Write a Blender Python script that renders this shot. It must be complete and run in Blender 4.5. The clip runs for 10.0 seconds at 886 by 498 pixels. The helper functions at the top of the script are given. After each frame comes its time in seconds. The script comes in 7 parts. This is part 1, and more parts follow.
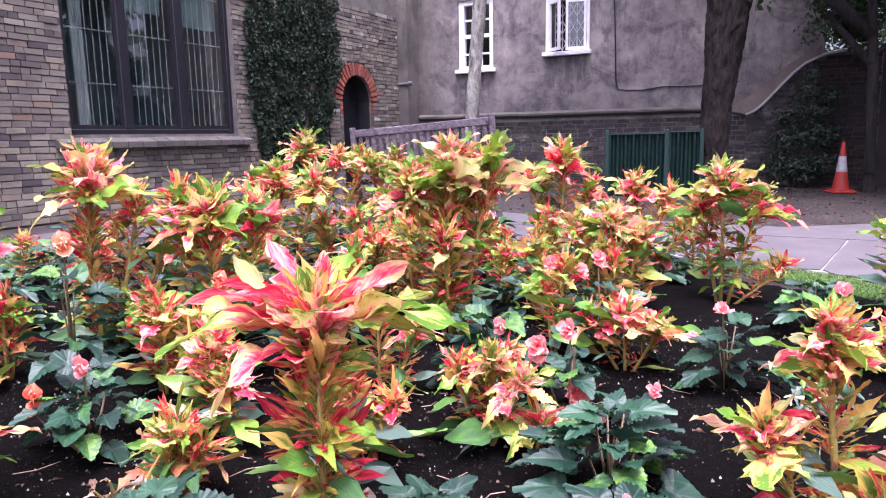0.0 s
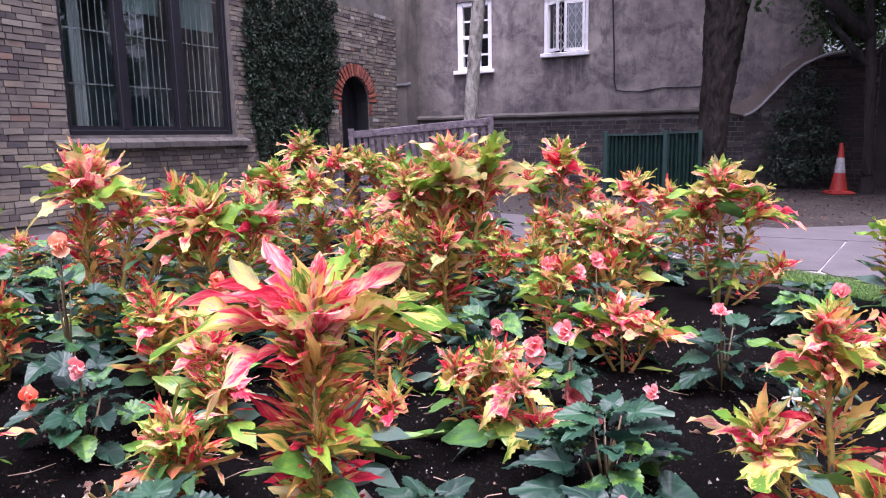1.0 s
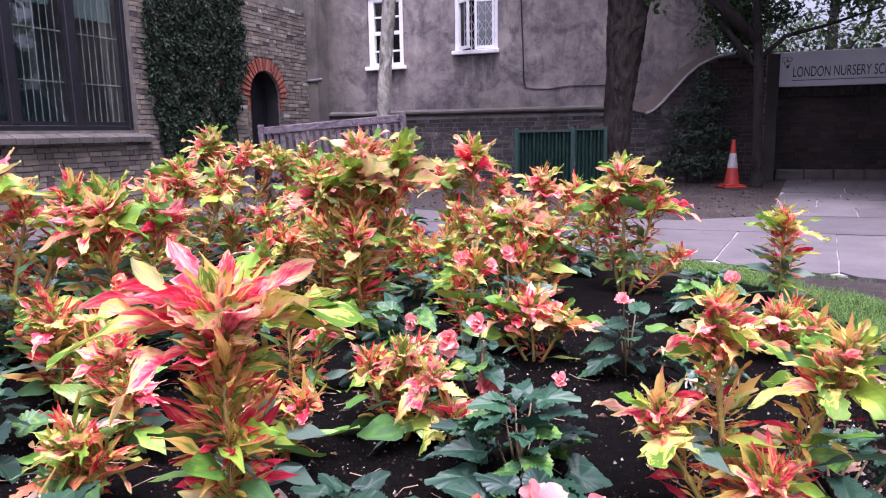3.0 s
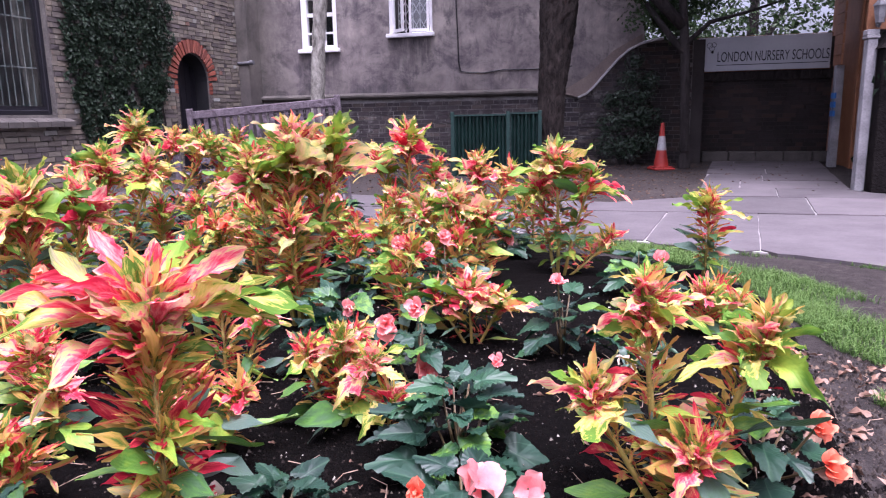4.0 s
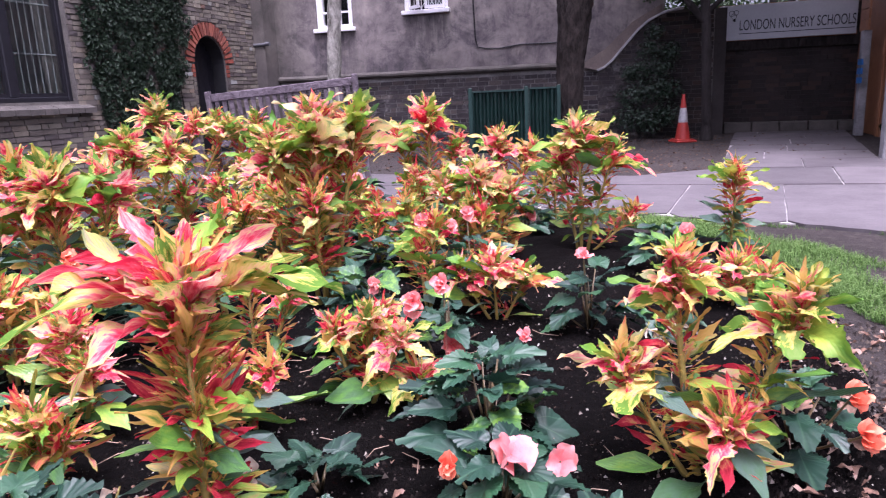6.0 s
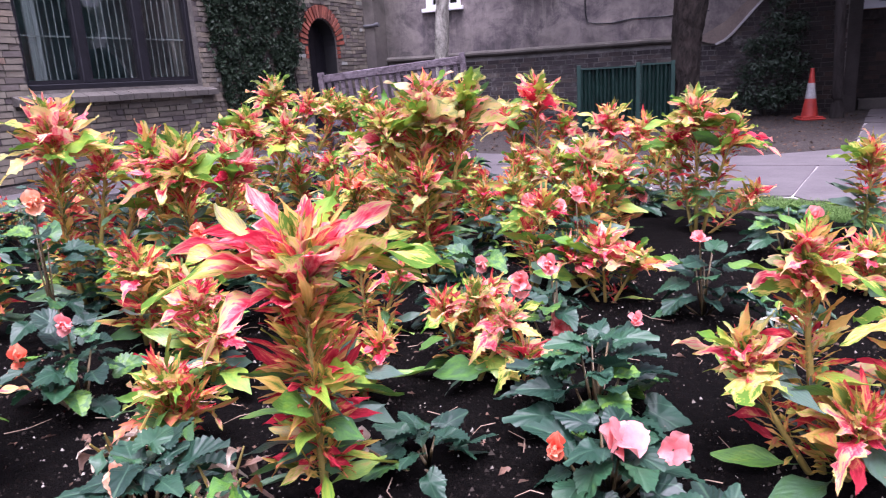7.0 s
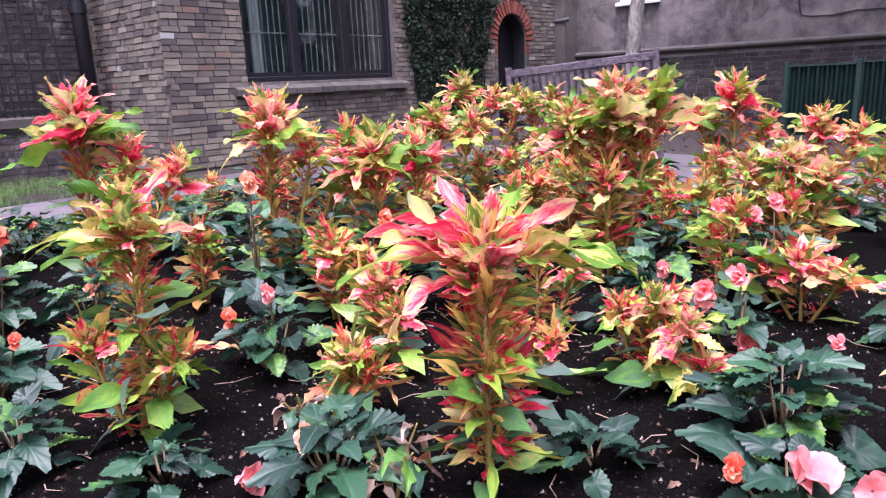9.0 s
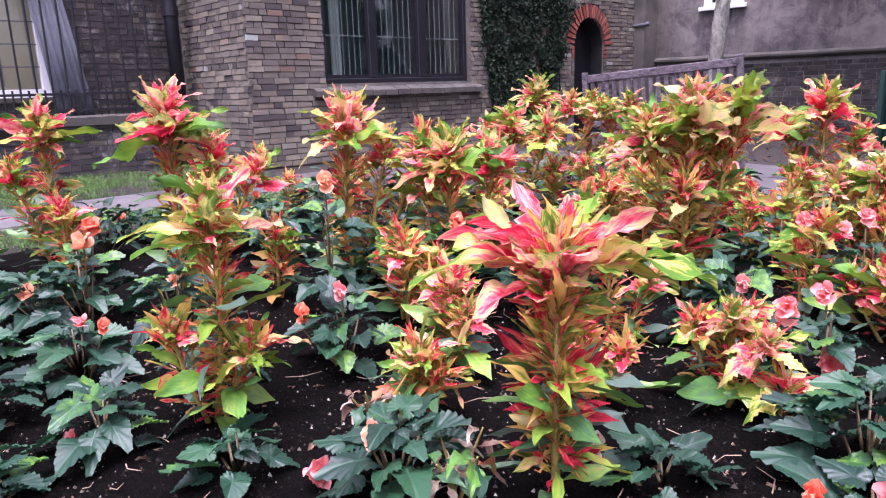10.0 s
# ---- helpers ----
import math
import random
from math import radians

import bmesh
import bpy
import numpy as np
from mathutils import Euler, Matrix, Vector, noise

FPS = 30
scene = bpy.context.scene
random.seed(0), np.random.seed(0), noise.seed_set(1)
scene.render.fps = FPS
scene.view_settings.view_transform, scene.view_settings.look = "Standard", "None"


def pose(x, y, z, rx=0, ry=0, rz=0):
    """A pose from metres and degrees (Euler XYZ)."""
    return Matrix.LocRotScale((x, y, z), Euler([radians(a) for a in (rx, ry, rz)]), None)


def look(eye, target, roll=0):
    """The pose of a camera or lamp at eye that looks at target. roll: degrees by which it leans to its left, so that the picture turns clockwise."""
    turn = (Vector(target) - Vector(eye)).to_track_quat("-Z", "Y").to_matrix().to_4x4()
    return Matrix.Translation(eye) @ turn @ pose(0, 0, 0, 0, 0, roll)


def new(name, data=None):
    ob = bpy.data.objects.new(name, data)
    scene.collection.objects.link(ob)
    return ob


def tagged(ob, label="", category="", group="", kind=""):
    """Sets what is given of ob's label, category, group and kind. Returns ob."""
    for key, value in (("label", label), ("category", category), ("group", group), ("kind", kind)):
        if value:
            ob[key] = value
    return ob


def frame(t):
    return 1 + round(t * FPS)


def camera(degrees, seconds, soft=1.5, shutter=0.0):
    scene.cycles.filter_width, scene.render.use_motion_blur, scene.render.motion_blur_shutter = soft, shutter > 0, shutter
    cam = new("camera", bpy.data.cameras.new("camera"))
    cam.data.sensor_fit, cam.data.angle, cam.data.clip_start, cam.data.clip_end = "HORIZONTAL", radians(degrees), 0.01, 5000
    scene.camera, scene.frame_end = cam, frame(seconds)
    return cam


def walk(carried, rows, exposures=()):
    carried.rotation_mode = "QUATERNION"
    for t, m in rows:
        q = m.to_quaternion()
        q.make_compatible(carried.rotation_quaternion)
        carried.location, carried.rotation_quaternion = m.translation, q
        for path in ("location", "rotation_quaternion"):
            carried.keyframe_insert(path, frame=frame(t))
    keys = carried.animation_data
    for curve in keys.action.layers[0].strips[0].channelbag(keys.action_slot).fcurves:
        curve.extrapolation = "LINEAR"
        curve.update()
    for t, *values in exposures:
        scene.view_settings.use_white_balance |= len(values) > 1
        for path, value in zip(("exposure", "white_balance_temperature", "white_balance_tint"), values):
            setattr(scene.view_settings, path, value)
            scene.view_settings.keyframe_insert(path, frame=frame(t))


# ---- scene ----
# seconds, stops, kelvin, tint
EXPOSURES = [(0.0, 1.34, 5650, 34), (0.5, 1.05, 5650, 34), (1.0, 0.97, 5650, 34), (2.0, 1.02, 5650, 34), (4.0, 1.09, 5650, 34), (10.0, 1.10, 5650, 34)]
cam = camera(65.41, 10.0, soft=1.1, shutter=0.2)
# seconds, eye, pitch, roll, yaw
ROWS = [
    (0.0, 0.0001, 0.0001, 0.9501, -9.24, 1.07, 27.85),
    (0.5, 0.0023, 0.0015, 0.9494, -9.17, 1.04, 27.79),
    (1.0, 0.0029, 0.0056, 0.9500, -9.16, 1.03, 27.75),
    (1.5, -0.0043, -0.0001, 0.9499, -9.22, 0.96, 27.63),
    (2.0, 0.0082, -0.0130, 0.9520, -8.94, 0.86, 25.21),
    (2.2, 0.0108, -0.0119, 0.9517, -8.95, 0.90, 24.05),
    (3.3, 0.0255, -0.0058, 0.9500, -9.75, 1.00, 19.60),
    (3.5, 0.0281, -0.0047, 0.9497, -9.85, 1.06, 18.75),
    (4.0, 0.0274, -0.0042, 0.9485, -10.95, 1.06, 15.51),
    (4.5, 0.0362, -0.0071, 0.9488, -11.33, 1.27, 12.61),
    (5.0, 0.0343, -0.0012, 0.9474, -11.56, 1.42, 11.60),
    (5.2, 0.0400, 0.0011, 0.9460, -11.68, 1.60, 11.89),
    (6.3, -0.0034, -0.0045, 0.9381, -13.13, 2.81, 19.38),
    (6.5, -0.0050, -0.0032, 0.9375, -13.39, 3.06, 21.06),
    (7.0, -0.0131, -0.0104, 0.9387, -13.94, 3.24, 25.34),
    (7.5, -0.0137, -0.0195, 0.9391, -14.35, 3.41, 29.73),
    (8.0, -0.0061, -0.0167, 0.9396, -14.22, 3.30, 33.22),
    (8.5, -0.0123, -0.0230, 0.9418, -13.92, 2.92, 36.47),
    (9.0, -0.0171, -0.0344, 0.9431, -13.57, 2.61, 40.23),
    (9.5, -0.0199, -0.0358, 0.9434, -13.42, 2.24, 43.47),
    (10.0, -0.0251, -0.0424, 0.9443, -13.06, 1.81, 46.18),
]
walk(cam, [(t, pose(x, y, z, 90 + pitch, roll, yaw)) for t, x, y, z, pitch, roll, yaw in ROWS],
     EXPOSURES)

# ---- light ----
world = bpy.data.worlds.new("sky")
scene.world = world
world.use_nodes = True
wn = world.node_tree.nodes
sky = wn.new("ShaderNodeTexSky")
sky.sky_type, sky.sun_disc = "NISHITA", False
SUN_EL, SUN_AZ = 74.0, 150.0
sky.sun_elevation, sky.sun_rotation = radians(SUN_EL), radians(SUN_AZ)
sky.air_density, sky.dust_density, sky.ozone_density = 0.6, 9.0, 0.6
wn["Background"].inputs["Strength"].default_value = 0.235
veil = wn.new("ShaderNodeHueSaturation")
veil.inputs["Saturation"].default_value = 0.45
world.node_tree.links.new(sky.outputs[0], veil.inputs["Color"])
world.node_tree.links.new(veil.outputs[0], wn["Background"].inputs["Color"])
sun = new("sun", bpy.data.lights.new("sun", "SUN"))
sun.data.energy, sun.data.angle, sun.data.color = 1.65, radians(40), (1.0, 0.96, 0.9)
az, el = radians(SUN_AZ), radians(SUN_EL)
sun_way = Vector((math.sin(az) * math.cos(el), math.cos(az) * math.cos(el), math.sin(el)))
sun.matrix_world = look(sun_way * 50, (0, 0, 0))


# ---- materials ----
class Mat:
    """A node material under construction."""

    def __init__(self, name, rough=0.8, metal=0.0, spec=0.5):
        self.m = bpy.data.materials.new(name)
        self.m.use_nodes = True
        self.t = self.m.node_tree
        self.b = self.t.nodes["Principled BSDF"]
        self.b.inputs["Roughness"].default_value = rough
        self.b.inputs["Metallic"].default_value = metal
        self.b.inputs["Specular IOR Level"].default_value = spec

    def n(self, kind, **props):
        node = self.t.nodes.new(kind)
        for k, v in props.items():
            if k == "operation":
                node.operation = v
            elif k == "blend_type":
                node.blend_type = v
            elif k == "attribute_name":
                node.attribute_name = v
        return node

    def put(self, a, b):
        if isinstance(a, (int, float)):
            b.default_value = a
        elif isinstance(a, tuple):
            b.default_value = (*a, 1.0) if len(a) == 3 and b.type == "RGBA" else a
        else:
            self.t.links.new(a, b)

    def coords(self, which="Object"):
        return self.n("ShaderNodeTexCoord").outputs[which]

    def noise(self, scale, detail=4.0, rough=0.6, vec=None, distort=0.0):
        k = self.n("ShaderNodeTexNoise")
        k.inputs["Scale"].default_value, k.inputs["Detail"].default_value = scale, detail
        k.inputs["Roughness"].default_value, k.inputs["Distortion"].default_value = rough, distort
        self.put(vec if vec is not None else self.coords(), k.inputs["Vector"])
        return k.outputs["Fac"]

    def math(self, op, a, b=0.0, clamp=False):
        k = self.n("ShaderNodeMath", operation=op)
        k.use_clamp = clamp
        self.put(a, k.inputs[0])
        self.put(b, k.inputs[1])
        return k.outputs[0]

    def ramp(self, fac, stops):
        k = self.n("ShaderNodeValToRGB")
        e = k.color_ramp.elements
        e[0].position, e[0].color = stops[0][0], (*stops[0][1], 1)
        e[1].position, e[1].color = stops[-1][0], (*stops[-1][1], 1)
        for p, c in stops[1:-1]:
            e.new(p).color = (*c, 1)
        self.put(fac, k.inputs[0])
        return k.outputs[0]

    def mix(self, fac, a, b, blend="MIX"):
        k = self.n("ShaderNodeMix")
        k.data_type, k.blend_type = "RGBA", blend
        self.put(fac, k.inputs[0])
        self.put(a, k.inputs[6])
        self.put(b, k.inputs[7])
        return k.outputs[2]

    def color(self, c):
        self.put(c, self.b.inputs["Base Color"])
        return self

    def bump(self, height, strength=0.4, dist=0.01):
        k = self.n("ShaderNodeBump")
        k.inputs["Strength"].default_value, k.inputs["Distance"].default_value = strength, dist
        self.put(height, k.inputs["Height"])
        self.put(k.outputs[0], self.b.inputs["Normal"])
        return self


def mottled(name, dark, light, scale=6.0, fine=60.0, rough=0.8, bump=0.3, dist=0.01, metal=0.0, spec=0.4):
    m = Mat(name, rough, metal, spec)
    a, b = m.noise(scale), m.noise(fine, 3)
    m.color(m.ramp(m.math("ADD", m.math("MULTIPLY", a, 0.65), m.math("MULTIPLY", b, 0.35)), [(0.32, dark), (0.68, light)]))
    m.bump(b, bump, dist)
    return m.m


def brick_mat(name, stops, island, bloom=0.0):
    """Brick paint varied brick by brick."""
    m = Mat(name, 0.9, 0, 0.3)
    rnd = m.n("ShaderNodeNewGeometry").outputs["Random Per Island"] if island else m.n("ShaderNodeObjectInfo").outputs["Random"]
    world_at = m.n("ShaderNodeNewGeometry").outputs["Position"]
    big, fine = m.noise(1.3, 4, 0.65, world_at), m.noise(45, 4, 0.7, world_at)
    c = m.ramp(rnd, stops)
    c = m.mix(m.math("MULTIPLY", fine, 0.55), c, (0.045, 0.036, 0.036))
    c = m.mix(m.ramp(big, [(0.45, (0, 0, 0)), (0.75, (0.6, 0.6, 0.6))]), c, (0.05, 0.042, 0.042))
    if bloom:
        c = m.mix(m.math("MULTIPLY", m.ramp(m.noise(5, 6, 0.75, world_at, 0.5), [(0.54, (0, 0, 0)), (0.68, (1, 1, 1))]), bloom), c, (0.26, 0.25, 0.235))
    m.color(c).bump(m.noise(70, 4, 0.7, world_at), 0.6, 0.006)
    return m.m


STOCK = [(0.0, (0.062, 0.053, 0.056)), (0.2, (0.155, 0.133, 0.110)), (0.45, (0.232, 0.204, 0.159)), (0.62, (0.124, 0.104, 0.098)),
         (0.8, (0.279, 0.254, 0.197)), (0.955, (0.248, 0.201, 0.148)), (0.965, (0.248, 0.107, 0.074)), (0.975, (0.330, 0.319, 0.271)), (1.0, (0.433, 0.450, 0.418))]
SOOTY = [(0.0, (0.022, 0.019, 0.022)), (0.4, (0.05, 0.042, 0.044)), (0.7, (0.036, 0.03, 0.034)), (0.9, (0.08, 0.062, 0.056)), (1.0, (0.12, 0.10, 0.085))]
# sooty brick with the tree shade over the passage put into its colour
SOOTY_SHADED = [(0.0, (0.006, 0.005, 0.005)), (0.6, (0.014, 0.011, 0.010)), (0.85, (0.03, 0.019, 0.015)), (1.0, (0.055, 0.032, 0.022))]
RED = [(0.0, (0.22, 0.05, 0.03)), (0.5, (0.36, 0.09, 0.05)), (1.0, (0.42, 0.13, 0.08))]
M_BRICK, M_BRICK_J = brick_mat("stock_brick", STOCK, False), brick_mat("stock_brick_run", STOCK, True)
M_SOOT, M_SOOT_J = brick_mat("sooty_brick", SOOTY, False, 0.7), brick_mat("sooty_brick_run", SOOTY, True, 0.7)
M_SHADEB, M_SHADEB_J = brick_mat("shaded_sooty_brick", SOOTY_SHADED, False), brick_mat("shaded_sooty_brick_run", SOOTY_SHADED, True)
M_REDB = brick_mat("red_brick", RED, False)
M_MORTAR = mottled("mortar", (0.055, 0.05, 0.046), (0.17, 0.155, 0.14), 3, 50, 0.95, 0.5)
M_MORTAR_PALE = mottled("sooty_mortar", (0.08, 0.075, 0.07), (0.30, 0.285, 0.27), 3, 50, 0.95, 0.5)
# mortar of the passage, darkened to carry the same shade
M_MORTAR_SHADED = mottled("shaded_mortar", (0.018, 0.015, 0.014), (0.05, 0.042, 0.04), 3, 50, 0.95, 0.5)
# dark pier and fence colour, with this corner's tree shade put in
M_PIER = mottled("near_black_shaded", (0.008, 0.007, 0.007), (0.02, 0.017, 0.016), 6, 40, 1.0, 0.9, 0.03, spec=0.04)
M_STONE = mottled("sill_stone", (0.04, 0.036, 0.033), (0.10, 0.088, 0.078), 4, 60, 0.9, 0.5)
M_COPING = mottled("coping_stone", (0.24, 0.23, 0.235), (0.52, 0.50, 0.50), 5, 60, 0.85, 0.4)
M_BLACK = mottled("black_paint", (0.006, 0.006, 0.008), (0.014, 0.013, 0.018), 8, 90, 0.45, 0.1)
M_WHITE = mottled("white_paint", (0.62, 0.61, 0.63), (0.80, 0.79, 0.80), 5, 80, 0.5, 0.1)
M_GRILLE = mottled("grille_paint", (0.24, 0.28, 0.28), (0.36, 0.41, 0.40), 9, 90, 0.5, 0.1)
M_GREENM = mottled("green_metal", (0.003, 0.017, 0.014), (0.008, 0.036, 0.029), 4, 60, 0.5, 0.15)
# near-black colour in place of the shade in rooms and the doorway
M_DARK = mottled("inside_shade", (0.006, 0.006, 0.008), (0.014, 0.014, 0.016), 3, 30, 0.9, 0.0)
M_ROOM = mottled("room_wall", (0.20, 0.32, 0.33), (0.30, 0.43, 0.43), 1, 20, 0.9, 0.0)
M_CURTAIN = mottled("curtain_cloth", (0.44, 0.50, 0.49), (0.60, 0.66, 0.65), 3, 40, 0.9, 0.2)
M_CANVAS = mottled("grey_canvas", (0.30, 0.31, 0.37), (0.46, 0.47, 0.54), 3, 50, 0.85, 0.2)
M_BLIND = mottled("green_blind", (0.20, 0.31, 0.30), (0.30, 0.42, 0.40), 1, 40, 0.9, 0.1)
M_ORANGE = mottled("cone_orange", (0.20, 0.016, 0.012), (0.36, 0.032, 0.02), 6, 60, 0.5, 0.1)
M_CONEW = mottled("cone_white", (0.12, 0.115, 0.12), (0.46, 0.45, 0.46), 9, 60, 0.35, 0.05)
M_SIGN = mottled("sign_board", (0.36, 0.37, 0.40), (0.46, 0.47, 0.50), 1.5, 30, 0.6, 0.02)
M_INK = mottled("sign_ink", (0.015, 0.015, 0.02), (0.03, 0.03, 0.035), 5, 30, 0.7, 0.0)
M_BROWN = mottled("brown_timber", (0.15, 0.06, 0.025), (0.30, 0.13, 0.06), 3, 50, 0.6, 0.3)
M_BLUE = mottled("blue_plastic", (0.02, 0.12, 0.36), (0.04, 0.18, 0.46), 3, 50, 0.4, 0.0)
# white paint darkened to hold the tree shade on post and column
M_SHADE_WHITE = mottled("shaded_white_paint", (0.13, 0.127, 0.13), (0.38, 0.37, 0.38), 4, 50, 0.7, 0.2)
M_LANTERN = mottled("old_lantern_glass", (0.09, 0.09, 0.095), (0.22, 0.22, 0.23), 8, 60, 0.25, 0.1)
M_LEAD = mottled("lead", (0.06, 0.06, 0.065), (0.11, 0.11, 0.12), 6, 50, 0.6, 0.1)


def glass_mat(name, tint):
    m = Mat(name, 0.02, 0, 0.5)
    out = m.t.nodes["Material Output"]
    clear, gloss, mix = m.n("ShaderNodeBsdfTransparent"), m.n("ShaderNodeBsdfGlossy"), m.n("ShaderNodeMixShader")
    clear.inputs[0].default_value = (*tint, 1)
    gloss.inputs["Roughness"].default_value = 0.02
    fres = m.n("ShaderNodeFresnel")
    fres.inputs[0].default_value = 2.6
    m.put(fres.outputs[0], mix.inputs[0])
    m.put(clear.outputs[0], mix.inputs[1])
    m.put(gloss.outputs[0], mix.inputs[2])
    m.put(mix.outputs[0], out.inputs["Surface"])
    return m.m


M_GLASS = glass_mat("window_glass", (0.72, 0.80, 0.80))


def render_mat():
    """Old lime render with soot, streaks and blotches."""
    m = Mat("stained_render", 0.92, 0, 0.25)
    at = m.n("ShaderNodeNewGeometry").outputs["Position"]
    mapping = m.n("ShaderNodeMapping")
    mapping.inputs["Scale"].default_value = (2.2, 2.2, 0.35)
    m.put(at, mapping.inputs["Vector"])
    big, streak, fine = m.noise(0.9, 6, 0.65, at), m.noise(1.6, 5, 0.7, mapping.outputs[0]), m.noise(14, 5, 0.7, at)
    mid = m.noise(3.2, 5, 0.7, at, 0.6)
    v = m.math("ADD", m.math("MULTIPLY", big, 0.56), m.math("ADD", m.math("MULTIPLY", streak, 0.12), m.math("MULTIPLY", mid, 0.32)))
    c = m.ramp(v, [(0.38, (0.075, 0.066, 0.068)), (0.46, (0.17, 0.147, 0.145)), (0.54, (0.255, 0.225, 0.21)), (0.62, (0.36, 0.32, 0.285))])
    c = m.mix(m.math("MULTIPLY", fine, 0.35), c, (0.125, 0.107, 0.106))
    soot = m.math("ADD", m.math("MULTIPLY", m.noise(1.5, 8, 0.72, at, 0.8), 0.75), m.math("MULTIPLY", m.noise(2.6, 6, 0.75, mapping.outputs[0]), 0.25))
    c = m.mix(m.ramp(soot, [(0.50, (0, 0, 0)), (0.60, (0.75, 0.75, 0.75))]), c, (0.055, 0.049, 0.058))
    c = m.mix(m.ramp(soot, [(0.36, (0.6, 0.6, 0.6)), (0.45, (0, 0, 0))]), c, (0.33, 0.285, 0.255))
    # run-off stains below the two sills, and rising damp above the ledge
    sep = m.n("ShaderNodeSeparateXYZ")
    m.put(at, sep.inputs[0])
    drip = m.ramp(m.noise(4.5, 5, 0.7, mapping.outputs[0]), [(0.36, (0.15, 0.15, 0.15)), (0.6, (1, 1, 1))])
    for cx, half, top, low in ((-4.38, 0.5, 2.52, 1.75), (-6.37, 0.5, 2.30, 1.5)):
        wide = m.math("MULTIPLY", m.math("SUBTRACT", half, m.math("ABSOLUTE", m.math("SUBTRACT", sep.outputs[0], cx))), 7.0, True)
        tall = m.math("MULTIPLY", m.math("LESS_THAN", sep.outputs[2], top), m.math("DIVIDE", m.math("SUBTRACT", sep.outputs[2], low), top - low, True))
        c = m.mix(m.math("MULTIPLY", m.math("MULTIPLY", m.math("MULTIPLY", wide, m.math("POWER", tall, 0.5)), drip), 0.8), c, (0.03, 0.026, 0.03))
    # darker and more olive towards the corner in the west
    corner_tone = m.math("DIVIDE", m.math("SUBTRACT", -6.9, sep.outputs[0]), 0.8, True)
    c = m.mix(m.math("MULTIPLY", corner_tone, 0.62), c, (0.055, 0.052, 0.04))
    damp = m.math("DIVIDE", m.math("SUBTRACT", 1.95, sep.outputs[2]), 0.4, True)
    c = m.mix(m.math("MULTIPLY", m.math("MULTIPLY", damp, m.ramp(big, [(0.45, (0, 0, 0)), (0.58, (1, 1, 1))])), 0.6), c, (0.05, 0.043, 0.045))
    m.color(c).bump(m.math("ADD", m.math("MULTIPLY", fine, 0.4), m.math("MULTIPLY", mid, 0.8)), 0.35, 0.02)
    return m.m


M_RENDER = render_mat()


def soil_mat():
    m = Mat("bed_soil", 1.0, 0, 0.05)
    at = m.n("ShaderNodeNewGeometry").outputs["Position"]
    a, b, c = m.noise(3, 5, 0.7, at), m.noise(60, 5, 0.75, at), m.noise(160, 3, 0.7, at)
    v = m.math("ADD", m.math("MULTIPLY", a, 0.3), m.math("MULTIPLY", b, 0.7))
    # darker than real compost: the shade under the plants is put in
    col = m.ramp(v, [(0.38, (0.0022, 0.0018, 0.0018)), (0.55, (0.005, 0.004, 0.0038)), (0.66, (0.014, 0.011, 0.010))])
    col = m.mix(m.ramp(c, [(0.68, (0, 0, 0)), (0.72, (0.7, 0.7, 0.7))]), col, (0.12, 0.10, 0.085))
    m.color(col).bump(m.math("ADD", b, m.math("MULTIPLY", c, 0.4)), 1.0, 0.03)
    return m.m


def dirt_mat():
    m = Mat("bare_ground", 0.95, 0, 0.2)
    at = m.n("ShaderNodeNewGeometry").outputs["Position"]
    a, b, c = m.noise(0.9, 6, 0.7, at), m.noise(16, 6, 0.75, at), m.noise(70, 3, 0.7, at)
    v = m.math("ADD", m.math("MULTIPLY", a, 0.4), m.math("MULTIPLY", b, 0.6))
    col = m.ramp(v, [(0.36, (0.014, 0.0115, 0.011)), (0.52, (0.034, 0.028, 0.026)), (0.68, (0.08, 0.066, 0.06))])
    m.color(m.mix(m.ramp(c, [(0.6, (0, 0, 0)), (0.68, (0.6, 0.6, 0.6))]), col, (0.12, 0.09, 0.07)))
    m.bump(m.math("ADD", b, m.math("MULTIPLY", c, 0.5)), 0.9, 0.03)
    return m.m


def flag_mat():
    m = Mat("york_flagstone", 0.75, 0, 0.4)
    at = m.n("ShaderNodeNewGeometry").outputs["Position"]
    rnd = m.n("ShaderNodeObjectInfo").outputs["Random"]
    a, b = m.noise(1.6, 6, 0.7, at), m.noise(40, 4, 0.7, at)
    v = m.math("ADD", m.math("MULTIPLY", a, 0.55), m.math("ADD", m.math("MULTIPLY", b, 0.2), m.math("MULTIPLY", rnd, 0.22)))
    col = m.ramp(v, [(0.30, (0.034, 0.029, 0.031)), (0.50, (0.074, 0.064, 0.068)), (0.72, (0.130, 0.113, 0.118))])
    m.color(col).bump(m.math("ADD", a, m.math("MULTIPLY", b, 0.3)), 0.35, 0.015)
    return m.m


# most crumbs are darkened like the soil, to keep it shaded
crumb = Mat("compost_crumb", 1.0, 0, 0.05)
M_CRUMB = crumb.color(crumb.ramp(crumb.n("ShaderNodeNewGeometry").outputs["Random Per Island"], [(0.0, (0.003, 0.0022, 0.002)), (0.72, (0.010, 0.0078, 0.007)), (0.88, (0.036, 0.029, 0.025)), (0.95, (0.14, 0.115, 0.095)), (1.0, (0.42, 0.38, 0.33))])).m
clod = Mat("earth_clod", 0.95, 0, 0.1)
M_CLOD = clod.color(clod.ramp(clod.n("ShaderNodeNewGeometry").outputs["Random Per Island"], [(0.0, (0.016, 0.013, 0.012)), (0.6, (0.045, 0.036, 0.032)), (0.9, (0.10, 0.08, 0.065)), (1.0, (0.20, 0.14, 0.10))])).m
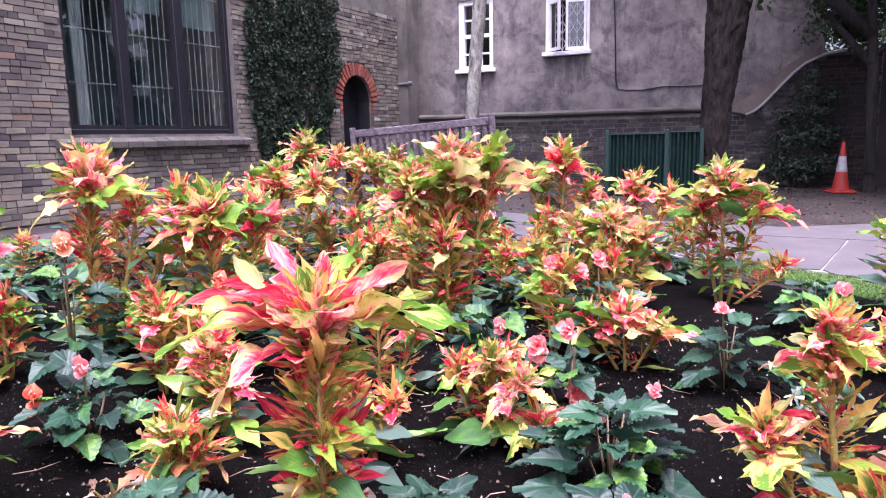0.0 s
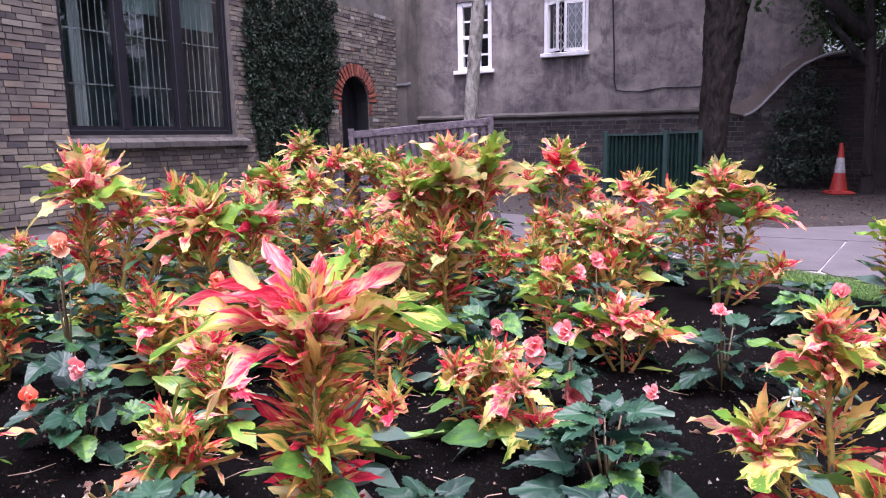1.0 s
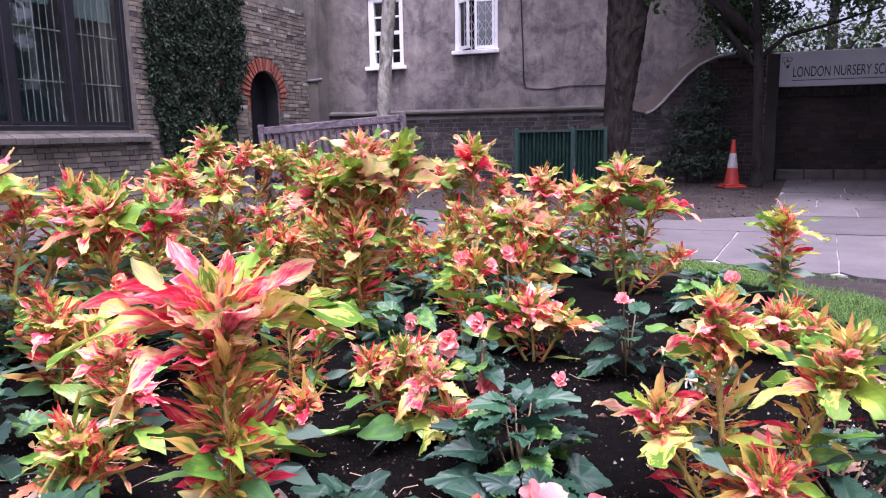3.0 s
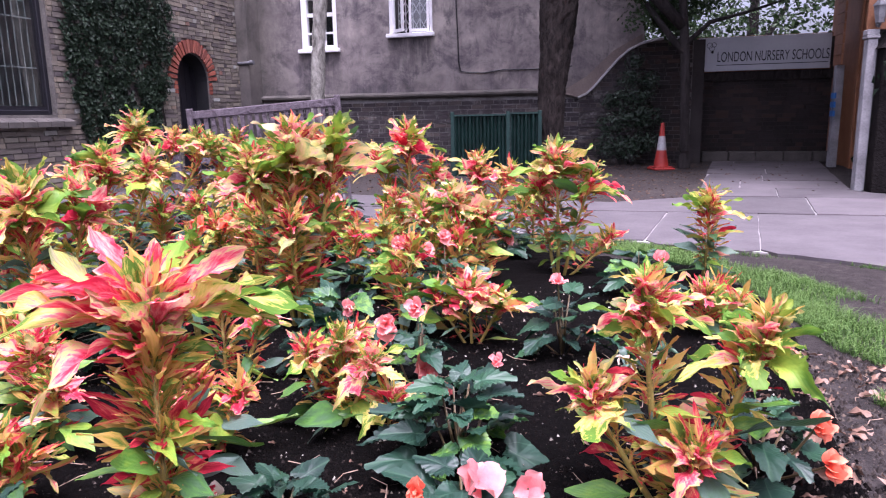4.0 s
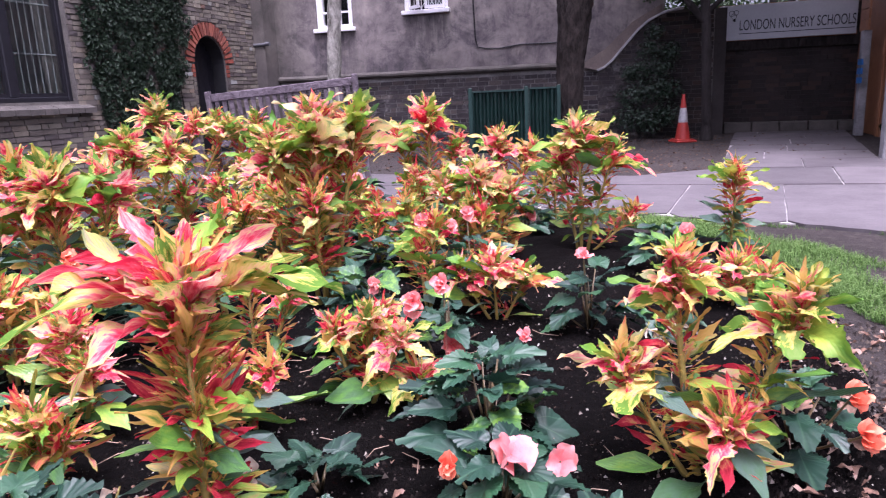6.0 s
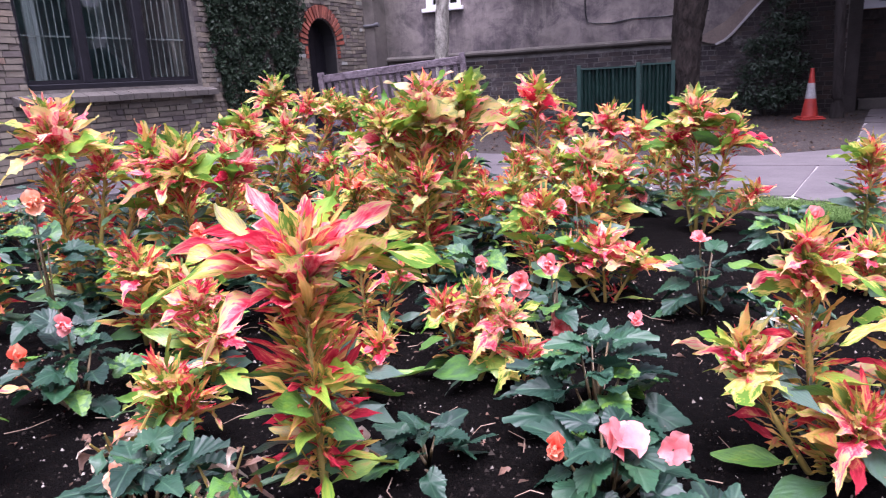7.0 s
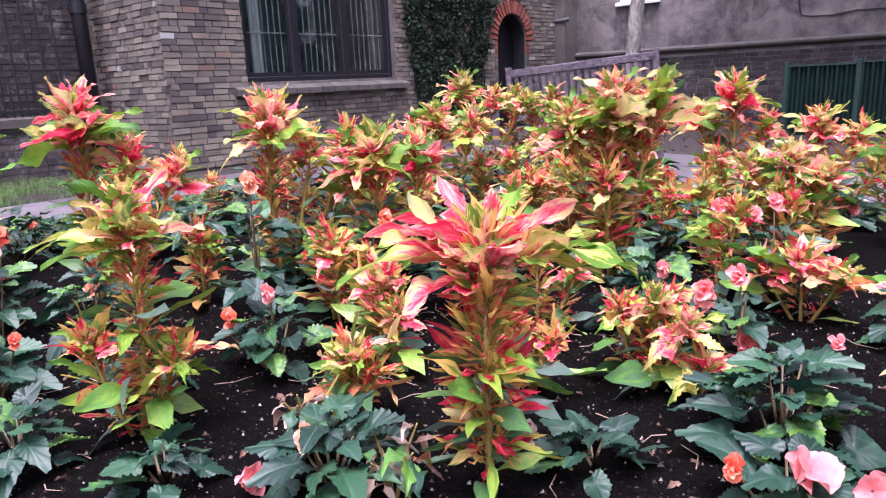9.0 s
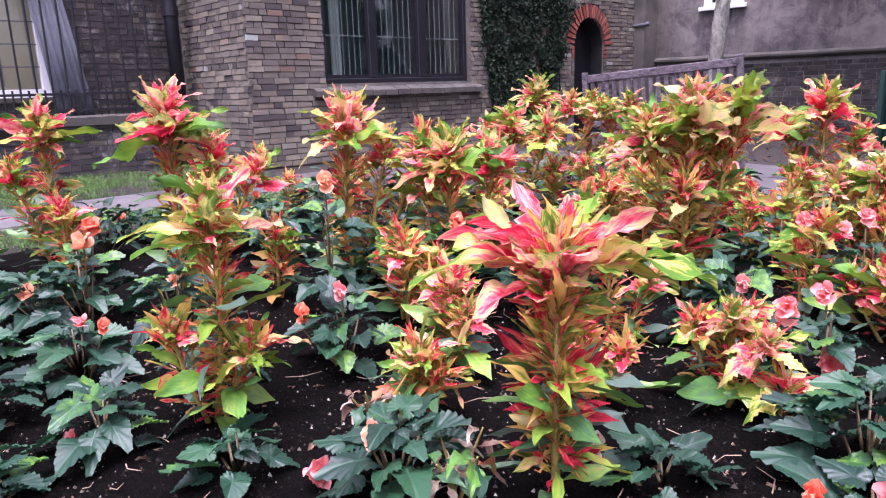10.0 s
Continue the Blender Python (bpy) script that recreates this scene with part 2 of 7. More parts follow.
M_SOIL, M_DIRT, M_FLAG = soil_mat(), dirt_mat(), flag_mat()
M_STRAW = mottled("dry_straw", (0.16, 0.10, 0.07), (0.38, 0.27, 0.20), 20, 90, 0.9, 0.1)
M_JOINT = mottled("pale_joint", (0.10, 0.09, 0.088), (0.42, 0.40, 0.39), 3, 50, 0.95, 0.4)


def bark_mat(name, dark, light, stretch=0.25, scale=9.0):
    m = Mat(name, 0.95, 0, 0.2)
    mapping = m.n("ShaderNodeMapping")
    mapping.inputs["Scale"].default_value = (1, 1, stretch)
    m.put(m.coords(), mapping.inputs["Vector"])
    a, b = m.noise(scale, 6, 0.75, mapping.outputs[0], 0.5), m.noise(2.0, 4)
    v = m.math("ADD", m.math("MULTIPLY", a, 0.7), m.math("MULTIPLY", b, 0.3))
    m.color(m.ramp(v, [(0.36, dark), (0.62, light)])).bump(a, 1.0, 0.05)
    return m.m


M_BARK = bark_mat("rough_bark", (0.005, 0.004, 0.004), (0.05, 0.039, 0.034), 0.3, 22)
M_BARK_PALE = bark_mat("pale_bark", (0.06, 0.056, 0.045), (0.44, 0.42, 0.37), 0.55, 10)
M_BARK_DARK = bark_mat("dark_bark", (0.010, 0.008, 0.008), (0.045, 0.039, 0.037), 0.3, 10)
M_BENCH = bark_mat("weathered_teak", (0.065, 0.052, 0.06), (0.175, 0.145, 0.165), 1.0, 14)


def leafy(name, make, rough=0.5, through_amount=0.25, spec=0.4, island=False, bump=0.5):
    """A leaf material; make(m, u, v, rnd) gives its colour from across, along and chance."""
    m = Mat(name, rough, 0, spec)
    uv = m.n("ShaderNodeUVMap").outputs[0]
    sep = m.n("ShaderNodeSeparateXYZ")
    m.put(uv, sep.inputs[0])
    rnd = m.n("ShaderNodeNewGeometry").outputs["Random Per Island"] if island else m.n("ShaderNodeObjectInfo").outputs["Random"]
    across = m.math("ABSOLUTE", m.math("SUBTRACT", sep.outputs[0], 0.5))
    col = make(m, across, sep.outputs[1], rnd, uv)
    m.color(col)
    # side veins run out and forward from the midrib
    vein = m.math("SINE", m.math("MULTIPLY", m.math("SUBTRACT", sep.outputs[1], m.math("MULTIPLY", across, 0.7)), 62.0))
    m.bump(m.math("ADD", m.math("MULTIPLY", vein, 0.12), m.noise(9, 3, 0.6, uv)), bump, 0.003)
    out = m.t.nodes["Material Output"]
    tr, mix = m.n("ShaderNodeBsdfTranslucent"), m.n("ShaderNodeMixShader")
    m.put(col, tr.inputs[0])
    mix.inputs[0].default_value = through_amount
    m.put(m.b.outputs[0], mix.inputs[1])
    m.put(tr.outputs[0], mix.inputs[2])
    m.put(mix.outputs[0], out.inputs["Surface"])
    return m.m


def wobble(m, uv, rnd, scale):
    """Noise over a leaf that differs from leaf to leaf."""
    add = m.n("ShaderNodeVectorMath")
    add.operation = "ADD"
    m.put(uv, add.inputs[0])
    comb = m.n("ShaderNodeCombineXYZ")
    m.put(m.math("MULTIPLY", rnd, 37.0), comb.inputs[0])
    m.put(m.math("MULTIPLY", rnd, 91.0), comb.inputs[1])
    m.put(comb.outputs[0], add.inputs[1])
    return m.noise(scale, 4, 0.65, add.outputs[0])


def yellow_colour(m, across, v, rnd, uv):
    return top_colour(m, across, v, rnd, uv, 0.25)


def pale_colour(m, across, v, rnd, uv):
    """Sun-bleached leaves, peach and cream."""
    return m.mix(0.24, top_colour(m, across, v, rnd, uv, 0.08), (0.80, 0.60, 0.43))


def lime_colour(m, across, v, rnd, uv):
    n = wobble(m, uv, rnd, 3.0)
    r2 = m.math("FRACT", m.math("MULTIPLY", rnd, 19.1))
    t = m.math("ADD", m.math("MULTIPLY", m.math("SUBTRACT", n, 0.5), 0.8), m.math("ADD", m.math("MULTIPLY", r2, 0.5), m.math("MULTIPLY", v, 0.45)))
    return m.ramp(t, [(0.1, (0.46, 0.40, 0.06)), (0.4, (0.24, 0.34, 0.035)), (0.65, (0.11, 0.25, 0.025)), (0.95, (0.045, 0.13, 0.025))])


def feathered(m, across, v, n):
    """Streaks that run along the side veins."""
    comb = m.n("ShaderNodeCombineXYZ")
    m.put(m.math("MULTIPLY", m.math("SUBTRACT", v, m.math("MULTIPLY", across, 0.7)), 22.0), comb.inputs[0])
    m.put(m.math("ADD", m.math("MULTIPLY", across, 1.5), m.math("MULTIPLY", n, 6.0)), comb.inputs[1])
    return m.noise(1.0, 2, 0.5, comb.outputs[0])


def top_colour(m, across, v, rnd, uv, shift=0.0):
    n = wobble(m, uv, rnd, 2.7)
    r2 = m.math("FRACT", m.math("MULTIPLY", rnd, 13.7))
    r3 = m.math("FRACT", m.math("MULTIPLY", rnd, 29.3))
    t = m.math("ADD", m.math("MULTIPLY", v, 0.55), m.math("MULTIPLY", across, 0.36))
    t = m.math("ADD", t, m.math("MULTIPLY", m.math("SUBTRACT", n, 0.5 - (shift + 0.035) / 2.1), 2.1))
    t = m.math("ADD", t, m.math("MULTIPLY", m.math("SUBTRACT", r2, 0.44), 0.85))
    t = m.math("ADD", t, m.math("MULTIPLY", m.math("SUBTRACT", feathered(m, across, v, n), 0.5), 0.6))
    col = m.ramp(t, [(0.05, (0.55, 0.022, 0.055)), (0.25, (0.76, 0.07, 0.115)), (0.42, (0.80, 0.19, 0.21)), (0.51, (0.80, 0.36, 0.25)),
                     (0.58, (0.74, 0.52, 0.24)), (0.76, (0.62, 0.51, 0.13)), (0.95, (0.38, 0.42, 0.07)), (1.0, (0.12, 0.25, 0.03))])
    # some leaves are bleached
    pale = m.math("MULTIPLY", m.ramp(r3, [(0.55, (0, 0, 0)), (1.0, (0.5, 0.5, 0.5))]), m.ramp(n, [(0.4, (0, 0, 0)), (0.6, (1, 1, 1))]))
    return m.mix(pale, col, (0.80, 0.57, 0.47))


def neck_colour(m, across, v, rnd, uv):
    return mid_colour(m, across, v, rnd, uv, 0.20)


def mid_colour(m, across, v, rnd, uv, shift=-0.02):
    n = wobble(m, uv, rnd, 2.6)
    r2 = m.math("FRACT", m.math("MULTIPLY", rnd, 17.3))
    t = m.math("ADD", m.math("MULTIPLY", m.math("SUBTRACT", n, 0.5), 1.5), m.math("ADD", m.math("MULTIPLY", r2, 0.95), 0.06 + shift))
    t = m.math("ADD", t, m.math("MULTIPLY", m.math("SUBTRACT", v, 0.5), -0.6))
    t = m.math("ADD", t, m.math("MULTIPLY", m.math("SUBTRACT", feathered(m, across, v, n), 0.5), 0.4))
    return m.ramp(t, [(0.0, (0.42, 0.014, 0.035)), (0.20, (0.68, 0.05, 0.075)), (0.31, (0.78, 0.18, 0.12)), (0.38, (0.76, 0.38, 0.13)),
                      (0.46, (0.72, 0.45, 0.14)), (0.74, (0.62, 0.41, 0.09)), (0.92, (0.38, 0.33, 0.05)), (1.0, (0.14, 0.22, 0.035))])


def low_colour(m, across, v, rnd, uv):
    n = wobble(m, uv, rnd, 3.0)
    r2 = m.math("FRACT", m.math("MULTIPLY", rnd, 11.9))
    t = m.math("ADD", m.math("MULTIPLY", m.math("SUBTRACT", n, 0.5), 0.8), r2)
    return m.ramp(t, [(0.05, (0.075, 0.12, 0.095)), (0.40, (0.045, 0.11, 0.04)), (0.62, (0.085, 0.21, 0.03)), (0.82, (0.21, 0.31, 0.035)), (1.0, (0.40, 0.10, 0.06))])


def begonia_colour(m, across, v, rnd, uv):
    n = wobble(m, uv, rnd, 4.0)
    fan = m.math("ARCTAN2", across, m.math("ADD", v, 0.02))
    line = m.math("ABSOLUTE", m.math("SINE", m.math("MULTIPLY", fan, 5.2)))
    veins = m.ramp(line, [(0.02, (0.4, 0.4, 0.4)), (0.22, (0, 0, 0))])
    r2 = m.math("FRACT", m.math("MULTIPLY", rnd, 7.7))
    t = m.math("ADD", m.math("MULTIPLY", m.math("SUBTRACT", n, 0.5), 0.5), r2)
    col = m.ramp(t, [(0.1, (0.008, 0.027, 0.018)), (0.55, (0.016, 0.052, 0.030)), (0.90, (0.024, 0.078, 0.032)), (0.99, (0.06, 0.15, 0.026)), (1.15, (0.11, 0.22, 0.03))])
    return m.mix(veins, col, (0.075, 0.15, 0.085))


def petal_colour(stops):
    def make(m, across, v, rnd, uv):
        n = wobble(m, uv, rnd, 3.0)
        return m.ramp(m.math("ADD", m.math("MULTIPLY", v, 0.5), m.math("MULTIPLY", n, 0.5)), stops)
    return make


M_TOP, M_TOP_J = leafy("amaranth_top_leaf", top_colour, 0.65, 0.42, 0.22), leafy("amaranth_small_top_leaf", top_colour, 0.65, 0.42, 0.22, True)
M_YEL, M_YEL_J = leafy("yellow_amaranth_leaf", yellow_colour, 0.65, 0.42, 0.22), leafy("yellow_amaranth_small_leaf", yellow_colour, 0.65, 0.42, 0.22, True)
M_MID_J, M_LOW_J, M_BEG_J = leafy("amaranth_small_leaf", mid_colour, 0.6, 0.5, island=True), leafy("amaranth_small_low_leaf", low_colour, 0.34, 0.18, 0.5, True), leafy("begonia_far_leaf", begonia_colour, 0.44, 0.15, 0.4, True, 0.2)
M_PALE, M_PALE_J = leafy("bleached_amaranth_leaf", pale_colour, 0.65, 0.42, 0.22), leafy("bleached_amaranth_small_leaf", pale_colour, 0.65, 0.42, 0.22, True)
M_LIME, M_LIME_J = leafy("amaranth_green_leaf", lime_colour, 0.5, 0.3, 0.35), leafy("amaranth_small_green_leaf", lime_colour, 0.5, 0.3, 0.35, True)
M_NECK, M_NECK_J = leafy("amaranth_neck_leaf", neck_colour, 0.62, 0.5, 0.25), leafy("amaranth_small_neck_leaf", neck_colour, 0.62, 0.5, 0.25, True)
M_MID = leafy("amaranth_mid_leaf", mid_colour, 0.62, 0.5, 0.25)
M_LOW = leafy("amaranth_low_leaf", low_colour, 0.34, 0.18, 0.5)
M_BEG = leafy("begonia_leaf", begonia_colour, 0.44, 0.15, 0.4, bump=0.2)
M_PINK = leafy("pink_petal", petal_colour([(0.2, (0.84, 0.14, 0.17)), (0.5, (0.88, 0.27, 0.27)), (0.8, (0.90, 0.46, 0.42))]), 0.6, 0.35, 0.3, True)
M_BLUSH = leafy("blush_petal", petal_colour([(0.2, (0.70, 0.13, 0.15)), (0.5, (0.74, 0.24, 0.24)), (0.8, (0.76, 0.37, 0.35))]), 0.6, 0.35, 0.3, True)
M_SALMON = leafy("salmon_petal", petal_colour([(0.2, (0.82, 0.20, 0.10)), (0.5, (0.90, 0.36, 0.20)), (0.8, (0.94, 0.58, 0.40))]), 0.6, 0.35, 0.3, True)
M_CORAL = leafy("coral_petal", petal_colour([(0.2, (0.78, 0.09, 0.05)), (0.5, (0.90, 0.20, 0.11)), (0.8, (0.94, 0.38, 0.24))]), 0.6, 0.35, 0.3, True)
M_CREAM = leafy("faded_petal", petal_colour([(0.2, (0.26, 0.16, 0.11)), (0.5, (0.48, 0.36, 0.27)), (0.8, (0.68, 0.58, 0.49))]), 0.7, 0.3, 0.3, True)
M_DRY = leafy("dry_leaf", petal_colour([(0.25, (0.06, 0.034, 0.025)), (0.5, (0.20, 0.115, 0.08)), (0.78, (0.36, 0.25, 0.20))]), 0.8, 0.1, 0.2, True)
M_CREEPER = leafy("creeper_leaf", petal_colour([(0.25, (0.005, 0.010, 0.006)), (0.5, (0.011, 0.023, 0.011)), (0.78, (0.024, 0.042, 0.02))]), 0.6, 0.05, 0.2, True)
M_SHRUB = leafy("shrub_leaf", petal_colour([(0.25, (0.008, 0.016, 0.010)), (0.5, (0.018, 0.036, 0.019)), (0.78, (0.045, 0.075, 0.042))]), 0.45, 0.08, 0.4, True)
M_LITTER = leafy("old_litter", petal_colour([(0.2, (0.04, 0.024, 0.018)), (0.5, (0.09, 0.055, 0.038)), (0.8, (0.20, 0.13, 0.09))]), 0.8, 0.1, 0.2, True)
M_TREELEAF = leafy("tree_leaf", petal_colour([(0.2, (0.018, 0.034, 0.012)), (0.5, (0.03, 0.06, 0.02)), (0.8, (0.06, 0.10, 0.03))]), 0.5, 0.25, 0.4, True)
M_GRASS = leafy("grass_blade", petal_colour([(0.2, (0.04, 0.085, 0.018)), (0.45, (0.075, 0.155, 0.03)), (0.65, (0.12, 0.21, 0.05)), (0.85, (0.22, 0.25, 0.09))]), 0.55, 0.25, 0.3, True)
M_STEM = mottled("plant_stem", (0.20, 0.17, 0.04), (0.42, 0.30, 0.08), 12, 90, 0.5, 0.2)
M_STEM_RED = mottled("begonia_stem", (0.05, 0.045, 0.02), (0.13, 0.08, 0.035), 12, 90, 0.45, 0.2)


# ---- mesh helpers ----
def mesh_of(name, bm, mat, smooth=False):
    me = bpy.data.meshes.new(name)
    bm.normal_update()
    bm.to_mesh(me)
    bm.free()
    if mat:
        me.materials.append(mat)
    if smooth:
        me.shade_smooth()
    return me


def part(name, bm, material, parent=None, label="", smooth=False):
    ob = new(name, mesh_of(name, bm, material, smooth))
    ob.parent = parent
    if label:
        tagged(ob, label)
    return ob


def shared(name, me, parent, m):
    ob = new(name, me)
    ob.parent = parent
    ob.matrix_basis = m
    return ob


def thing(name, label, category, at=(0, 0, 0), rz=0, group="", kind=""):
    e = new(name)
    e.matrix_basis = pose(*at, 0, 0, rz)
    return tagged(e, label, category, group, kind)


def box(bm, x0, x1, y0, y1, z0, z1, bevel=0.0):
    r = bmesh.ops.create_cube(bm, size=1, matrix=Matrix.Translation(((x0 + x1) / 2, (y0 + y1) / 2, (z0 + z1) / 2)) @ Matrix.Diagonal((x1 - x0, y1 - y0, z1 - z0, 1)))
    if bevel:
        es = {e for v in r["verts"] for e in v.link_edges}
        bmesh.ops.bevel(bm, geom=list(es), offset=bevel, segments=1, affect="EDGES", profile=0.5)
    return bm


def boxed(*a, **k):
    return box(bmesh.new(), *a, **k)


def sheet(*corners):
    """One sheet of glass."""
    bm = bmesh.new()
    bm.faces.new([bm.verts.new(c) for c in corners])
    return bm


def tube(bm, pts, radii, sides=8, cap=True):
    """A tapered tube along points."""
    rings = []
    for i, p in enumerate(pts):
        p = Vector(p)
        d = (Vector(pts[min(i + 1, len(pts) - 1)]) - Vector(pts[max(i - 1, 0)])).normalized()
        q = d.to_track_quat("Z", "Y")
        rings.append([bm.verts.new(p + q @ Vector((math.cos(a) * radii[i], math.sin(a) * radii[i], 0))) for a in (2 * math.pi * k / sides for k in range(sides))])
    for a, b in zip(rings, rings[1:]):
        for k in range(sides):
            bm.faces.new((a[k], a[(k + 1) % sides], b[(k + 1) % sides], b[k]))
    if cap:
        bm.faces.new(rings[-1])
        bm.faces.new(rings[0][::-1])
    return bm


def prism(bm, outline, z0, z1):
    """An upright block over an outline in plan."""
    lo, hi = [bm.verts.new((x, y, z0)) for x, y in outline], [bm.verts.new((x, y, z1)) for x, y in outline]
    bm.faces.new(hi)
    bm.faces.new(lo[::-1])
    n = len(outline)
    for k in range(n):
        bm.faces.new((lo[k], lo[(k + 1) % n], hi[(k + 1) % n], hi[k]))
    return bm


def inside(x, y, poly):
    hit = False
    for (x0, y0), (x1, y1) in zip(poly, poly[1:] + poly[:1]):
        if (y0 > y) != (y1 > y) and x < (x1 - x0) * (y - y0) / (y1 - y0) + x0:
            hit = not hit
    return hit


# ---- ground ----
GROUND = bmesh.new()
box(GROUND, -300, 300, -300, 300, -0.5, 0.0)
tagged(part("ground", GROUND, M_DIRT), "bare trodden earth with leaf litter round the paths", "ground", kind="structure")

BED = [(-5.1, 0.2), (-5.0, 2.2), (-4.7, 3.9), (-4.0, 5.3), (-2.2, 5.2), (-0.6, 4.75), (0.5, 4.4), (0.72, 3.4), (0.64, 2.2), (0.52, 0.9), (0.2, -0.4), (-1.5, -0.8), (-3.6, -0.7)]


def bed_height(x, y):
    return 0.035 + 0.03 * noise.noise(Vector((x * 1.6, y * 1.6, 0))) + 0.014 * noise.noise(Vector((x * 7, y * 7, 3))) + 0.007 * noise.noise(Vector((x * 21, y * 21, 5)))


def build_bed():
    bm = bmesh.new()
    step, verts = 0.045, {}
    nx, ny = int(6.4 / step), int(6.4 / step)
    for i in range(nx):
        for j in range(ny):
            x, y = -5.3 + i * step, -0.9 + j * step
            near = min((math.hypot(x - a - (c - a) * k / 6, y - b - (d - b) * k / 6) for (a, b), (c, d) in zip(BED, BED[1:] + BED[:1]) for k in range(6)))
            z = bed_height(x, y)
            z = z * min(1.0, near / 0.35) + 0.006 if inside(x, y, BED) else -0.03
            verts[i, j] = bm.verts.new((x, y, z))
    for i in range(nx - 1):
        for j in range(ny - 1):
            q = [verts[i, j], verts[i + 1, j], verts[i + 1, j + 1], verts[i, j + 1]]
            if max(v.co.z for v in q) > -0.02:
                bm.faces.new(q)
    bmesh.ops.delete(bm, geom=[v for v in bm.verts if not v.link_faces], context="VERTS")
    return part("flower_bed_soil", bm, M_SOIL, smooth=True)


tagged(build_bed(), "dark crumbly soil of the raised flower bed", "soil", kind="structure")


# ---- walls ----
def brick_mesh(lx, ly, lz, mat, bevel=0.006):
    bm = boxed(-lx / 2, lx / 2, -ly / 2, ly / 2, -lz / 2, lz / 2)
    for v in bm.verts:
        v.co += Vector((random.uniform(-1, 1), random.uniform(-1, 1), random.uniform(-1, 1))) * bevel * 0.6
    return mesh_of("brick", bm, mat)


def brick_run(parent, along, face, normal, a0, a1, z0, z1, mats, keep, single=None, seed=1, course=0.075, length=0.23, joint=0.011):
    """Bricks on a wall face. along: 'y' or 'x'; face: its plane; normal: +1/-1 outwards; keep(a, z) leaves openings free;
    single(a, z): those built one by one."""
    rng = random.Random(seed)
    deep = 0.05
    shapes = []
    for k in range(10):
        half = k >= 6
        ln = (length / 2 if half else length) - joint
        dims = (deep, ln, course - joint) if along == "y" else (ln, deep, course - joint)
        shapes.append(brick_mesh(*dims, mats[0]))
    verts, faces = [], []
    made = 0
    for row in range(int((z1 - z0) / course)):
        z = z0 + (row + 0.5) * course
        a = a0 - rng.uniform(0, length) - (length / 2 if row % 2 else 0)
        while a < a1:
            half = rng.random() < 0.28
            ln = length / 2 if half else length
            # a brick is cut where it meets an opening or the wall's end
            good = [a + ln * k / 12 for k in range(13) if a0 <= a + ln * k / 12 <= a1 and keep(a + ln * k / 12, z)]
            a += ln
            if len(good) < 4:
                continue
            whole = len(good) == 13
            mid = (good[0] + good[-1]) / 2
            ln = ln if whole else good[-1] - good[0] + joint * 0.5
            out = face + normal * (rng.uniform(-0.004, 0.008) - deep / 2 + 0.012)
            zz = z + rng.uniform(-0.003, 0.003)
            pos = (out, mid, zz) if along == "y" else (mid, out, zz)
            if whole and made < 300 and single and single(mid, z):
                made += 1
                shared("brick", shapes[rng.randrange(6, 10) if half else rng.randrange(6)], parent, pose(*pos, rng.uniform(-0.8, 0.8), rng.uniform(-0.8, 0.8), rng.uniform(-0.8, 0.8)))
                continue
            h = (deep / 2, (ln - joint) / 2, (course - joint) / 2) if along == "y" else ((ln - joint) / 2, deep / 2, (course - joint) / 2)
            base = len(verts)
            for sx in (-1, 1):
                for sy in (-1, 1):
                    for sz in (-1, 1):
                        verts.append(tuple(p + s * q + rng.uniform(-0.004, 0.004) for p, s, q in zip(pos, (sx, sy, sz), h)))
            for f in ((0, 1, 3, 2), (4, 6, 7, 5), (0, 4, 5, 1), (2, 3, 7, 6), (0, 2, 6, 4), (1, 5, 7, 3)):
                faces.append([base + k for k in f])
    me = bpy.data.meshes.new("brickwork")
    me.from_pydata(verts, [], faces)
    me.materials.append(mats[1])
    me.update()
    ob = new("brickwork", me)
    ob.parent = parent
    tagged(ob, kind="stuff")


# W1: the brick building, face at x = -8
WX, WIN = -8.0, (5.44, 8.25, 1.06, 3.75)
ARCH_Y, ARCH_R, ARCH_SPRING = 11.53, 0.49, 1.68
W1_TOP, W1_END = 4.6, 13.1


def wall_slabs(bm, x0, x1):
    y0, y1, z0, z1 = WIN
    box(bm, x0, x1, 4.29, y0, 0, W1_TOP)
    box(bm, x0, x1, y0, y1, 0, z0)
    box(bm, x0, x1, y0, y1, z1, W1_TOP)
    box(bm, x0, x1, y1, ARCH_Y - ARCH_R, 0, W1_TOP)
    box(bm, x0, x1, ARCH_Y + ARCH_R, W1_END, 0, W1_TOP)
    # arch head
    n = 16
    pts = [(ARCH_Y + ARCH_R * math.cos(math.pi * k / n), ARCH_SPRING + ARCH_R * math.sin(math.pi * k / n)) for k in range(n + 1)]
    for (ya, za), (yb, zb) in zip(pts, pts[1:]):
        vs = [bm.verts.new((x, y, z)) for x in (x0, x1) for y, z in ((ya, za), (yb, zb), (yb, W1_TOP), (ya, W1_TOP))]
        for f in ((0, 1, 2, 3), (7, 6, 5, 4), (0, 4, 5, 1)):
            bm.faces.new([vs[k] for k in f])
    return bm


wall_west = tagged(part("wall_west", wall_slabs(bmesh.new(), WX - 0.35, WX - 0.012), M_MORTAR), "brown stock brick wall with a large window and an arched doorway", "wall", kind="structure")


def w1_keep(y, z):
    if WIN[0] < y < WIN[1] and WIN[2] - 0.16 < z < WIN[3]:
        return False
    r = math.hypot(y - ARCH_Y, z - ARCH_SPRING)
    if (z > ARCH_SPRING and r < ARCH_R + 0.27) or (z <= ARCH_SPRING and abs(y - ARCH_Y) < ARCH_R + 0.08):
        return False
    return True


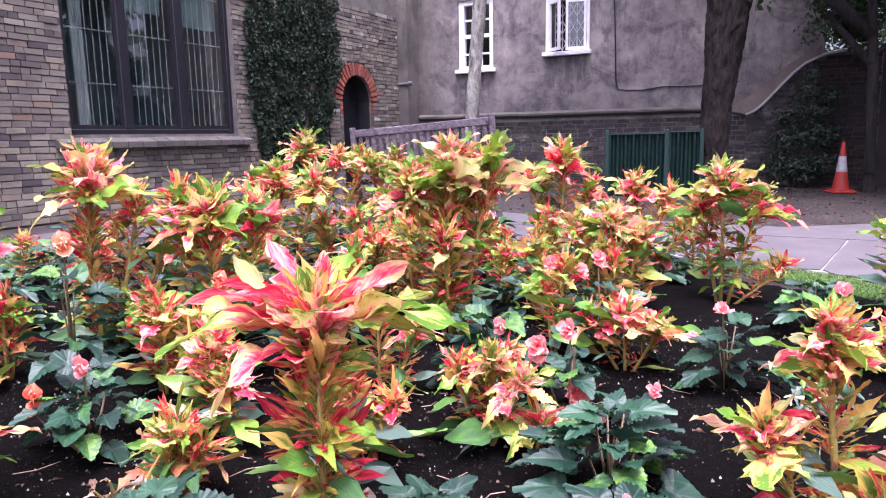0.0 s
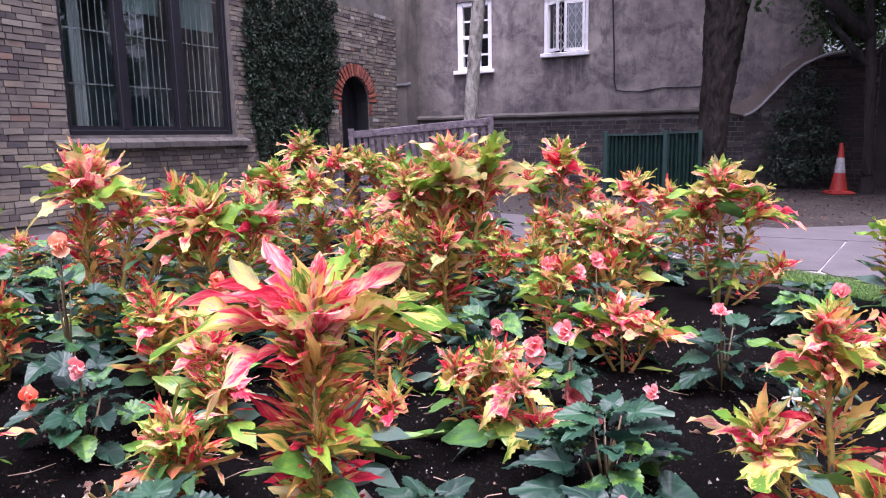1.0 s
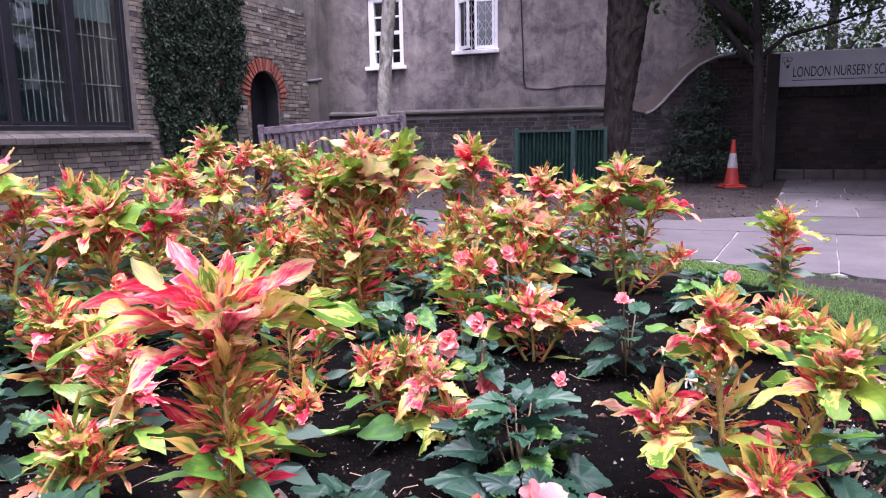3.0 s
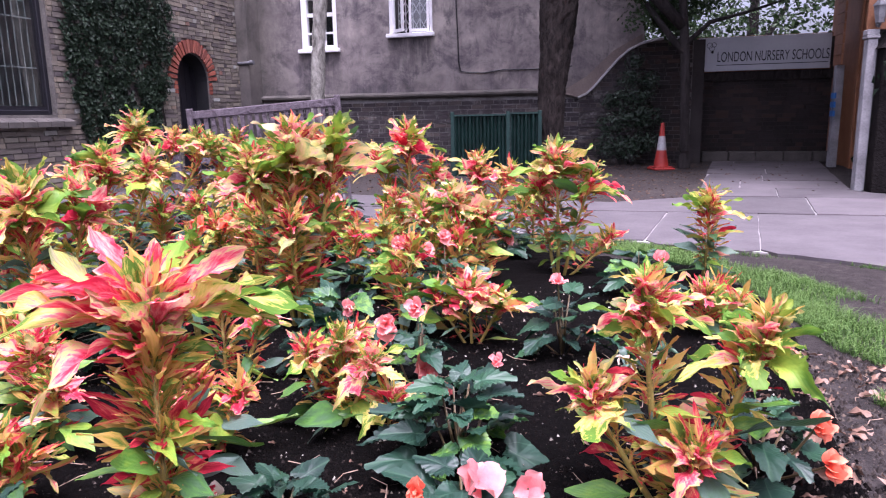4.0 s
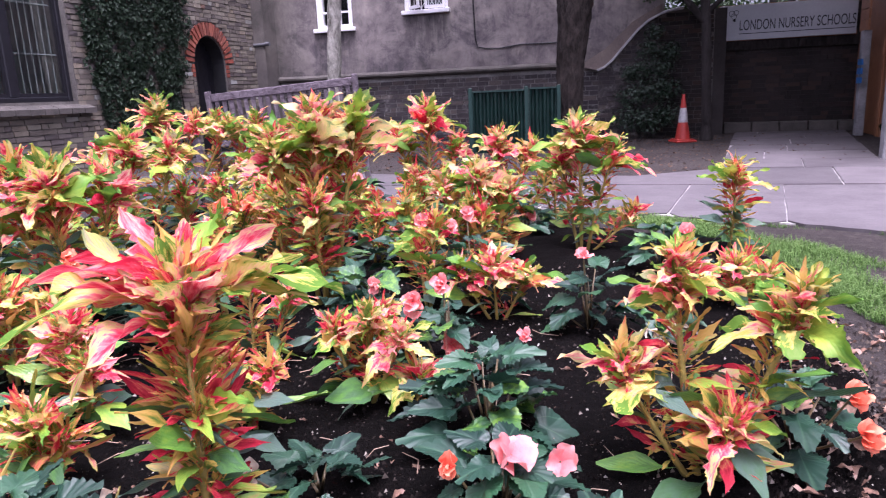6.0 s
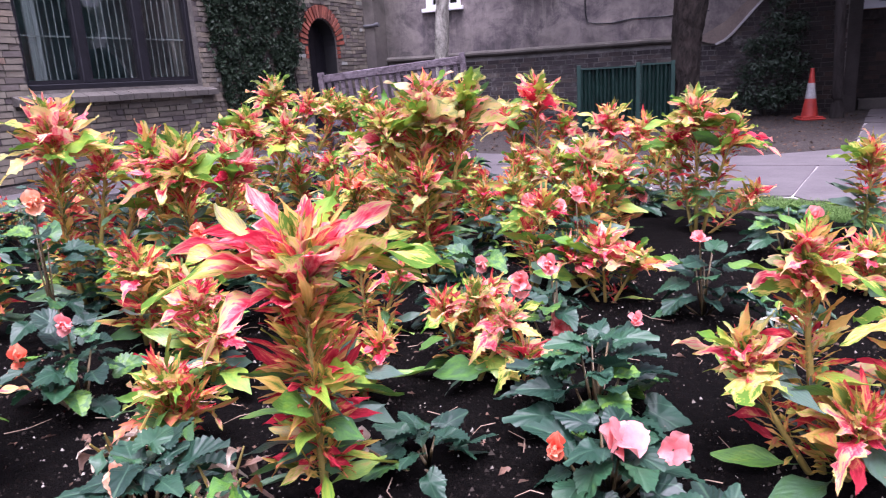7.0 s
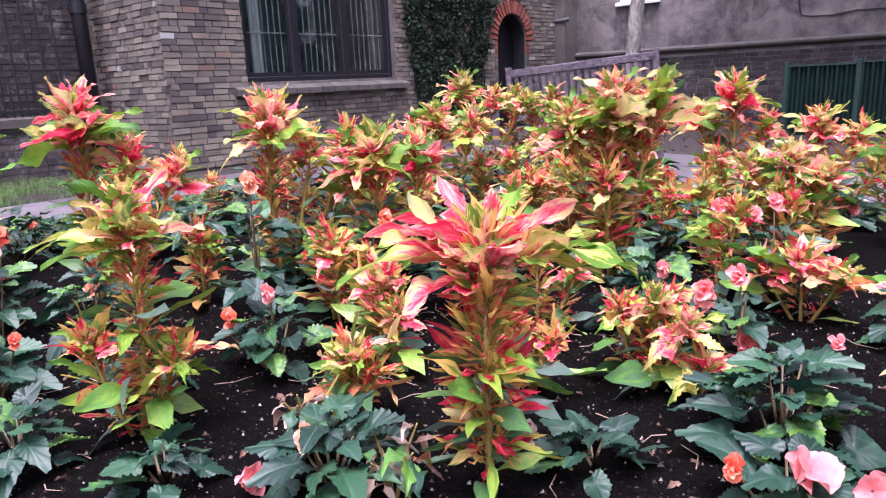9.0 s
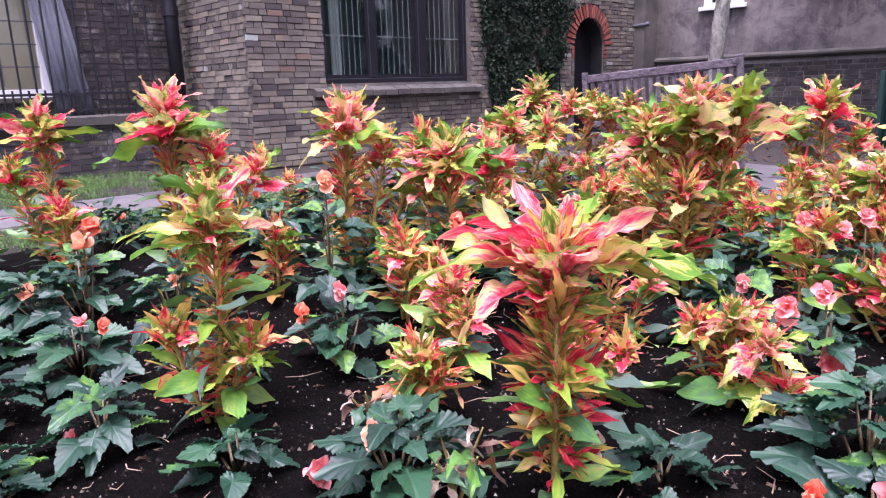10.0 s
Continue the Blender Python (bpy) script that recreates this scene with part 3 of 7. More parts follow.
# W2: the rendered building, face at y = 13.6
W2Y, LEDGE = 13.6, 1.36
S1, S2 = (-6.78, -5.97, 2.30, 3.75), (-4.84, -3.93, 2.52, 3.62)


def build_north():
    bm = bmesh.new()
    top = 5.2
    xs = sorted({-7.75, S1[0], S1[1], S2[0], S2[1], 0.1})
    for a, b in zip(xs, xs[1:]):
        hole = S1 if a == S1[0] else S2 if a == S2[0] else None
        if hole:
            box(bm, a, b, W2Y, W2Y + 0.4, LEDGE, hole[2])
            box(bm, a, b, W2Y, W2Y + 0.4, hole[3], top)
        else:
            box(bm, a, b, W2Y, W2Y + 0.4, LEDGE, top)
    box(bm, -8.35, -7.75, W2Y - 0.5, W2Y + 0.4, 0, top)
    return bm


wall_north = tagged(part("wall_north", build_north(), M_RENDER), "soot-stained grey rendered wall of an old house", "wall", kind="structure")
base_north = tagged(part("wall_north_base", boxed(-7.75, 0.95, W2Y + 0.03, W2Y + 0.4, 0, LEDGE), M_MORTAR_PALE), "sooty dark brick plinth below the rendered wall", "wall", kind="structure")


def ledge():
    bm = bmesh.new()
    n = 40
    prof = [(0.02, -0.06), (-0.05, -0.05), (-0.09, -0.015), (-0.09, 0.02), (-0.03, 0.06), (0.02, 0.07)]
    rings = []
    for k in range(n + 1):
        x = -7.75 + k * (6.75 / n)
        dz = 0.012 * noise.noise(Vector((x * 1.5, 0, 0)))
        rings.append([bm.verts.new((x, W2Y + y + 0.01 * noise.noise(Vector((x * 4, y * 9, 2))), LEDGE + z + dz)) for y, z in prof])
    for a, b in zip(rings, rings[1:]):
        for i in range(len(prof) - 1):
            bm.faces.new((a[i], a[i + 1], b[i + 1], b[i]))
    return bm


tagged(part("ledge_trim", ledge(), M_STONE, smooth=False), "weathered stone ledge under the render", "trim", kind="structure")

# garden wall with swept coping
COPE = [(-1.06, 1.22), (-0.92, 1.28), (-0.78, 1.40), (-0.64, 1.56), (-0.5, 1.72), (-0.34, 1.90), (-0.16, 2.05), (0.05, 2.15), (0.25, 2.20), (0.45, 2.22), (0.95, 2.22)]


def swept_wall():
    bm = bmesh.new()
    for (xa, za), (xb, zb) in zip(COPE, COPE[1:]):
        vs = [bm.verts.new(c) for y in (13.57, 13.75) for c in ((xa, y, 0), (xb, y, 0), (xb, y, zb), (xa, y, za))]
        for f in ((0, 1, 2, 3), (7, 6, 5, 4), (3, 2, 6, 7)):
            bm.faces.new([vs[k] for k in f])
    return bm


garden_wall = tagged(part("wall_garden", swept_wall(), M_MORTAR), "dark brick garden wall rising in a swept curve", "wall", kind="structure")


def coping():
    bm = bmesh.new()
    rings = []
    for k, (x, z) in enumerate(COPE):
        xa, za = COPE[max(k - 1, 0)]
        xb, zb = COPE[min(k + 1, len(COPE) - 1)]
        d = Vector((xb - xa, 0, zb - za)).normalized()
        nrm = Vector((-d.z, 0, d.x))
        c = Vector((x, 0, z))
        rings.append([bm.verts.new(c + nrm * h + Vector((0, y, 0))) for y, h in ((13.46, 0.0), (13.46, 0.035), (13.6, 0.055), (13.75, 0.035), (13.75, 0.0))])
    for a, b in zip(rings, rings[1:]):
        for i in range(5):
            bm.faces.new((a[i], a[(i + 1) % 5], b[(i + 1) % 5], b[i]))
    bm.faces.new(rings[0])
    bm.faces.new(rings[-1][::-1])
    return bm


part("coping", coping(), M_COPING, garden_wall, "pale stone coping sweeping upwards")

# recessed bay at the south end, its face at x = -9.8
RX = -9.8
wall_bay = tagged(part("wall_bay", box(box(box(box(box(bmesh.new(), RX - 0.3, RX, 2.62, 4.29, 0, W1_TOP), RX - 0.3, RX, -6.0, 0.9, 0, W1_TOP), RX - 0.3, RX, 0.9, 2.62, 0, 1.0), RX - 0.3, RX, 0.9, 2.62, 3.4, W1_TOP), RX - 0.3, WX - 0.35, 4.29, 4.65, 0, W1_TOP), M_MORTAR),
                  "recessed brown brick bay beside the main wall", "wall", kind="structure")

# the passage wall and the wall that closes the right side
wall_passage = tagged(part("wall_passage", box(box(bmesh.new(), 0.95, 3.6, 14.05, 14.3, 0, 2.2), 0.95, 1.15, 13.6, 14.05, 0, 2.2), M_MORTAR_SHADED), "dark brick wall at the end of the passage", "wall", kind="structure")


# ---- amaranths ----
def leaf_shape(rng, width, fold, droop, wave, petiole, nv=9, ragged=0.08, lobes=0.0):
    """A lance-shaped leaf, one long, that grows along x with its face up."""
    bm = bmesh.new()
    uvl = bm.loops.layers.uv.new("UVMap")
    us = (-1.0, -0.52, 0.0, 0.52, 1.0)
    ph, twist = rng.uniform(0, 6.3), rng.uniform(-1.2, 1.2)
    rows = []
    side, peak = rng.uniform(-0.28, 0.28), rng.uniform(0.6, 0.85)
    beat, hook = rng.uniform(13, 21), rng.uniform(-0.25, 0.35)
    for j in range(nv):
        v = j / (nv - 1)
        s = max(0.0, (v - petiole) / (1 - petiole))
        w = width * (math.sin(math.pi * s ** peak) ** 1.05) * (1 - 0.3 * s * s) + (0.012 if s < 0.05 else 0.004)
        x = v * (1 - 0.16 * abs(droop) * v)
        z = 0.20 * v - droop * v * v * 0.5 + 0.02 * math.sin(9 * v + ph) + hook * max(0, v - 0.6) ** 2 * 1.5
        row = []
        for u in us:
            edge = 1 + ((ragged if j % 2 else -ragged) * rng.uniform(0.4, 1.8) if abs(u) == 1 else 0) + 0.12 * math.sin(8 * v + ph + u)
            if abs(u) == 1:
                edge += lobes * (math.sin(beat * v + ph + 2.3 * u) + 0.6 * math.sin(1.7 * beat * v + 2 * ph - u))
            wv = wave * math.sin(12 * v + ph + (2.0 if u > 0 else 0.0)) * abs(u) * min(1, s * 3)
            row.append((bm.verts.new((x - 0.05 * abs(u) * w / max(width, 0.01) * 0.4, side * v * v + u * w * edge * math.cos(fold), z + abs(u) * w * math.sin(fold) + wv + twist * u * w * v)), 0.5 + u / 2, v))
        rows.append(row)
    for a, b in zip(rows, rows[1:]):
        for k in range(len(us) - 1):
            q = (a[k], b[k], b[k + 1], a[k + 1])
            f = bm.faces.new([c[0] for c in q])
            f.smooth = True
            for loop, c in zip(f.loops, q):
                loop[uvl].uv = (c[1], c[2])
    return bm


rng0 = random.Random(11)
def crown_leaves(mat, count):
    return [mesh_of("leaf", leaf_shape(rng0, rng0.uniform(0.11, 0.20), rng0.uniform(-0.1, 0.7), rng0.uniform(0.1, 1.15), rng0.uniform(0.035, 0.08), 0.12, 22, 0.15, 0.2), mat) for _ in range(count)]


TOPS, YELLOWS, LIMES, PALES = crown_leaves(M_TOP, 18), crown_leaves(M_YEL, 14), crown_leaves(M_LIME, 8), crown_leaves(M_PALE, 12)
MIDS = [mesh_of("leaf", leaf_shape(rng0, rng0.uniform(0.06, 0.14), rng0.uniform(0.0, 0.8), rng0.uniform(-0.4, 0.9), 0.04, 0.36, 10, 0.16, 0.12), M_MID) for _ in range(18)]
SLIMS = [mesh_of("leaf", leaf_shape(rng0, rng0.uniform(0.08, 0.15), rng0.uniform(0.0, 0.7), rng0.uniform(0.0, 1.0), 0.04, 0.30, 11, 0.16, 0.12), M_TOP) for _ in range(12)]
LOWS = [mesh_of("leaf", leaf_shape(rng0, rng0.uniform(0.10, 0.17), rng0.uniform(0.05, 0.5), rng0.uniform(0.0, 0.8), 0.02, 0.2, 9, 0.06, 0.05), M_LOW) for _ in range(10)]
NECKS = [mesh_of("leaf", leaf_shape(rng0, rng0.uniform(0.06, 0.105), rng0.uniform(0.0, 0.8), rng0.uniform(-0.3, 0.7), 0.03, 0.34, 11, 0.14, 0.12), M_NECK) for _ in range(14)]
THREADS = [mesh_of("leaf", leaf_shape(rng0, rng0.uniform(0.03, 0.06), rng0.uniform(0.0, 0.6), rng0.uniform(-0.6, 0.8), 0.03, 0.5, 7, 0.1), M_MID) for _ in range(8)]
OUTLINES = {}


class Bunch:
    """Many small leaves gathered into one mesh."""

    def __init__(self):
        self.v, self.f, self.uv, self.count = [], [], [], 0

    def add(self, me, m):
        if me not in OUTLINES:
            co = np.empty(len(me.vertices) * 3)
            me.vertices.foreach_get("co", co)
            uv = np.empty(len(me.loops) * 2)
            me.uv_layers[0].data.foreach_get("uv", uv)
            OUTLINES[me] = (co.reshape(-1, 3), [tuple(p.vertices) for p in me.polygons], uv)
        co, faces, uv = OUTLINES[me]
        mat = np.array(m)
        self.v.append(co @ mat[:3, :3].T + mat[:3, 3])
        self.f += [tuple(i + self.count for i in f) for f in faces]
        self.uv.append(uv)
        self.count += len(co)

    def make(self, name, mat, parent, label=""):
        me = bpy.data.meshes.new(name)
        if self.count:
            me.from_pydata(np.concatenate(self.v).tolist(), [], self.f)
            me.uv_layers.new(name="UVMap").data.foreach_set("uv", np.concatenate(self.uv))
        me.materials.append(mat)
        me.shade_smooth()
        me.update()
        ob = new(name, me)
        ob.parent = parent
        return tagged(ob, label, kind="stuff")


def leaf_pose(at, yaw, rise, roll, size):
    """A leaf at a point of its stem: yaw round the stem, rise above level, in degrees."""
    return Matrix.Translation(at) @ pose(0, 0, 0, 0, 0, yaw) @ pose(0, 0, 0, 0, -rise, 0) @ pose(0, 0, 0, roll, 0, 0) @ Matrix.Diagonal((size, size, size, 1))


def shoot(plant, rng, base, tip, top_len, n_top, n_mid, n_low, foot=0.22, bare=0.0, mid_len=0.11, low_len=0.17, green=0.0, single=True, tiny=None, crown=(), yellow=False, loose=False, pale=False):
    """One leafy stem from base to tip, inside its plant: a skirt of level leaves, a neck of narrow upright ones and a
    spreading crown. single: the middle leaves are built one by one; loose: the crown leaves are joined."""
    base, tip = Vector(base), Vector(tip)
    h = (tip - base).length
    bend = Vector((rng.uniform(-1, 1), rng.uniform(-1, 1), 0)) * 0.03 * h
    pts = [base.lerp(tip, s) + bend * math.sin(math.pi * s) for s in (0, 0.2, 0.4, 0.6, 0.8, 0.97)]
    r0 = 0.005 + 0.009 * h
    part("stem", tube(bmesh.new(), pts, [r0, r0 * 0.95, r0 * 0.85, r0 * 0.7, r0 * 0.55, r0 * 0.3], 7), M_STEM, plant, smooth=True)
    bright, bright_mat = (PALES, M_PALE_J) if pale else (YELLOWS, M_YEL_J) if yellow else (TOPS, M_TOP_J)
    kinds = {"mid": (MIDS, M_MID_J), "top": (bright, bright_mat), "slim": (bright if pale or yellow else SLIMS, bright_mat),
             "low": (LOWS, M_LOW_J), "lime": (LIMES, M_LIME_J), "neck": (NECKS, M_NECK_J), "gold": (YELLOWS, M_YEL_J), "thread": (THREADS, M_NECK_J)}
    bunches = {kind: Bunch() for kind in kinds}

    def on(s):
        return base.lerp(tip, s) + bend * math.sin(math.pi * s)

    def leaf(kind, m, alone):
        me = rng.choice(kinds[kind][0])
        if alone:
            shared("leaf", me, plant, m)
        else:
            bunches[kind].add(me, m)
    turn = rng.uniform(0, 360)
    # crown of large coloured leaves, the lower ones level, the inner ones upright
    for k in range(n_top):
        f = k / max(1, n_top - 1)
        turn += 137.5 + rng.uniform(-25, 25)
        s = 0.80 + 0.16 * f
        size = top_len * (1.15 - 0.6 * f ** 1.5) * (rng.uniform(0.9, 1.15) if k % 3 == 0 else rng.uniform(0.45, 0.9))
        rise = 4 + 66 * f ** 1.4 + rng.uniform(-12, 16)
        leaf("lime" if rng.random() < 0.6 * green + 0.14 else "low" if rng.random() < 0.5 * green + 0.012 else "gold" if rng.random() < 0.28 else "top", leaf_pose(on(s), turn, rise, rng.uniform(-40, 40), size), not loose)
    # smaller leaves fill the crown
    for k in range(int(n_top * 1.3) + 2 * len(crown)):
        f = rng.random()
        turn += 137.5 + rng.uniform(-30, 30)
        m = leaf_pose(on(0.80 + 0.17 * f), turn, 6 + 60 * f + rng.uniform(-20, 20), rng.uniform(-60, 60), (0.13 if crown else top_len * 0.55) * rng.uniform(0.5, 1.1))
        leaf(rng.choice(("slim", "slim", "neck", "top", "neck" if crown else "lime")), m, False)
    for k, (yaw, rise, size, roll) in enumerate(crown):
        leaf("lime" if 70 < yaw < 140 and rise < 61 else "gold" if size > 0.24 and k % 2 == 0 else "top", leaf_pose(on(rng.uniform(0.84, 0.95)), yaw + rng.uniform(-8, 8), rise - (22 if size > 0.22 else 10), roll + rng.uniform(-10, 10), size), True)
    low_end = foot + bare
    for k in range(n_mid):
        f = k / max(1, n_mid - 1)
        s = low_end + (0.93 - low_end) * f + rng.uniform(-0.015, 0.015)
        turn += 137.5 + rng.uniform(-25, 25)
        if f < 0.52:
            size, rise = mid_len * rng.uniform(0.6, 1.3) * (0.6 + 0.8 * f), 4 + 34 * f + rng.uniform(-20, 22)
            pick = rng.random()
            kind = "low" if pick < 0.22 else "slim" if pick < 0.30 else "lime" if pick < 0.35 else "mid"
        else:
            size, rise = mid_len * rng.uniform(0.65, 1.15), 38 + 50 * (f - 0.52) + rng.uniform(-16, 16)
            kind = "slim" if rng.random() < 0.1 else "mid" if rng.random() < 0.25 else "neck"
        leaf(kind, leaf_pose(on(s), turn, rise, rng.uniform(-60, 60), size), single)
    for k in range(n_low):
        f = k / max(1, n_low - 1)
        s = max(0.08, foot * 0.6 + bare) + 0.42 * f
        turn += 137.5 + rng.uniform(-20, 20)
        leaf("low", leaf_pose(on(s), turn, -8 + 22 * f + rng.uniform(-12, 12), rng.uniform(-25, 25), low_len * rng.uniform(0.7, 1.2)), True)
    # tufts of tiny leaves and threads in the joints
    for k in range(int(n_mid * 1.6) if tiny is None else tiny):
        f = rng.random()
        s = foot * 0.8 + bare + (0.94 - foot * 0.8 - bare) * f
        turn += 137.5 + rng.uniform(-30, 30)
        m = leaf_pose(on(s), turn, rng.uniform(0, 50) + 25 * f, rng.uniform(-70, 70), mid_len * rng.uniform(0.4, 0.9))
        kind = "thread" if rng.random() < 0.6 else "neck" if f > 0.5 else "mid"
        bunches[kind].add(rng.choice(kinds[kind][0]), m)
    for kind, (_, mat) in kinds.items():
        if bunches[kind].count:
            bunches[kind].make("small_leaves", mat, plant)


def amaranth(label, x, y, shoots, seed):
    """shoots: (dx, dy, height, keywords); the plant stands on the soil at x, y."""
    rng = random.Random(seed)
    z = bed_height(x, y) - 0.01
    plant = thing("amaranth_plant", label, "flower plant", (x, y, z), group="amaranths in the bed")
    for dx, dy, h, kw in shoots:
        kw = dict(kw, yellow=kw.get("yellow", False) or (y > 2.0 and rng.random() < 0.4))
        shoot(plant, rng, (dx * 0.15, dy * 0.15, 0), (dx, dy, h - z - 0.05), **kw)
    return plant


def usual(top=0.2, n=16, mid=60, low=10, mid_len=0.13, low_len=0.2, single=False, **kw):
    return dict(top_len=top * (1.3 if top > 0.165 else 1.12), n_top=int(n * 2.15), n_mid=int(mid * 1.3), n_low=low, mid_len=mid_len, low_len=low_len, single=single, **kw)


# the tallest near plant: yaw, rise, length and roll of its crown leaves
CROWN = [(222, 30, 0.34, 6), (214, 44, 0.30, -15), (232, 20, 0.26, 12), (205, 56, 0.27, 10), (240, 50, 0.25, 20), (196, 36, 0.25, 0), (226, 66, 0.24, -10), (180, 60, 0.24, 15),
         (250, 74, 0.18, 30), (70, 80, 0.19, 20), (10, 76, 0.18, -20), (300, 78, 0.14, 10), (38, 30, 0.34, -8), (30, 44, 0.31, 15), (50, 52, 0.30, -5), (58, 38, 0.27, 0), (22, 58, 0.26, -20),
         (42, 66, 0.25, 15), (75, 56, 0.25, 10), (100, 60, 0.26, 0), (130, 56, 0.26, 10), (155, 64, 0.24, -10), (340, 48, 0.19, 10), (265, 50, 0.19, 0), (300, 46, 0.16, -20), (320, 64, 0.15, 25), (280, 66, 0.15, -25)]
RICH = "tall amaranth with crimson and yellow crown leaves"
amaranth("tall amaranth with long drooping pink and yellow crown leaves", -0.83, 1.03, [(0.0, 0.0, 0.675, usual(0.10, 3, 112, 18, mid_len=0.155, low_len=0.17, single=True, tiny=300, crown=CROWN))], 1)
amaranth("tall yellowish amaranth with green-tipped crown leaves", -1.80, 0.72, [(0.02, 0.03, 0.74, usual(0.17, 18, 90, 18, yellow=True, single=True, mid_len=0.115)), (0.14, 0.08, 0.34, usual(0.14, 9, 22, 3, yellow=True, green=0.3)), (-0.05, -0.08, 0.4, usual(0.1, 9, 30, 4, yellow=True))], 2)
amaranth(RICH, -3.0, 1.16, [(0.0, 0.02, 0.98, usual(0.21, 22, 90, 12)), (0.12, 0.16, 0.80, usual(0.17, 12, 30, 6)), (0.3, 0.3, 0.74, usual(0.15, 12, 30, 6))], 3)
amaranth("tall amaranth with deep crimson crown leaves", -2.68, 1.88, [(0.0, 0.0, 0.92, usual(0.22, 20, 90, 12)), (0.12, 0.14, 0.78, usual(0.16, 12, 40, 6)), (0.22, 0.3, 0.82, usual(0.16, 12, 40, 6))], 4)
amaranth(RICH, -4.1, 0.95, [(0.0, 0.0, 0.93, usual(0.2, 20, 90, 14)), (0.15, -0.2, 0.7, usual(0.15, 12, 40, 14))], 5)
amaranth("amaranth with coral and yellow crown above green leaves", -2.30, 2.15, [(0.0, 0.0, 0.74, usual(0.21, 22, 80, 20)), (0.14, 0.18, 0.70, usual(0.19, 14, 40, 8)), (-0.15, 0.0, 0.6, usual(0.16, 12, 40, 8))], 6)
amaranth(RICH, -2.95, 3.35, [(0.0, 0.0, 0.80, usual(0.21, 20, 60, 12)), (0.25, 0.1, 0.78, usual(0.2, 16, 40, 6)), (-0.2, 0.0, 0.76, usual(0.18, 12, 40, 6))], 7)
amaranth(RICH, -3.85, 4.75, [(0.0, 0.0, 1.0, usual(0.23, 22, 60, 10, bare=0.1)), (0.3, 0.12, 0.90, usual(0.18, 14, 40, 6)), (0.55, 0.2, 0.86, usual(0.17, 14, 40, 6))], 8)
amaranth("large amaranth with bleached pink and yellow crown", -1.38, 2.67, [(0.0, 0.0, 0.94, usual(0.20, 24, 120, 14, mid_len=0.15, pale=True)), (0.17, 0.08, 0.94, usual(0.18, 18, 60, 6, pale=True)), (-0.18, -0.07, 0.85, usual(0.18, 18, 70, 6)), (0.03, 0.2, 0.80, usual(0.16, 14, 60, 6)), (0.05, -0.16, 0.62, usual(0.13, 10, 60, 6))], 9)
amaranth(RICH, -1.42, 4.35, [(0.0, 0.0, 0.90, usual(0.2, 20, 70, 12)), (-0.24, 0.0, 0.76, usual(0.17, 14, 50, 6)), (0.18, 0.05, 0.7, usual(0.16, 12, 40, 6))], 10)
amaranth("bushy amaranth with peach and orange leaves", -0.86, 3.40, [(0.0, 0.0, 0.60, usual(0.17, 22, 60, 12, pale=True)), (-0.18, -0.05, 0.56, usual(0.16, 14, 36, 8, pale=True)), (0.16, 0.05, 0.53, usual(0.15, 12, 40, 8)), (0.0, -0.14, 0.46, usual(0.14, 12, 40, 8))], 11)
amaranth("low spreading amaranth with star-like yellow and red leaves", -0.59, 2.61, [(-0.02, 0.0, 0.30, usual(0.17, 12, 9, 3)), (0.12, -0.05, 0.28, usual(0.17, 9, 6, 2)), (-0.15, 0.0, 0.27, usual(0.17, 9, 6, 2))], 12)
amaranth("tall amaranth with pink crown on bare dark stems", -0.38, 3.88, [(-0.03, 0.0, 0.78, usual(0.20, 22, 44, 18, bare=0.08, low_len=0.15)), (0.18, 0.04, 0.66, usual(0.18, 14, 38, 16, bare=0.08, low_len=0.15)), (-0.14, 0.08, 0.64, usual(0.17, 12, 36, 14, bare=0.05, low_len=0.15)), (0.3, 0.1, 0.3, usual(0.13, 10, 20, 4))], 13)
amaranth("forked amaranth with yellow and pink crowns", 0.13, 1.55, [(-0.07, 0.04, 0.61, usual(0.155, 18, 50, 8, yellow=True, single=True, mid_len=0.11)), (0.19, -0.02, 0.55, usual(0.155, 17, 50, 8, yellow=True, single=True, mid_len=0.11)), (-0.2, -0.04, 0.38, usual(0.16, 12, 24, 3)), (0.05, -0.1, 0.28, usual(0.12, 8, 30, 3))], 14)
amaranth("slender amaranth with yellow crown and dark side leaves", 0.40, 4.03, [(0.02, 0.0, 0.53, usual(0.17, 11, 60, 26, yellow=True, low_len=0.2))], 15)
amaranth("small pale yellow amaranth", -1.40, 1.16, [(0.0, 0.0, 0.28, usual(0.13, 9, 24, 5, yellow=True)), (0.05, 0.04, 0.22, usual(0.09, 6, 16, 3, yellow=True)), (-0.06, 0.0, 0.2, usual(0.1, 6, 16, 3, yellow=True))], 16)
amaranth("low bushy amaranth with pink and cream leaves", -0.81, 1.76, [(0.02, 0.02, 0.36, usual(0.11, 18, 40, 8, mid_len=0.1, pale=True)), (0.13, 0.0, 0.32, usual(0.11, 12, 24, 4, mid_len=0.1, pale=True)), (-0.1, 0.02, 0.33, usual(0.11, 12, 30, 4, mid_len=0.1)), (0.02, 0.14, 0.34, usual(0.11, 12, 30, 4, mid_len=0.1))], 17)
amaranth("low amaranth with yellow and red leaves", -0.66, 1.80, [(0.02, -0.03, 0.19, usual(0.12, 8, 12, 2))], 18)
amaranth("orange and yellow amaranth", -0.95, 4.30, [(0.0, 0.0, 0.72, usual(0.18, 18, 50, 10)), (0.22, 0.1, 0.66, usual(0.16, 12, 40, 6)), (0.4, 0.2, 0.56, usual(0.16, 12, 40, 6))], 19)
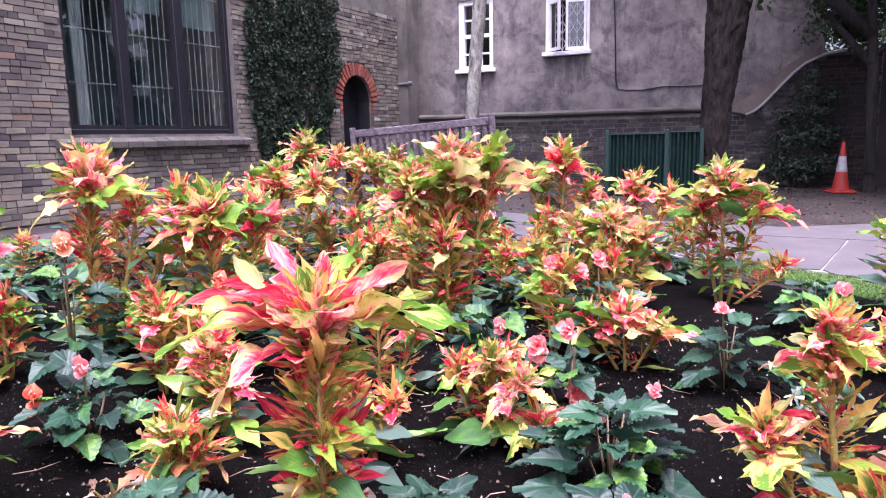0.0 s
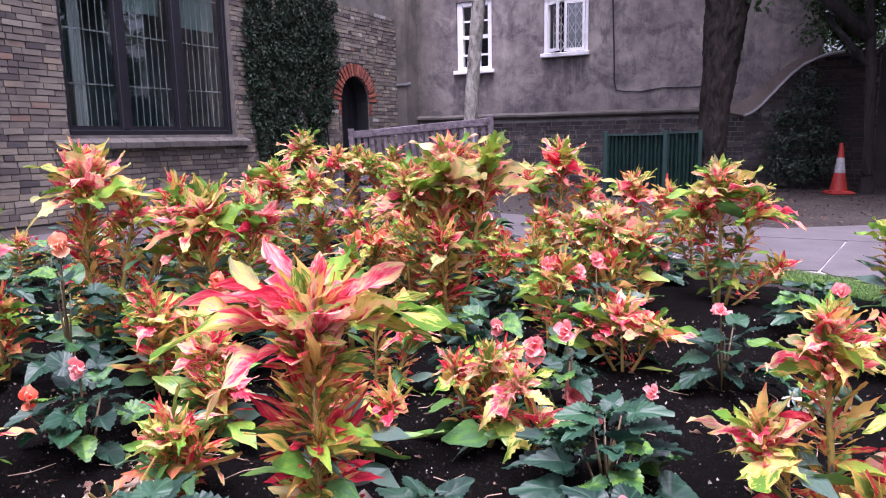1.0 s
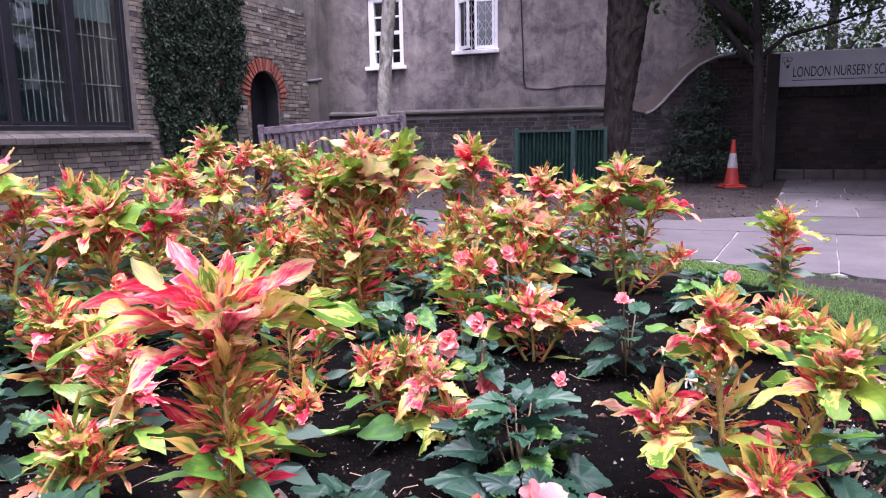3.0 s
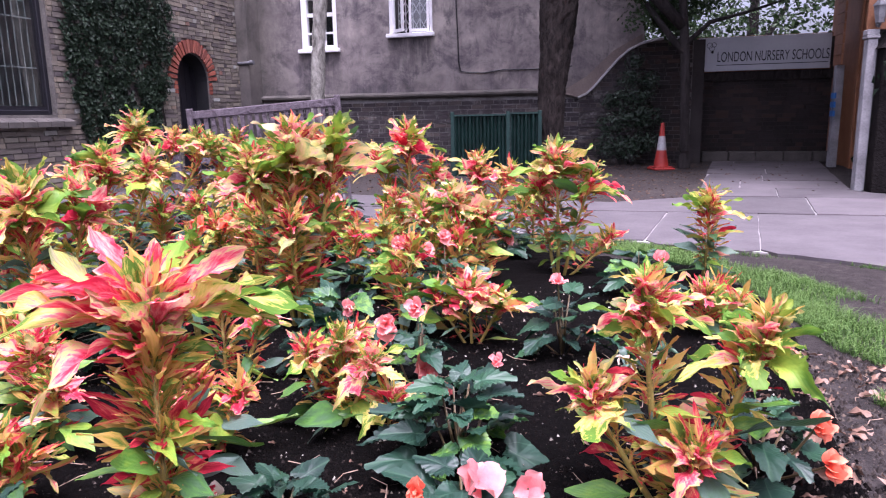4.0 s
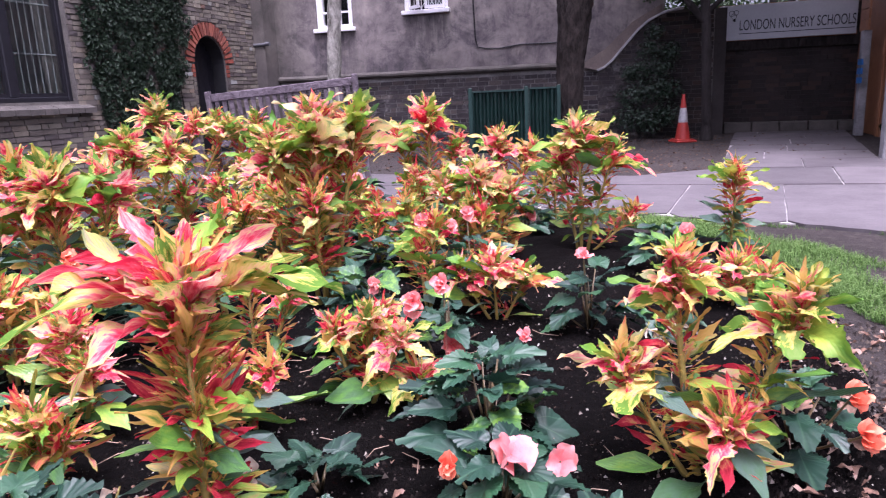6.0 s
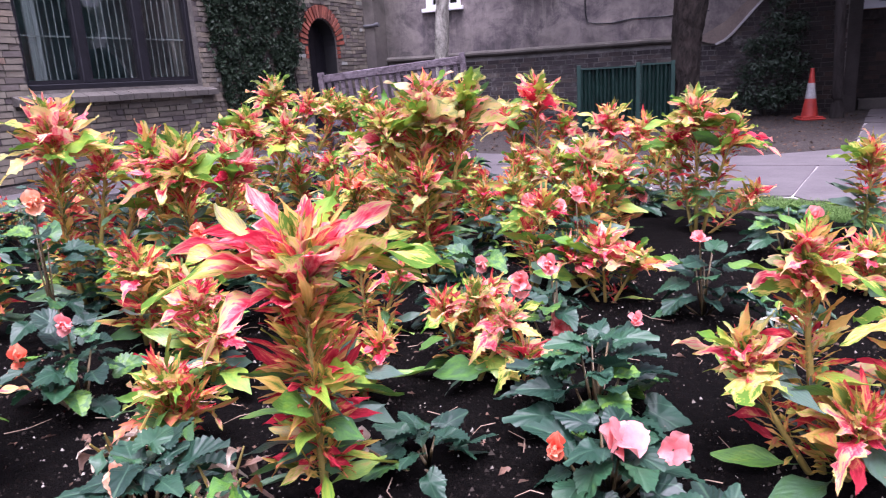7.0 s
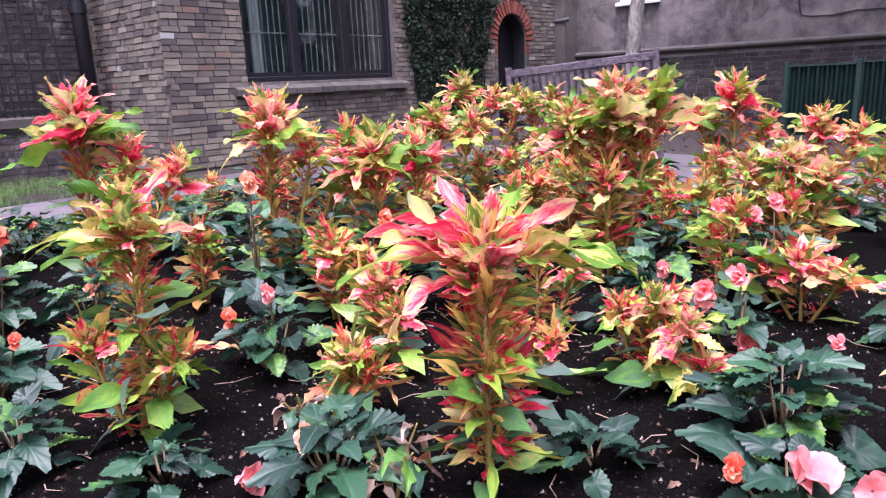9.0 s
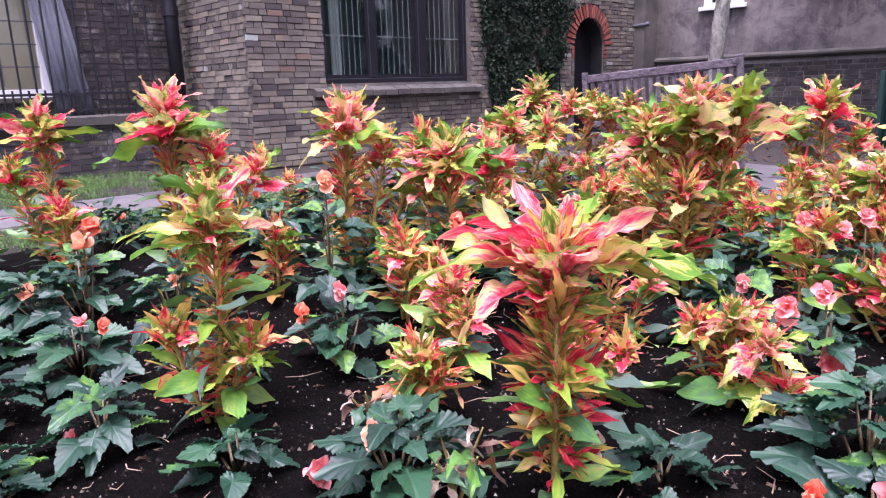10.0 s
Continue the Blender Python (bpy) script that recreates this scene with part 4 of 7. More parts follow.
amaranth("amaranth with yellow and pink leaves", -2.15, 3.6, [(0.0, 0.0, 0.62, usual(0.18, 16, 50, 10, yellow=True)), (0.2, 0.1, 0.56, usual(0.15, 12, 40, 6)), (-0.2, 0.1, 0.6, usual(0.15, 12, 40, 6))], 20)
amaranth("tall amaranth with small crown leaves", -3.1, 5.0, [(0.0, 0.0, 0.88, usual(0.18, 16, 50, 10)), (0.25, 0.0, 0.76, usual(0.16, 14, 40, 6)), (-0.25, 0.1, 0.82, usual(0.16, 14, 40, 6))], 21)
amaranth("tall amaranth with small crown leaves", -2.3, 4.75, [(0.0, 0.0, 0.78, usual(0.18, 16, 50, 10, yellow=True)), (0.25, 0.0, 0.7, usual(0.16, 14, 40, 6))], 22)
amaranth("low amaranth with red and green leaves", 0.32, 2.9, [(0.0, 0.0, 0.26, usual(0.15, 12, 30, 6)), (0.15, 0.1, 0.2, usual(0.13, 10, 20, 6)), (0.1, 0.35, 0.22, usual(0.13, 10, 20, 6))], 23)
amaranth("low amaranth with yellow and coral leaves", -2.0, 1.62, [(0.0, 0.0, 0.42, usual(0.13, 10, 30, 6, yellow=True)), (0.1, 0.1, 0.36, usual(0.12, 8, 24, 4, yellow=True))], 24)

amaranth("tall amaranth with small crown leaves", -2.8, 5.08, [(0.0, 0.0, 0.84, usual(0.17, 14, 50, 10)), (0.25, 0.0, 0.72, usual(0.15, 12, 40, 6)), (-0.25, 0.02, 0.8, usual(0.15, 12, 40, 6))], 25)
amaranth("tall amaranth with small crown leaves", -3.55, 5.12, [(0.0, 0.0, 0.9, usual(0.17, 14, 50, 10)), (0.22, 0.0, 0.8, usual(0.15, 12, 40, 6))], 26)
amaranth("bushy amaranth with pink and yellow leaves", -1.85, 3.05, [(0.0, 0.0, 0.55, usual(0.15, 14, 40, 10)), (0.2, 0.0, 0.5, usual(0.14, 12, 40, 6)), (-0.2, 0.0, 0.5, usual(0.14, 12, 40, 6))], 27)

amaranth("low amaranth with pink and olive leaves", -1.08, 1.5, [(0.0, 0.0, 0.33, usual(0.11, 10, 40, 8, mid_len=0.1)), (0.1, 0.06, 0.28, usual(0.1, 8, 30, 5, mid_len=0.1)), (-0.1, 0.0, 0.27, usual(0.1, 8, 30, 5, mid_len=0.1))], 28)
amaranth("young amaranth with pink and green leaves", -1.3, 1.95, [(0.0, 0.0, 0.42, usual(0.12, 10, 40, 8, mid_len=0.1)), (0.14, 0.06, 0.36, usual(0.1, 8, 30, 5, mid_len=0.1))], 29)
amaranth("young amaranth with pink and green leaves", -1.62, 1.5, [(0.0, 0.0, 0.38, usual(0.11, 10, 40, 10, mid_len=0.1)), (0.12, -0.06, 0.3, usual(0.1, 8, 30, 5, mid_len=0.1))], 30)

WILT = [mesh_of("leaf", leaf_shape(rng0, rng0.uniform(0.12, 0.2), rng0.uniform(0.2, 0.8), rng0.uniform(0.8, 1.8), 0.08, 0.2, 9, 0.16), mat) for mat in (M_CREAM, M_DRY, M_BEG, M_LOW)]


def wilted(x, y, h, seed):
    rng = random.Random(seed)
    z = bed_height(x, y) - 0.01
    plant = thing("wilted_plant", "wilted pale plant with limp cream and brown leaves", "flower plant", (x, y, z))
    for k in range(4):
        a = rng.uniform(0, 6.3)
        tip = Vector((0.09 * math.cos(a), 0.09 * math.sin(a), h * rng.uniform(0.7, 1.0)))
        part("stem", tube(bmesh.new(), [(0, 0, 0), tip * 0.6 + Vector((0, 0, 0.02)), tip], [0.005, 0.004, 0.002], 5), M_STEM, plant)
        for _ in range(9):
            shared("leaf", rng.choice(WILT), plant, leaf_pose(tip * rng.uniform(0.5, 1.0), rng.uniform(0, 360), rng.uniform(-30, 30), rng.uniform(-60, 60), rng.uniform(0.06, 0.12)))


wilted(-1.38, 0.97, 0.2, 1)
wilted(-1.02, 0.92, 0.17, 2)
wilted(0.02, 2.45, 0.1, 3)

# seedlings that fill the bed between the larger plants
FREE = [(-0.45, 2.95, 0.42), (-0.2, 2.2, 0.5), (-0.7, 1.4, 0.45), (-1.5, 0.95, 0.35), (-1.1, 1.7, 0.25), (0.2, 1.6, 0.4), (0.6, 2.2, 0.7), (-0.1, 2.95, 0.25)]
rngs = random.Random(99)
FILL = []
for _ in range(1600):
    x, y = rngs.uniform(-4.7, 0.2), rngs.uniform(0.6, 5.0)
    if len(FILL) < 62 and inside(x, y, BED) and not (x > -0.6 and y > 2.9) and math.hypot(x, y) > 2.2 and all(math.hypot(x - a, y - b) > r for a, b, r in FREE) and all(math.hypot(x - a, y - b) > 0.34 for a, b in FILL):
        FILL.append((x, y))
for k, (x, y) in enumerate(FILL):
    if k % 5 < 3:
        h = rngs.uniform(0.28, 0.52) + 0.02 * y
        amaranth("young amaranth with mixed red, yellow and green leaves", x, y, [(rngs.uniform(-0.05, 0.05), 0.0, h, usual(rngs.uniform(0.12, 0.16), 9, 30, 7, green=0.2, loose=True)), (rngs.uniform(-0.15, 0.15), 0.08, h * 0.8, usual(0.12, 6, 24, 5, green=0.2, loose=True))], 200 + k)


# ---- begonias ----
def begonia_leaf(rng):
    """A lopsided, pointed, saw-toothed and quilted leaf with sunk veins."""
    bm = bmesh.new()
    uvl = bm.loops.layers.uv.new("UVMap")
    n = 66
    lop, ph = rng.uniform(0.66, 0.95), rng.uniform(0, 6.3)
    cup, roll = rng.uniform(0.05, 0.7), rng.uniform(-0.25, 0.55)
    points, tip = rng.choice((5, 7)), rng.uniform(0.12, 0.26)

    def outline(k):
        a = 2 * math.pi * k / n
        c = math.cos(a)
        r = 0.34 + tip * max(0, c) ** 7 + 0.04 * max(0, c) - 0.2 * max(0, -c) ** 8
        r *= 1 + 0.03 * math.cos(points * a) + (-0.04, 0.0, 0.05)[k % 3] * rng.uniform(0.5, 1.4) + rng.uniform(-0.02, 0.02)
        return r * (lop if a > math.pi else 1.0)
    rim = [outline(k) for k in range(n)]

    def vert(k, f):
        a = 2 * math.pi * k / n
        r = (0.36 + (rim[k] - 0.36) * f * f) * f
        x, y = 0.34 + r * math.cos(a) * 1.3, r * math.sin(a) * 1.12
        vein = abs(math.sin(points * a / 2))
        z = 0.10 * x - 0.42 * cup * x * x + 0.5 * abs(y) * roll + 0.06 * f * math.sin(3 * a + ph) + 0.06 * vein * f * (1.3 - f) + (0.03 * math.sin(k * 2.1 + ph) if f == 1 else 0)
        return bm.verts.new((x, y, z)), 0.5 + y, x
    mid = vert(0, 0.0)
    rings = [[vert(k, f) for k in range(n)] for f in (0.35, 0.7, 1.0)]

    def face(q):
        f = bm.faces.new([c[0] for c in q])
        f.smooth = True
        for loop, c in zip(f.loops, q):
            loop[uvl].uv = (c[1], c[2])
    for k in range(n):
        j = (k + 1) % n
        face((mid, rings[0][k], rings[0][j]))
        for lo, hi in zip(rings, rings[1:]):
            face((lo[k], hi[k], hi[j], lo[j]))
    return bm


BEGS = [mesh_of("leaf", begonia_leaf(rng0), M_BEG) for _ in range(12)]


def flower_mesh(rng, mat, rings, wide=1.0):
    """A begonia flower, about one across, opening along z; rings: (petals, length, lift in degrees)."""
    bm = bmesh.new()
    uvl = bm.loops.layers.uv.new("UVMap")
    for lay, (count, length, lift) in enumerate(rings):
        for k in range(count):
            yaw = 360 / count * k + lay * 37 + rng.uniform(-20, 20)
            size = length * rng.uniform(0.72, 1.15) * wide
            m = pose(0, 0, 0.04 * lay, 0, 0, yaw) @ pose(0.02, 0, 0, rng.uniform(-22, 22), -lift + rng.uniform(-20, 20), 0)
            pleat, curl = rng.uniform(0.02, 0.06), rng.uniform(-0.25, 0.45)
            rows = []
            for j in range(6):
                v = j / 5
                w = 0.62 * math.sin(math.pi * (0.08 + 0.80 * v)) ** 0.65
                row = []
                for u in (-1, -0.66, -0.33, 0, 0.33, 0.66, 1):
                    ruff = (0.12 * math.sin(3.5 * u + 3 * v + yaw) + pleat * math.cos(9.5 * u)) * v
                    row.append((bm.verts.new(m @ Vector((v * size * (1 - 0.14 * u * u + 0.05 * math.cos(6 * u + yaw)), u * w * size, size * (curl * v * v + 0.22 * u * u * v + ruff)))), 0.5 + u / 2, v))
                rows.append(row)
            for a, b in zip(rows, rows[1:]):
                for i in range(6):
                    q = (a[i], b[i], b[i + 1], a[i + 1])
                    fc = bm.faces.new([c[0] for c in q])
                    fc.smooth = True
                    for loop, c in zip(fc.loops, q):
                        loop[uvl].uv = (c[1], c[2])
    return mesh_of("flower", bm, mat)


RUFFLED, FRESH, HALF = ((4, 0.55, 12), (4, 0.46, 50), (3, 0.3, 75)), ((5, 0.54, 14),), ((2, 0.55, 20), (3, 0.55, 55), (4, 0.4, 80))
FLOWERS = {kind: [flower_mesh(rng0, mat, RUFFLED if kind == "pink" and k < 2 else HALF) for k in range(5)] for kind, mat in (("pink", M_PINK), ("salmon", M_SALMON), ("coral", M_CORAL))}
FLOWERS |= {"cream": [flower_mesh(rng0, M_CREAM, HALF) for _ in range(2)], "blush": [flower_mesh(rng0, M_BLUSH, HALF, 1.1)], "open": [flower_mesh(rng0, M_BLUSH, FRESH, 1.15) for _ in range(2)]}
STALK = mesh_of("stem", tube(bmesh.new(), [(0, 0, 0), (0.004, 0, 0.5), (0, 0, 1)], [0.005, 0.004, 0.0025], 5), M_STEM_RED, True)


def begonia(x, y, spread, height, n, flowers, seed, label="dark green begonia with toothed leaves", single=True, big=1.0):
    rng = random.Random(seed)
    z = bed_height(x, y) - 0.008
    plant = thing("begonia", label, "flower plant", (x, y, z), group="begonias in the bed")
    turn = rng.uniform(0, 360)
    bunch = Bunch()
    n, height = int(n * 1.4), max([height * 0.95] + [0.72 * f[3] for f in flowers])
    for k in range(n):
        f = (k + 0.5) / n
        turn += 137.5 + rng.uniform(-18, 18)
        r, hh = spread * f ** 0.6, height * (1.0 - 0.75 * f ** 1.4) * rng.uniform(0.75, 1.1)
        size = rng.uniform(0.085, 0.15) * (0.75 + 0.35 * f) * big
        a = radians(turn)
        top = Vector((math.cos(a) * r * 0.5, math.sin(a) * r * 0.5, max(0.03, hh)))
        m = leaf_pose(top, turn + rng.uniform(-30, 30), 16 - 30 * f + rng.uniform(-20, 20), rng.uniform(-30, 30), size)
        if single:
            shared("leaf", rng.choice(BEGS), plant, m)
        else:
            bunch.add(rng.choice(BEGS), m)
        if k % 4 == 0:
            shared("stem", STALK, plant, top.to_track_quat("Z", "Y").to_matrix().to_4x4() @ Matrix.Diagonal((1, 1, top.length, 1)))
    if bunch.count:
        bunch.make("foliage", M_BEG_J, plant)
    for kind, dx, dy, fz, size, tilt, face in flowers:
        # the blooms nod among the leaves
        tilt, face, fz = tilt + rng.uniform(-10, 40), face + rng.uniform(-35, 35), fz - (0.0 if kind == "open" else 0.035)
        ob = shared("flower", rng.choice(FLOWERS[kind]), plant, Matrix.Translation((dx, dy, fz - z)) @ pose(0, 0, 0, 0, 0, face) @ pose(0, 0, 0, 0, tilt, 0) @ Matrix.Diagonal((size, size, size, 1)))
        tagged(ob, {"pink": "pink double flower", "salmon": "salmon double flower", "coral": "coral red flower", "cream": "faded cream flower", "blush": "large blush pink flower", "open": "open pink flower"}[kind])
        part("flower_stalk", tube(bmesh.new(), [(dx * 0.2, dy * 0.2, 0), (dx * 0.7, dy * 0.7, (fz - z) * 0.6), (dx, dy, fz - z)], [0.004, 0.0035, 0.003], 5), M_STEM_RED, plant)


TALL = "tall green begonia with a salmon flower"
begonia(-0.40, 1.62, 0.24, 0.24, 30, [("pink", 0.07, 0.2, 0.30, 0.05, 20, -90)], 1, big=1.1)
begonia(-1.87, 1.23, 0.2, 0.26, 22, [("pink", 0.0, 0.0, 0.33, 0.075, 50, -40), ("coral", -0.1, -0.1, 0.25, 0.07, 50, -50), ("salmon", -0.14, -0.08, 0.19, 0.06, 60, -50)], 2, big=0.9)
begonia(-0.22, 2.55, 0.17, 0.27, 16, [("pink", -0.02, -0.02, 0.36, 0.07, 20, -90)], 3)
begonia(-1.16, 0.86, 0.17, 0.19, 18, [("salmon", -0.02, -0.04, 0.22, 0.075, 40, -60), ("blush", -0.14, -0.11, 0.11, 0.08, 55, -60)], 4)
begonia(-1.47, 0.62, 0.12, 0.13, 12, [], 5, big=0.85)
begonia(-1.88, 0.45, 0.17, 0.18, 16, [("pink", 0.02, -0.08, 0.14, 0.045, 60, -60)], 6, big=0.9)
begonia(-2.45, 0.56, 0.2, 0.2, 22, [("pink", 0.02, 0.02, 0.26, 0.065, 30, -60), ("coral", 0.14, 0.05, 0.27, 0.05, 30, -60)], 7)
begonia(-0.72, 1.28, 0.15, 0.13, 14, [("cream", -0.12, -0.1, 0.17, 0.07, 30, -60)], 8, big=0.85)
begonia(-0.30, 1.33, 0.19, 0.16, 20, [("open", 0.03, -0.03, 0.19, 0.085, 35, -70), ("open", 0.13, 0.0, 0.17, 0.065, 35, -50), ("coral", -0.1, -0.06, 0.2, 0.055, 60, -110)], 9)
begonia(0.35, 1.75, 0.17, 0.15, 14, [("coral", 0.11, -0.06, 0.25, 0.08, 40, -90), ("coral", 0.13, -0.10, 0.17, 0.085, 50, -90)], 10)
begonia(-0.62, 2.02, 0.15, 0.16, 14, [("pink", 0.02, -0.05, 0.2, 0.09, 50, -70), ("pink", 0.1, -0.08, 0.14, 0.06, 60, -70), ("pink", -0.12, 0.0, 0.32, 0.09, 40, -70), ("pink", -0.05, 0.12, 0.35, 0.08, 40, -70)], 11)
begonia(-0.72, 2.75, 0.2, 0.3, 20, [("coral", 0.05, 0.0, 0.34, 0.08, 50, -70), ("pink", -0.1, 0.0, 0.42, 0.07, 40, -70), ("pink", -0.08, 0.2, 0.45, 0.07, 40, -70)], 12)
begonia(-2.4, 1.55, 0.2, 0.48, 18, [("salmon", 0.0, 0.0, 0.62, 0.1, 40, -60)], 13, TALL)
begonia(-3.0, 0.75, 0.24, 0.28, 22, [("salmon", 0.1, 0.0, 0.42, 0.1, 40, -60), ("coral", -0.1, 0.1, 0.46, 0.1, 40, -60)], 14, single=False)
begonia(-3.5, 0.4, 0.24, 0.26, 20, [("coral", 0.1, 0.0, 0.33, 0.1, 40, -60), ("salmon", -0.1, 0.1, 0.4, 0.12, 40, -60)], 15, single=False)
begonia(-2.2, 2.0, 0.2, 0.26, 20, [("coral", 0.1, 0.0, 0.42, 0.1, 40, -60), ("coral", -0.15, 0.0, 0.3, 0.09, 40, -60)], 16, single=False)
begonia(-2.2, 3.0, 0.22, 0.36, 20, [("coral", 0.1, 0.0, 0.46, 0.11, 40, -60), ("coral", 0.25, 0.0, 0.46, 0.1, 40, -60)], 17, single=False)
begonia(-2.6, 4.2, 0.25, 0.42, 22, [("salmon", 0.1, 0.0, 0.55, 0.12, 40, -60)], 18, single=False)
begonia(-1.9, 4.0, 0.25, 0.4, 22, [("pink", 0.1, 0.0, 0.46, 0.1, 40, -60)], 19, single=False)
begonia(-1.2, 3.2, 0.2, 0.3, 18, [("pink", 0.1, 0.0, 0.36, 0.08, 40, -60)], 20, single=False)
begonia(-2.3, 0.2, 0.22, 0.2, 20, [("pink", 0.0, 0.0, 0.2, 0.07, 40, -60), ("cream", 0.12, 0.0, 0.17, 0.07, 40, -60)], 21)
begonia(-1.75, 0.12, 0.2, 0.16, 20, [("coral", 0.0, 0.0, 0.15, 0.05, 40, -60)], 22)
begonia(-3.3, 2.4, 0.25, 0.35, 20, [("coral", 0.1, -0.1, 0.45, 0.11, 40, -60)], 23, single=False)
begonia(-3.9, 1.8, 0.25, 0.32, 20, [("coral", 0.1, -0.1, 0.42, 0.11, 40, -60)], 24, single=False)
begonia(0.05, 3.4, 0.2, 0.24, 18, [("pink", 0.1, -0.1, 0.3, 0.08, 40, -60)], 25, single=False)
begonia(-2.85, 0.3, 0.22, 0.2, 20, [], 26)
begonia(-2.1, 0.85, 0.18, 0.22, 16, [], 27)
begonia(-1.0, 2.15, 0.18, 0.22, 18, [("pink", 0.1, -0.05, 0.34, 0.07, 40, -60)], 28)
begonia(-0.05, 1.15, 0.16, 0.12, 14, [], 29)
for k, (x, y) in enumerate(FILL):
    if k % 5 >= 3:
        h = rngs.uniform(0.22, 0.36)
        begonia(x, y, 0.24, h, 26, [(rngs.choice(("coral", "pink", "salmon")), rngs.uniform(-0.1, 0.1), rngs.uniform(-0.1, 0.1), h + rngs.uniform(-0.08, 0.0), rngs.uniform(0.07, 0.10), 40, rngs.uniform(-120, 0)) for _ in range(rngs.choice((1, 2)))], 300 + k, single=False)


# ---- leaf clouds ----
def leaf_cloud(name, spots, mat, rng, parent=None, shape=((0, 0), (0.35, 0.32), (0.75, 0.2), (1, 0))):
    """Many small leaves in one mesh; spots: (point, normal, size)."""
    verts, faces, uvs = [], [], []
    for p, nrm, size in spots:
        q = Vector(nrm).to_track_quat("Z", "Y") @ Euler((0, 0, rng.uniform(0, 6.3))).to_quaternion()
        b = len(verts)
        pts = [(0, 0, 0), (0.4, -0.3, 0.06), (1, 0, -0.1), (0.4, 0.3, 0.06)]
        for x, y, z in pts:
            verts.append(tuple(p + q @ Vector(((x - 0.4) * size, y * size, z * size))))
        faces.append((b, b + 1, b + 2, b + 3))
        uvs += [(0.5, 0), (0.2, 0.4), (0.5, 1), (0.8, 0.4)]
    me = bpy.data.meshes.new(name)
    me.from_pydata(verts, [], faces)
    layer = me.uv_layers.new(name="UVMap")
    layer.data.foreach_set("uv", [c for uv in uvs for c in uv])
    me.materials.append(mat)
    me.update()
    ob = new(name, me)
    ob.parent = parent
    return ob


def unit(rng):
    while True:
        v = Vector((rng.uniform(-1, 1), rng.uniform(-1, 1), rng.uniform(-1, 1)))
        if 0.05 < v.length < 1:
            return v.normalized()


def clumps(rng, centres, per, spread, size, up=0.5):
    spots = []
    for c, r in centres:
        for _ in range(int(per * r * r)):
            d = unit(rng)
            p = Vector(c) + Vector((d.x * r, d.y * r, d.z * r * 0.8)) * rng.uniform(0.35, 1.0) * spread
            spots.append((p, (d + unit(rng) * 0.7 + Vector((0, 0, up))).normalized(), size * rng.uniform(0.6, 1.3)))
    return spots


# ---- brick building ----
brick_run(wall_west, "y", WX, 1, 4.287, W1_END, 0.02, 3.5, (M_BRICK, M_BRICK_J), w1_keep, lambda y, z: y < 5.4 and 0.3 < z < 3.0, 3)

for k in range(19):
    a = math.pi * (k + 0.5) / 19
    bm = boxed(-0.05, 0.03, -0.034, 0.034, -0.115, 0.115)
    for v in bm.verts:
        v.co.y *= 0.86 if v.co.z < 0 else 1.1
        v.co += Vector((random.uniform(-1, 1), random.uniform(-1, 1), random.uniform(-1, 1))) * 0.004
    ob = part("voussoir", bm, M_REDB, wall_west, "red brick of the arch" if k == 0 else "")
    r = ARCH_R + 0.125
    ob.matrix_basis = Matrix.Translation((WX - 0.005, ARCH_Y + r * math.cos(a), ARCH_SPRING + r * math.sin(a))) @ pose(0, 0, 0, math.degrees(a) - 90, 0, 0)
for side in (-1, 1):
    for k in range(21):
        bm = boxed(-0.05, 0.022, -0.04, 0.04, -0.032, 0.032)
        ob = part("brick", bm, M_REDB if k > 17 else M_BRICK, wall_west)
        ob.matrix_basis = pose(WX - 0.006, ARCH_Y + side * (ARCH_R + 0.045), 0.06 + k * 0.078)
# added near-black skin over the reveal, standing in for its shade
dark_reveal = bmesh.new()
arc = [(-ARCH_R + 0.012, 0.0)] + [((ARCH_R - 0.012) * math.cos(math.pi * (1 - k / 16)), ARCH_SPRING + (ARCH_R - 0.012) * math.sin(math.pi * k / 16)) for k in range(17)] + [(ARCH_R - 0.012, 0.0)]
for (ya, za), (yb, zb) in zip(arc, arc[1:]):
    dark_reveal.faces.new([dark_reveal.verts.new((x, ARCH_Y + y, z)) for x, y, z in ((WX - 0.34, ya, za), (WX - 0.03, ya, za), (WX - 0.03, yb, zb), (WX - 0.34, yb, zb))])
bmesh.ops.remove_doubles(dark_reveal, verts=dark_reveal.verts[:], dist=0.001)
bmesh.ops.solidify(dark_reveal, geom=dark_reveal.faces[:], thickness=0.008)
tagged(part("door_trim", dark_reveal, M_DARK), "near-black sheet giving the arched doorway's reveal its shade", "trim", kind="structure")
door = thing("door_1", "black plank door deep in the arched opening", "door", (WX - 0.3, ARCH_Y, 0), kind="structure")
for k in range(6):
    y = -0.41 + k * 0.164
    part("plank", boxed(-0.03, 0.0, y - 0.079, y + 0.079, 0.02, ARCH_SPRING + math.sqrt(max(0.01, 0.48 ** 2 - y * y))), M_BLACK, door)
part("door_handle", tube(bmesh.new(), [(0.0, 0.3, 1.0), (0.05, 0.3, 1.0), (0.06, 0.22, 1.0)], [0.012] * 3, 6), M_LEAD, door)
# solid block whose near-black colour stands for the unlit space
tagged(part("door_lining", boxed(WX - 0.9, WX - 0.36, ARCH_Y - 0.7, ARCH_Y + 0.7, 0, 2.4), M_DARK), "near-black block standing for the unlit space behind the arched door", "wall", kind="structure")


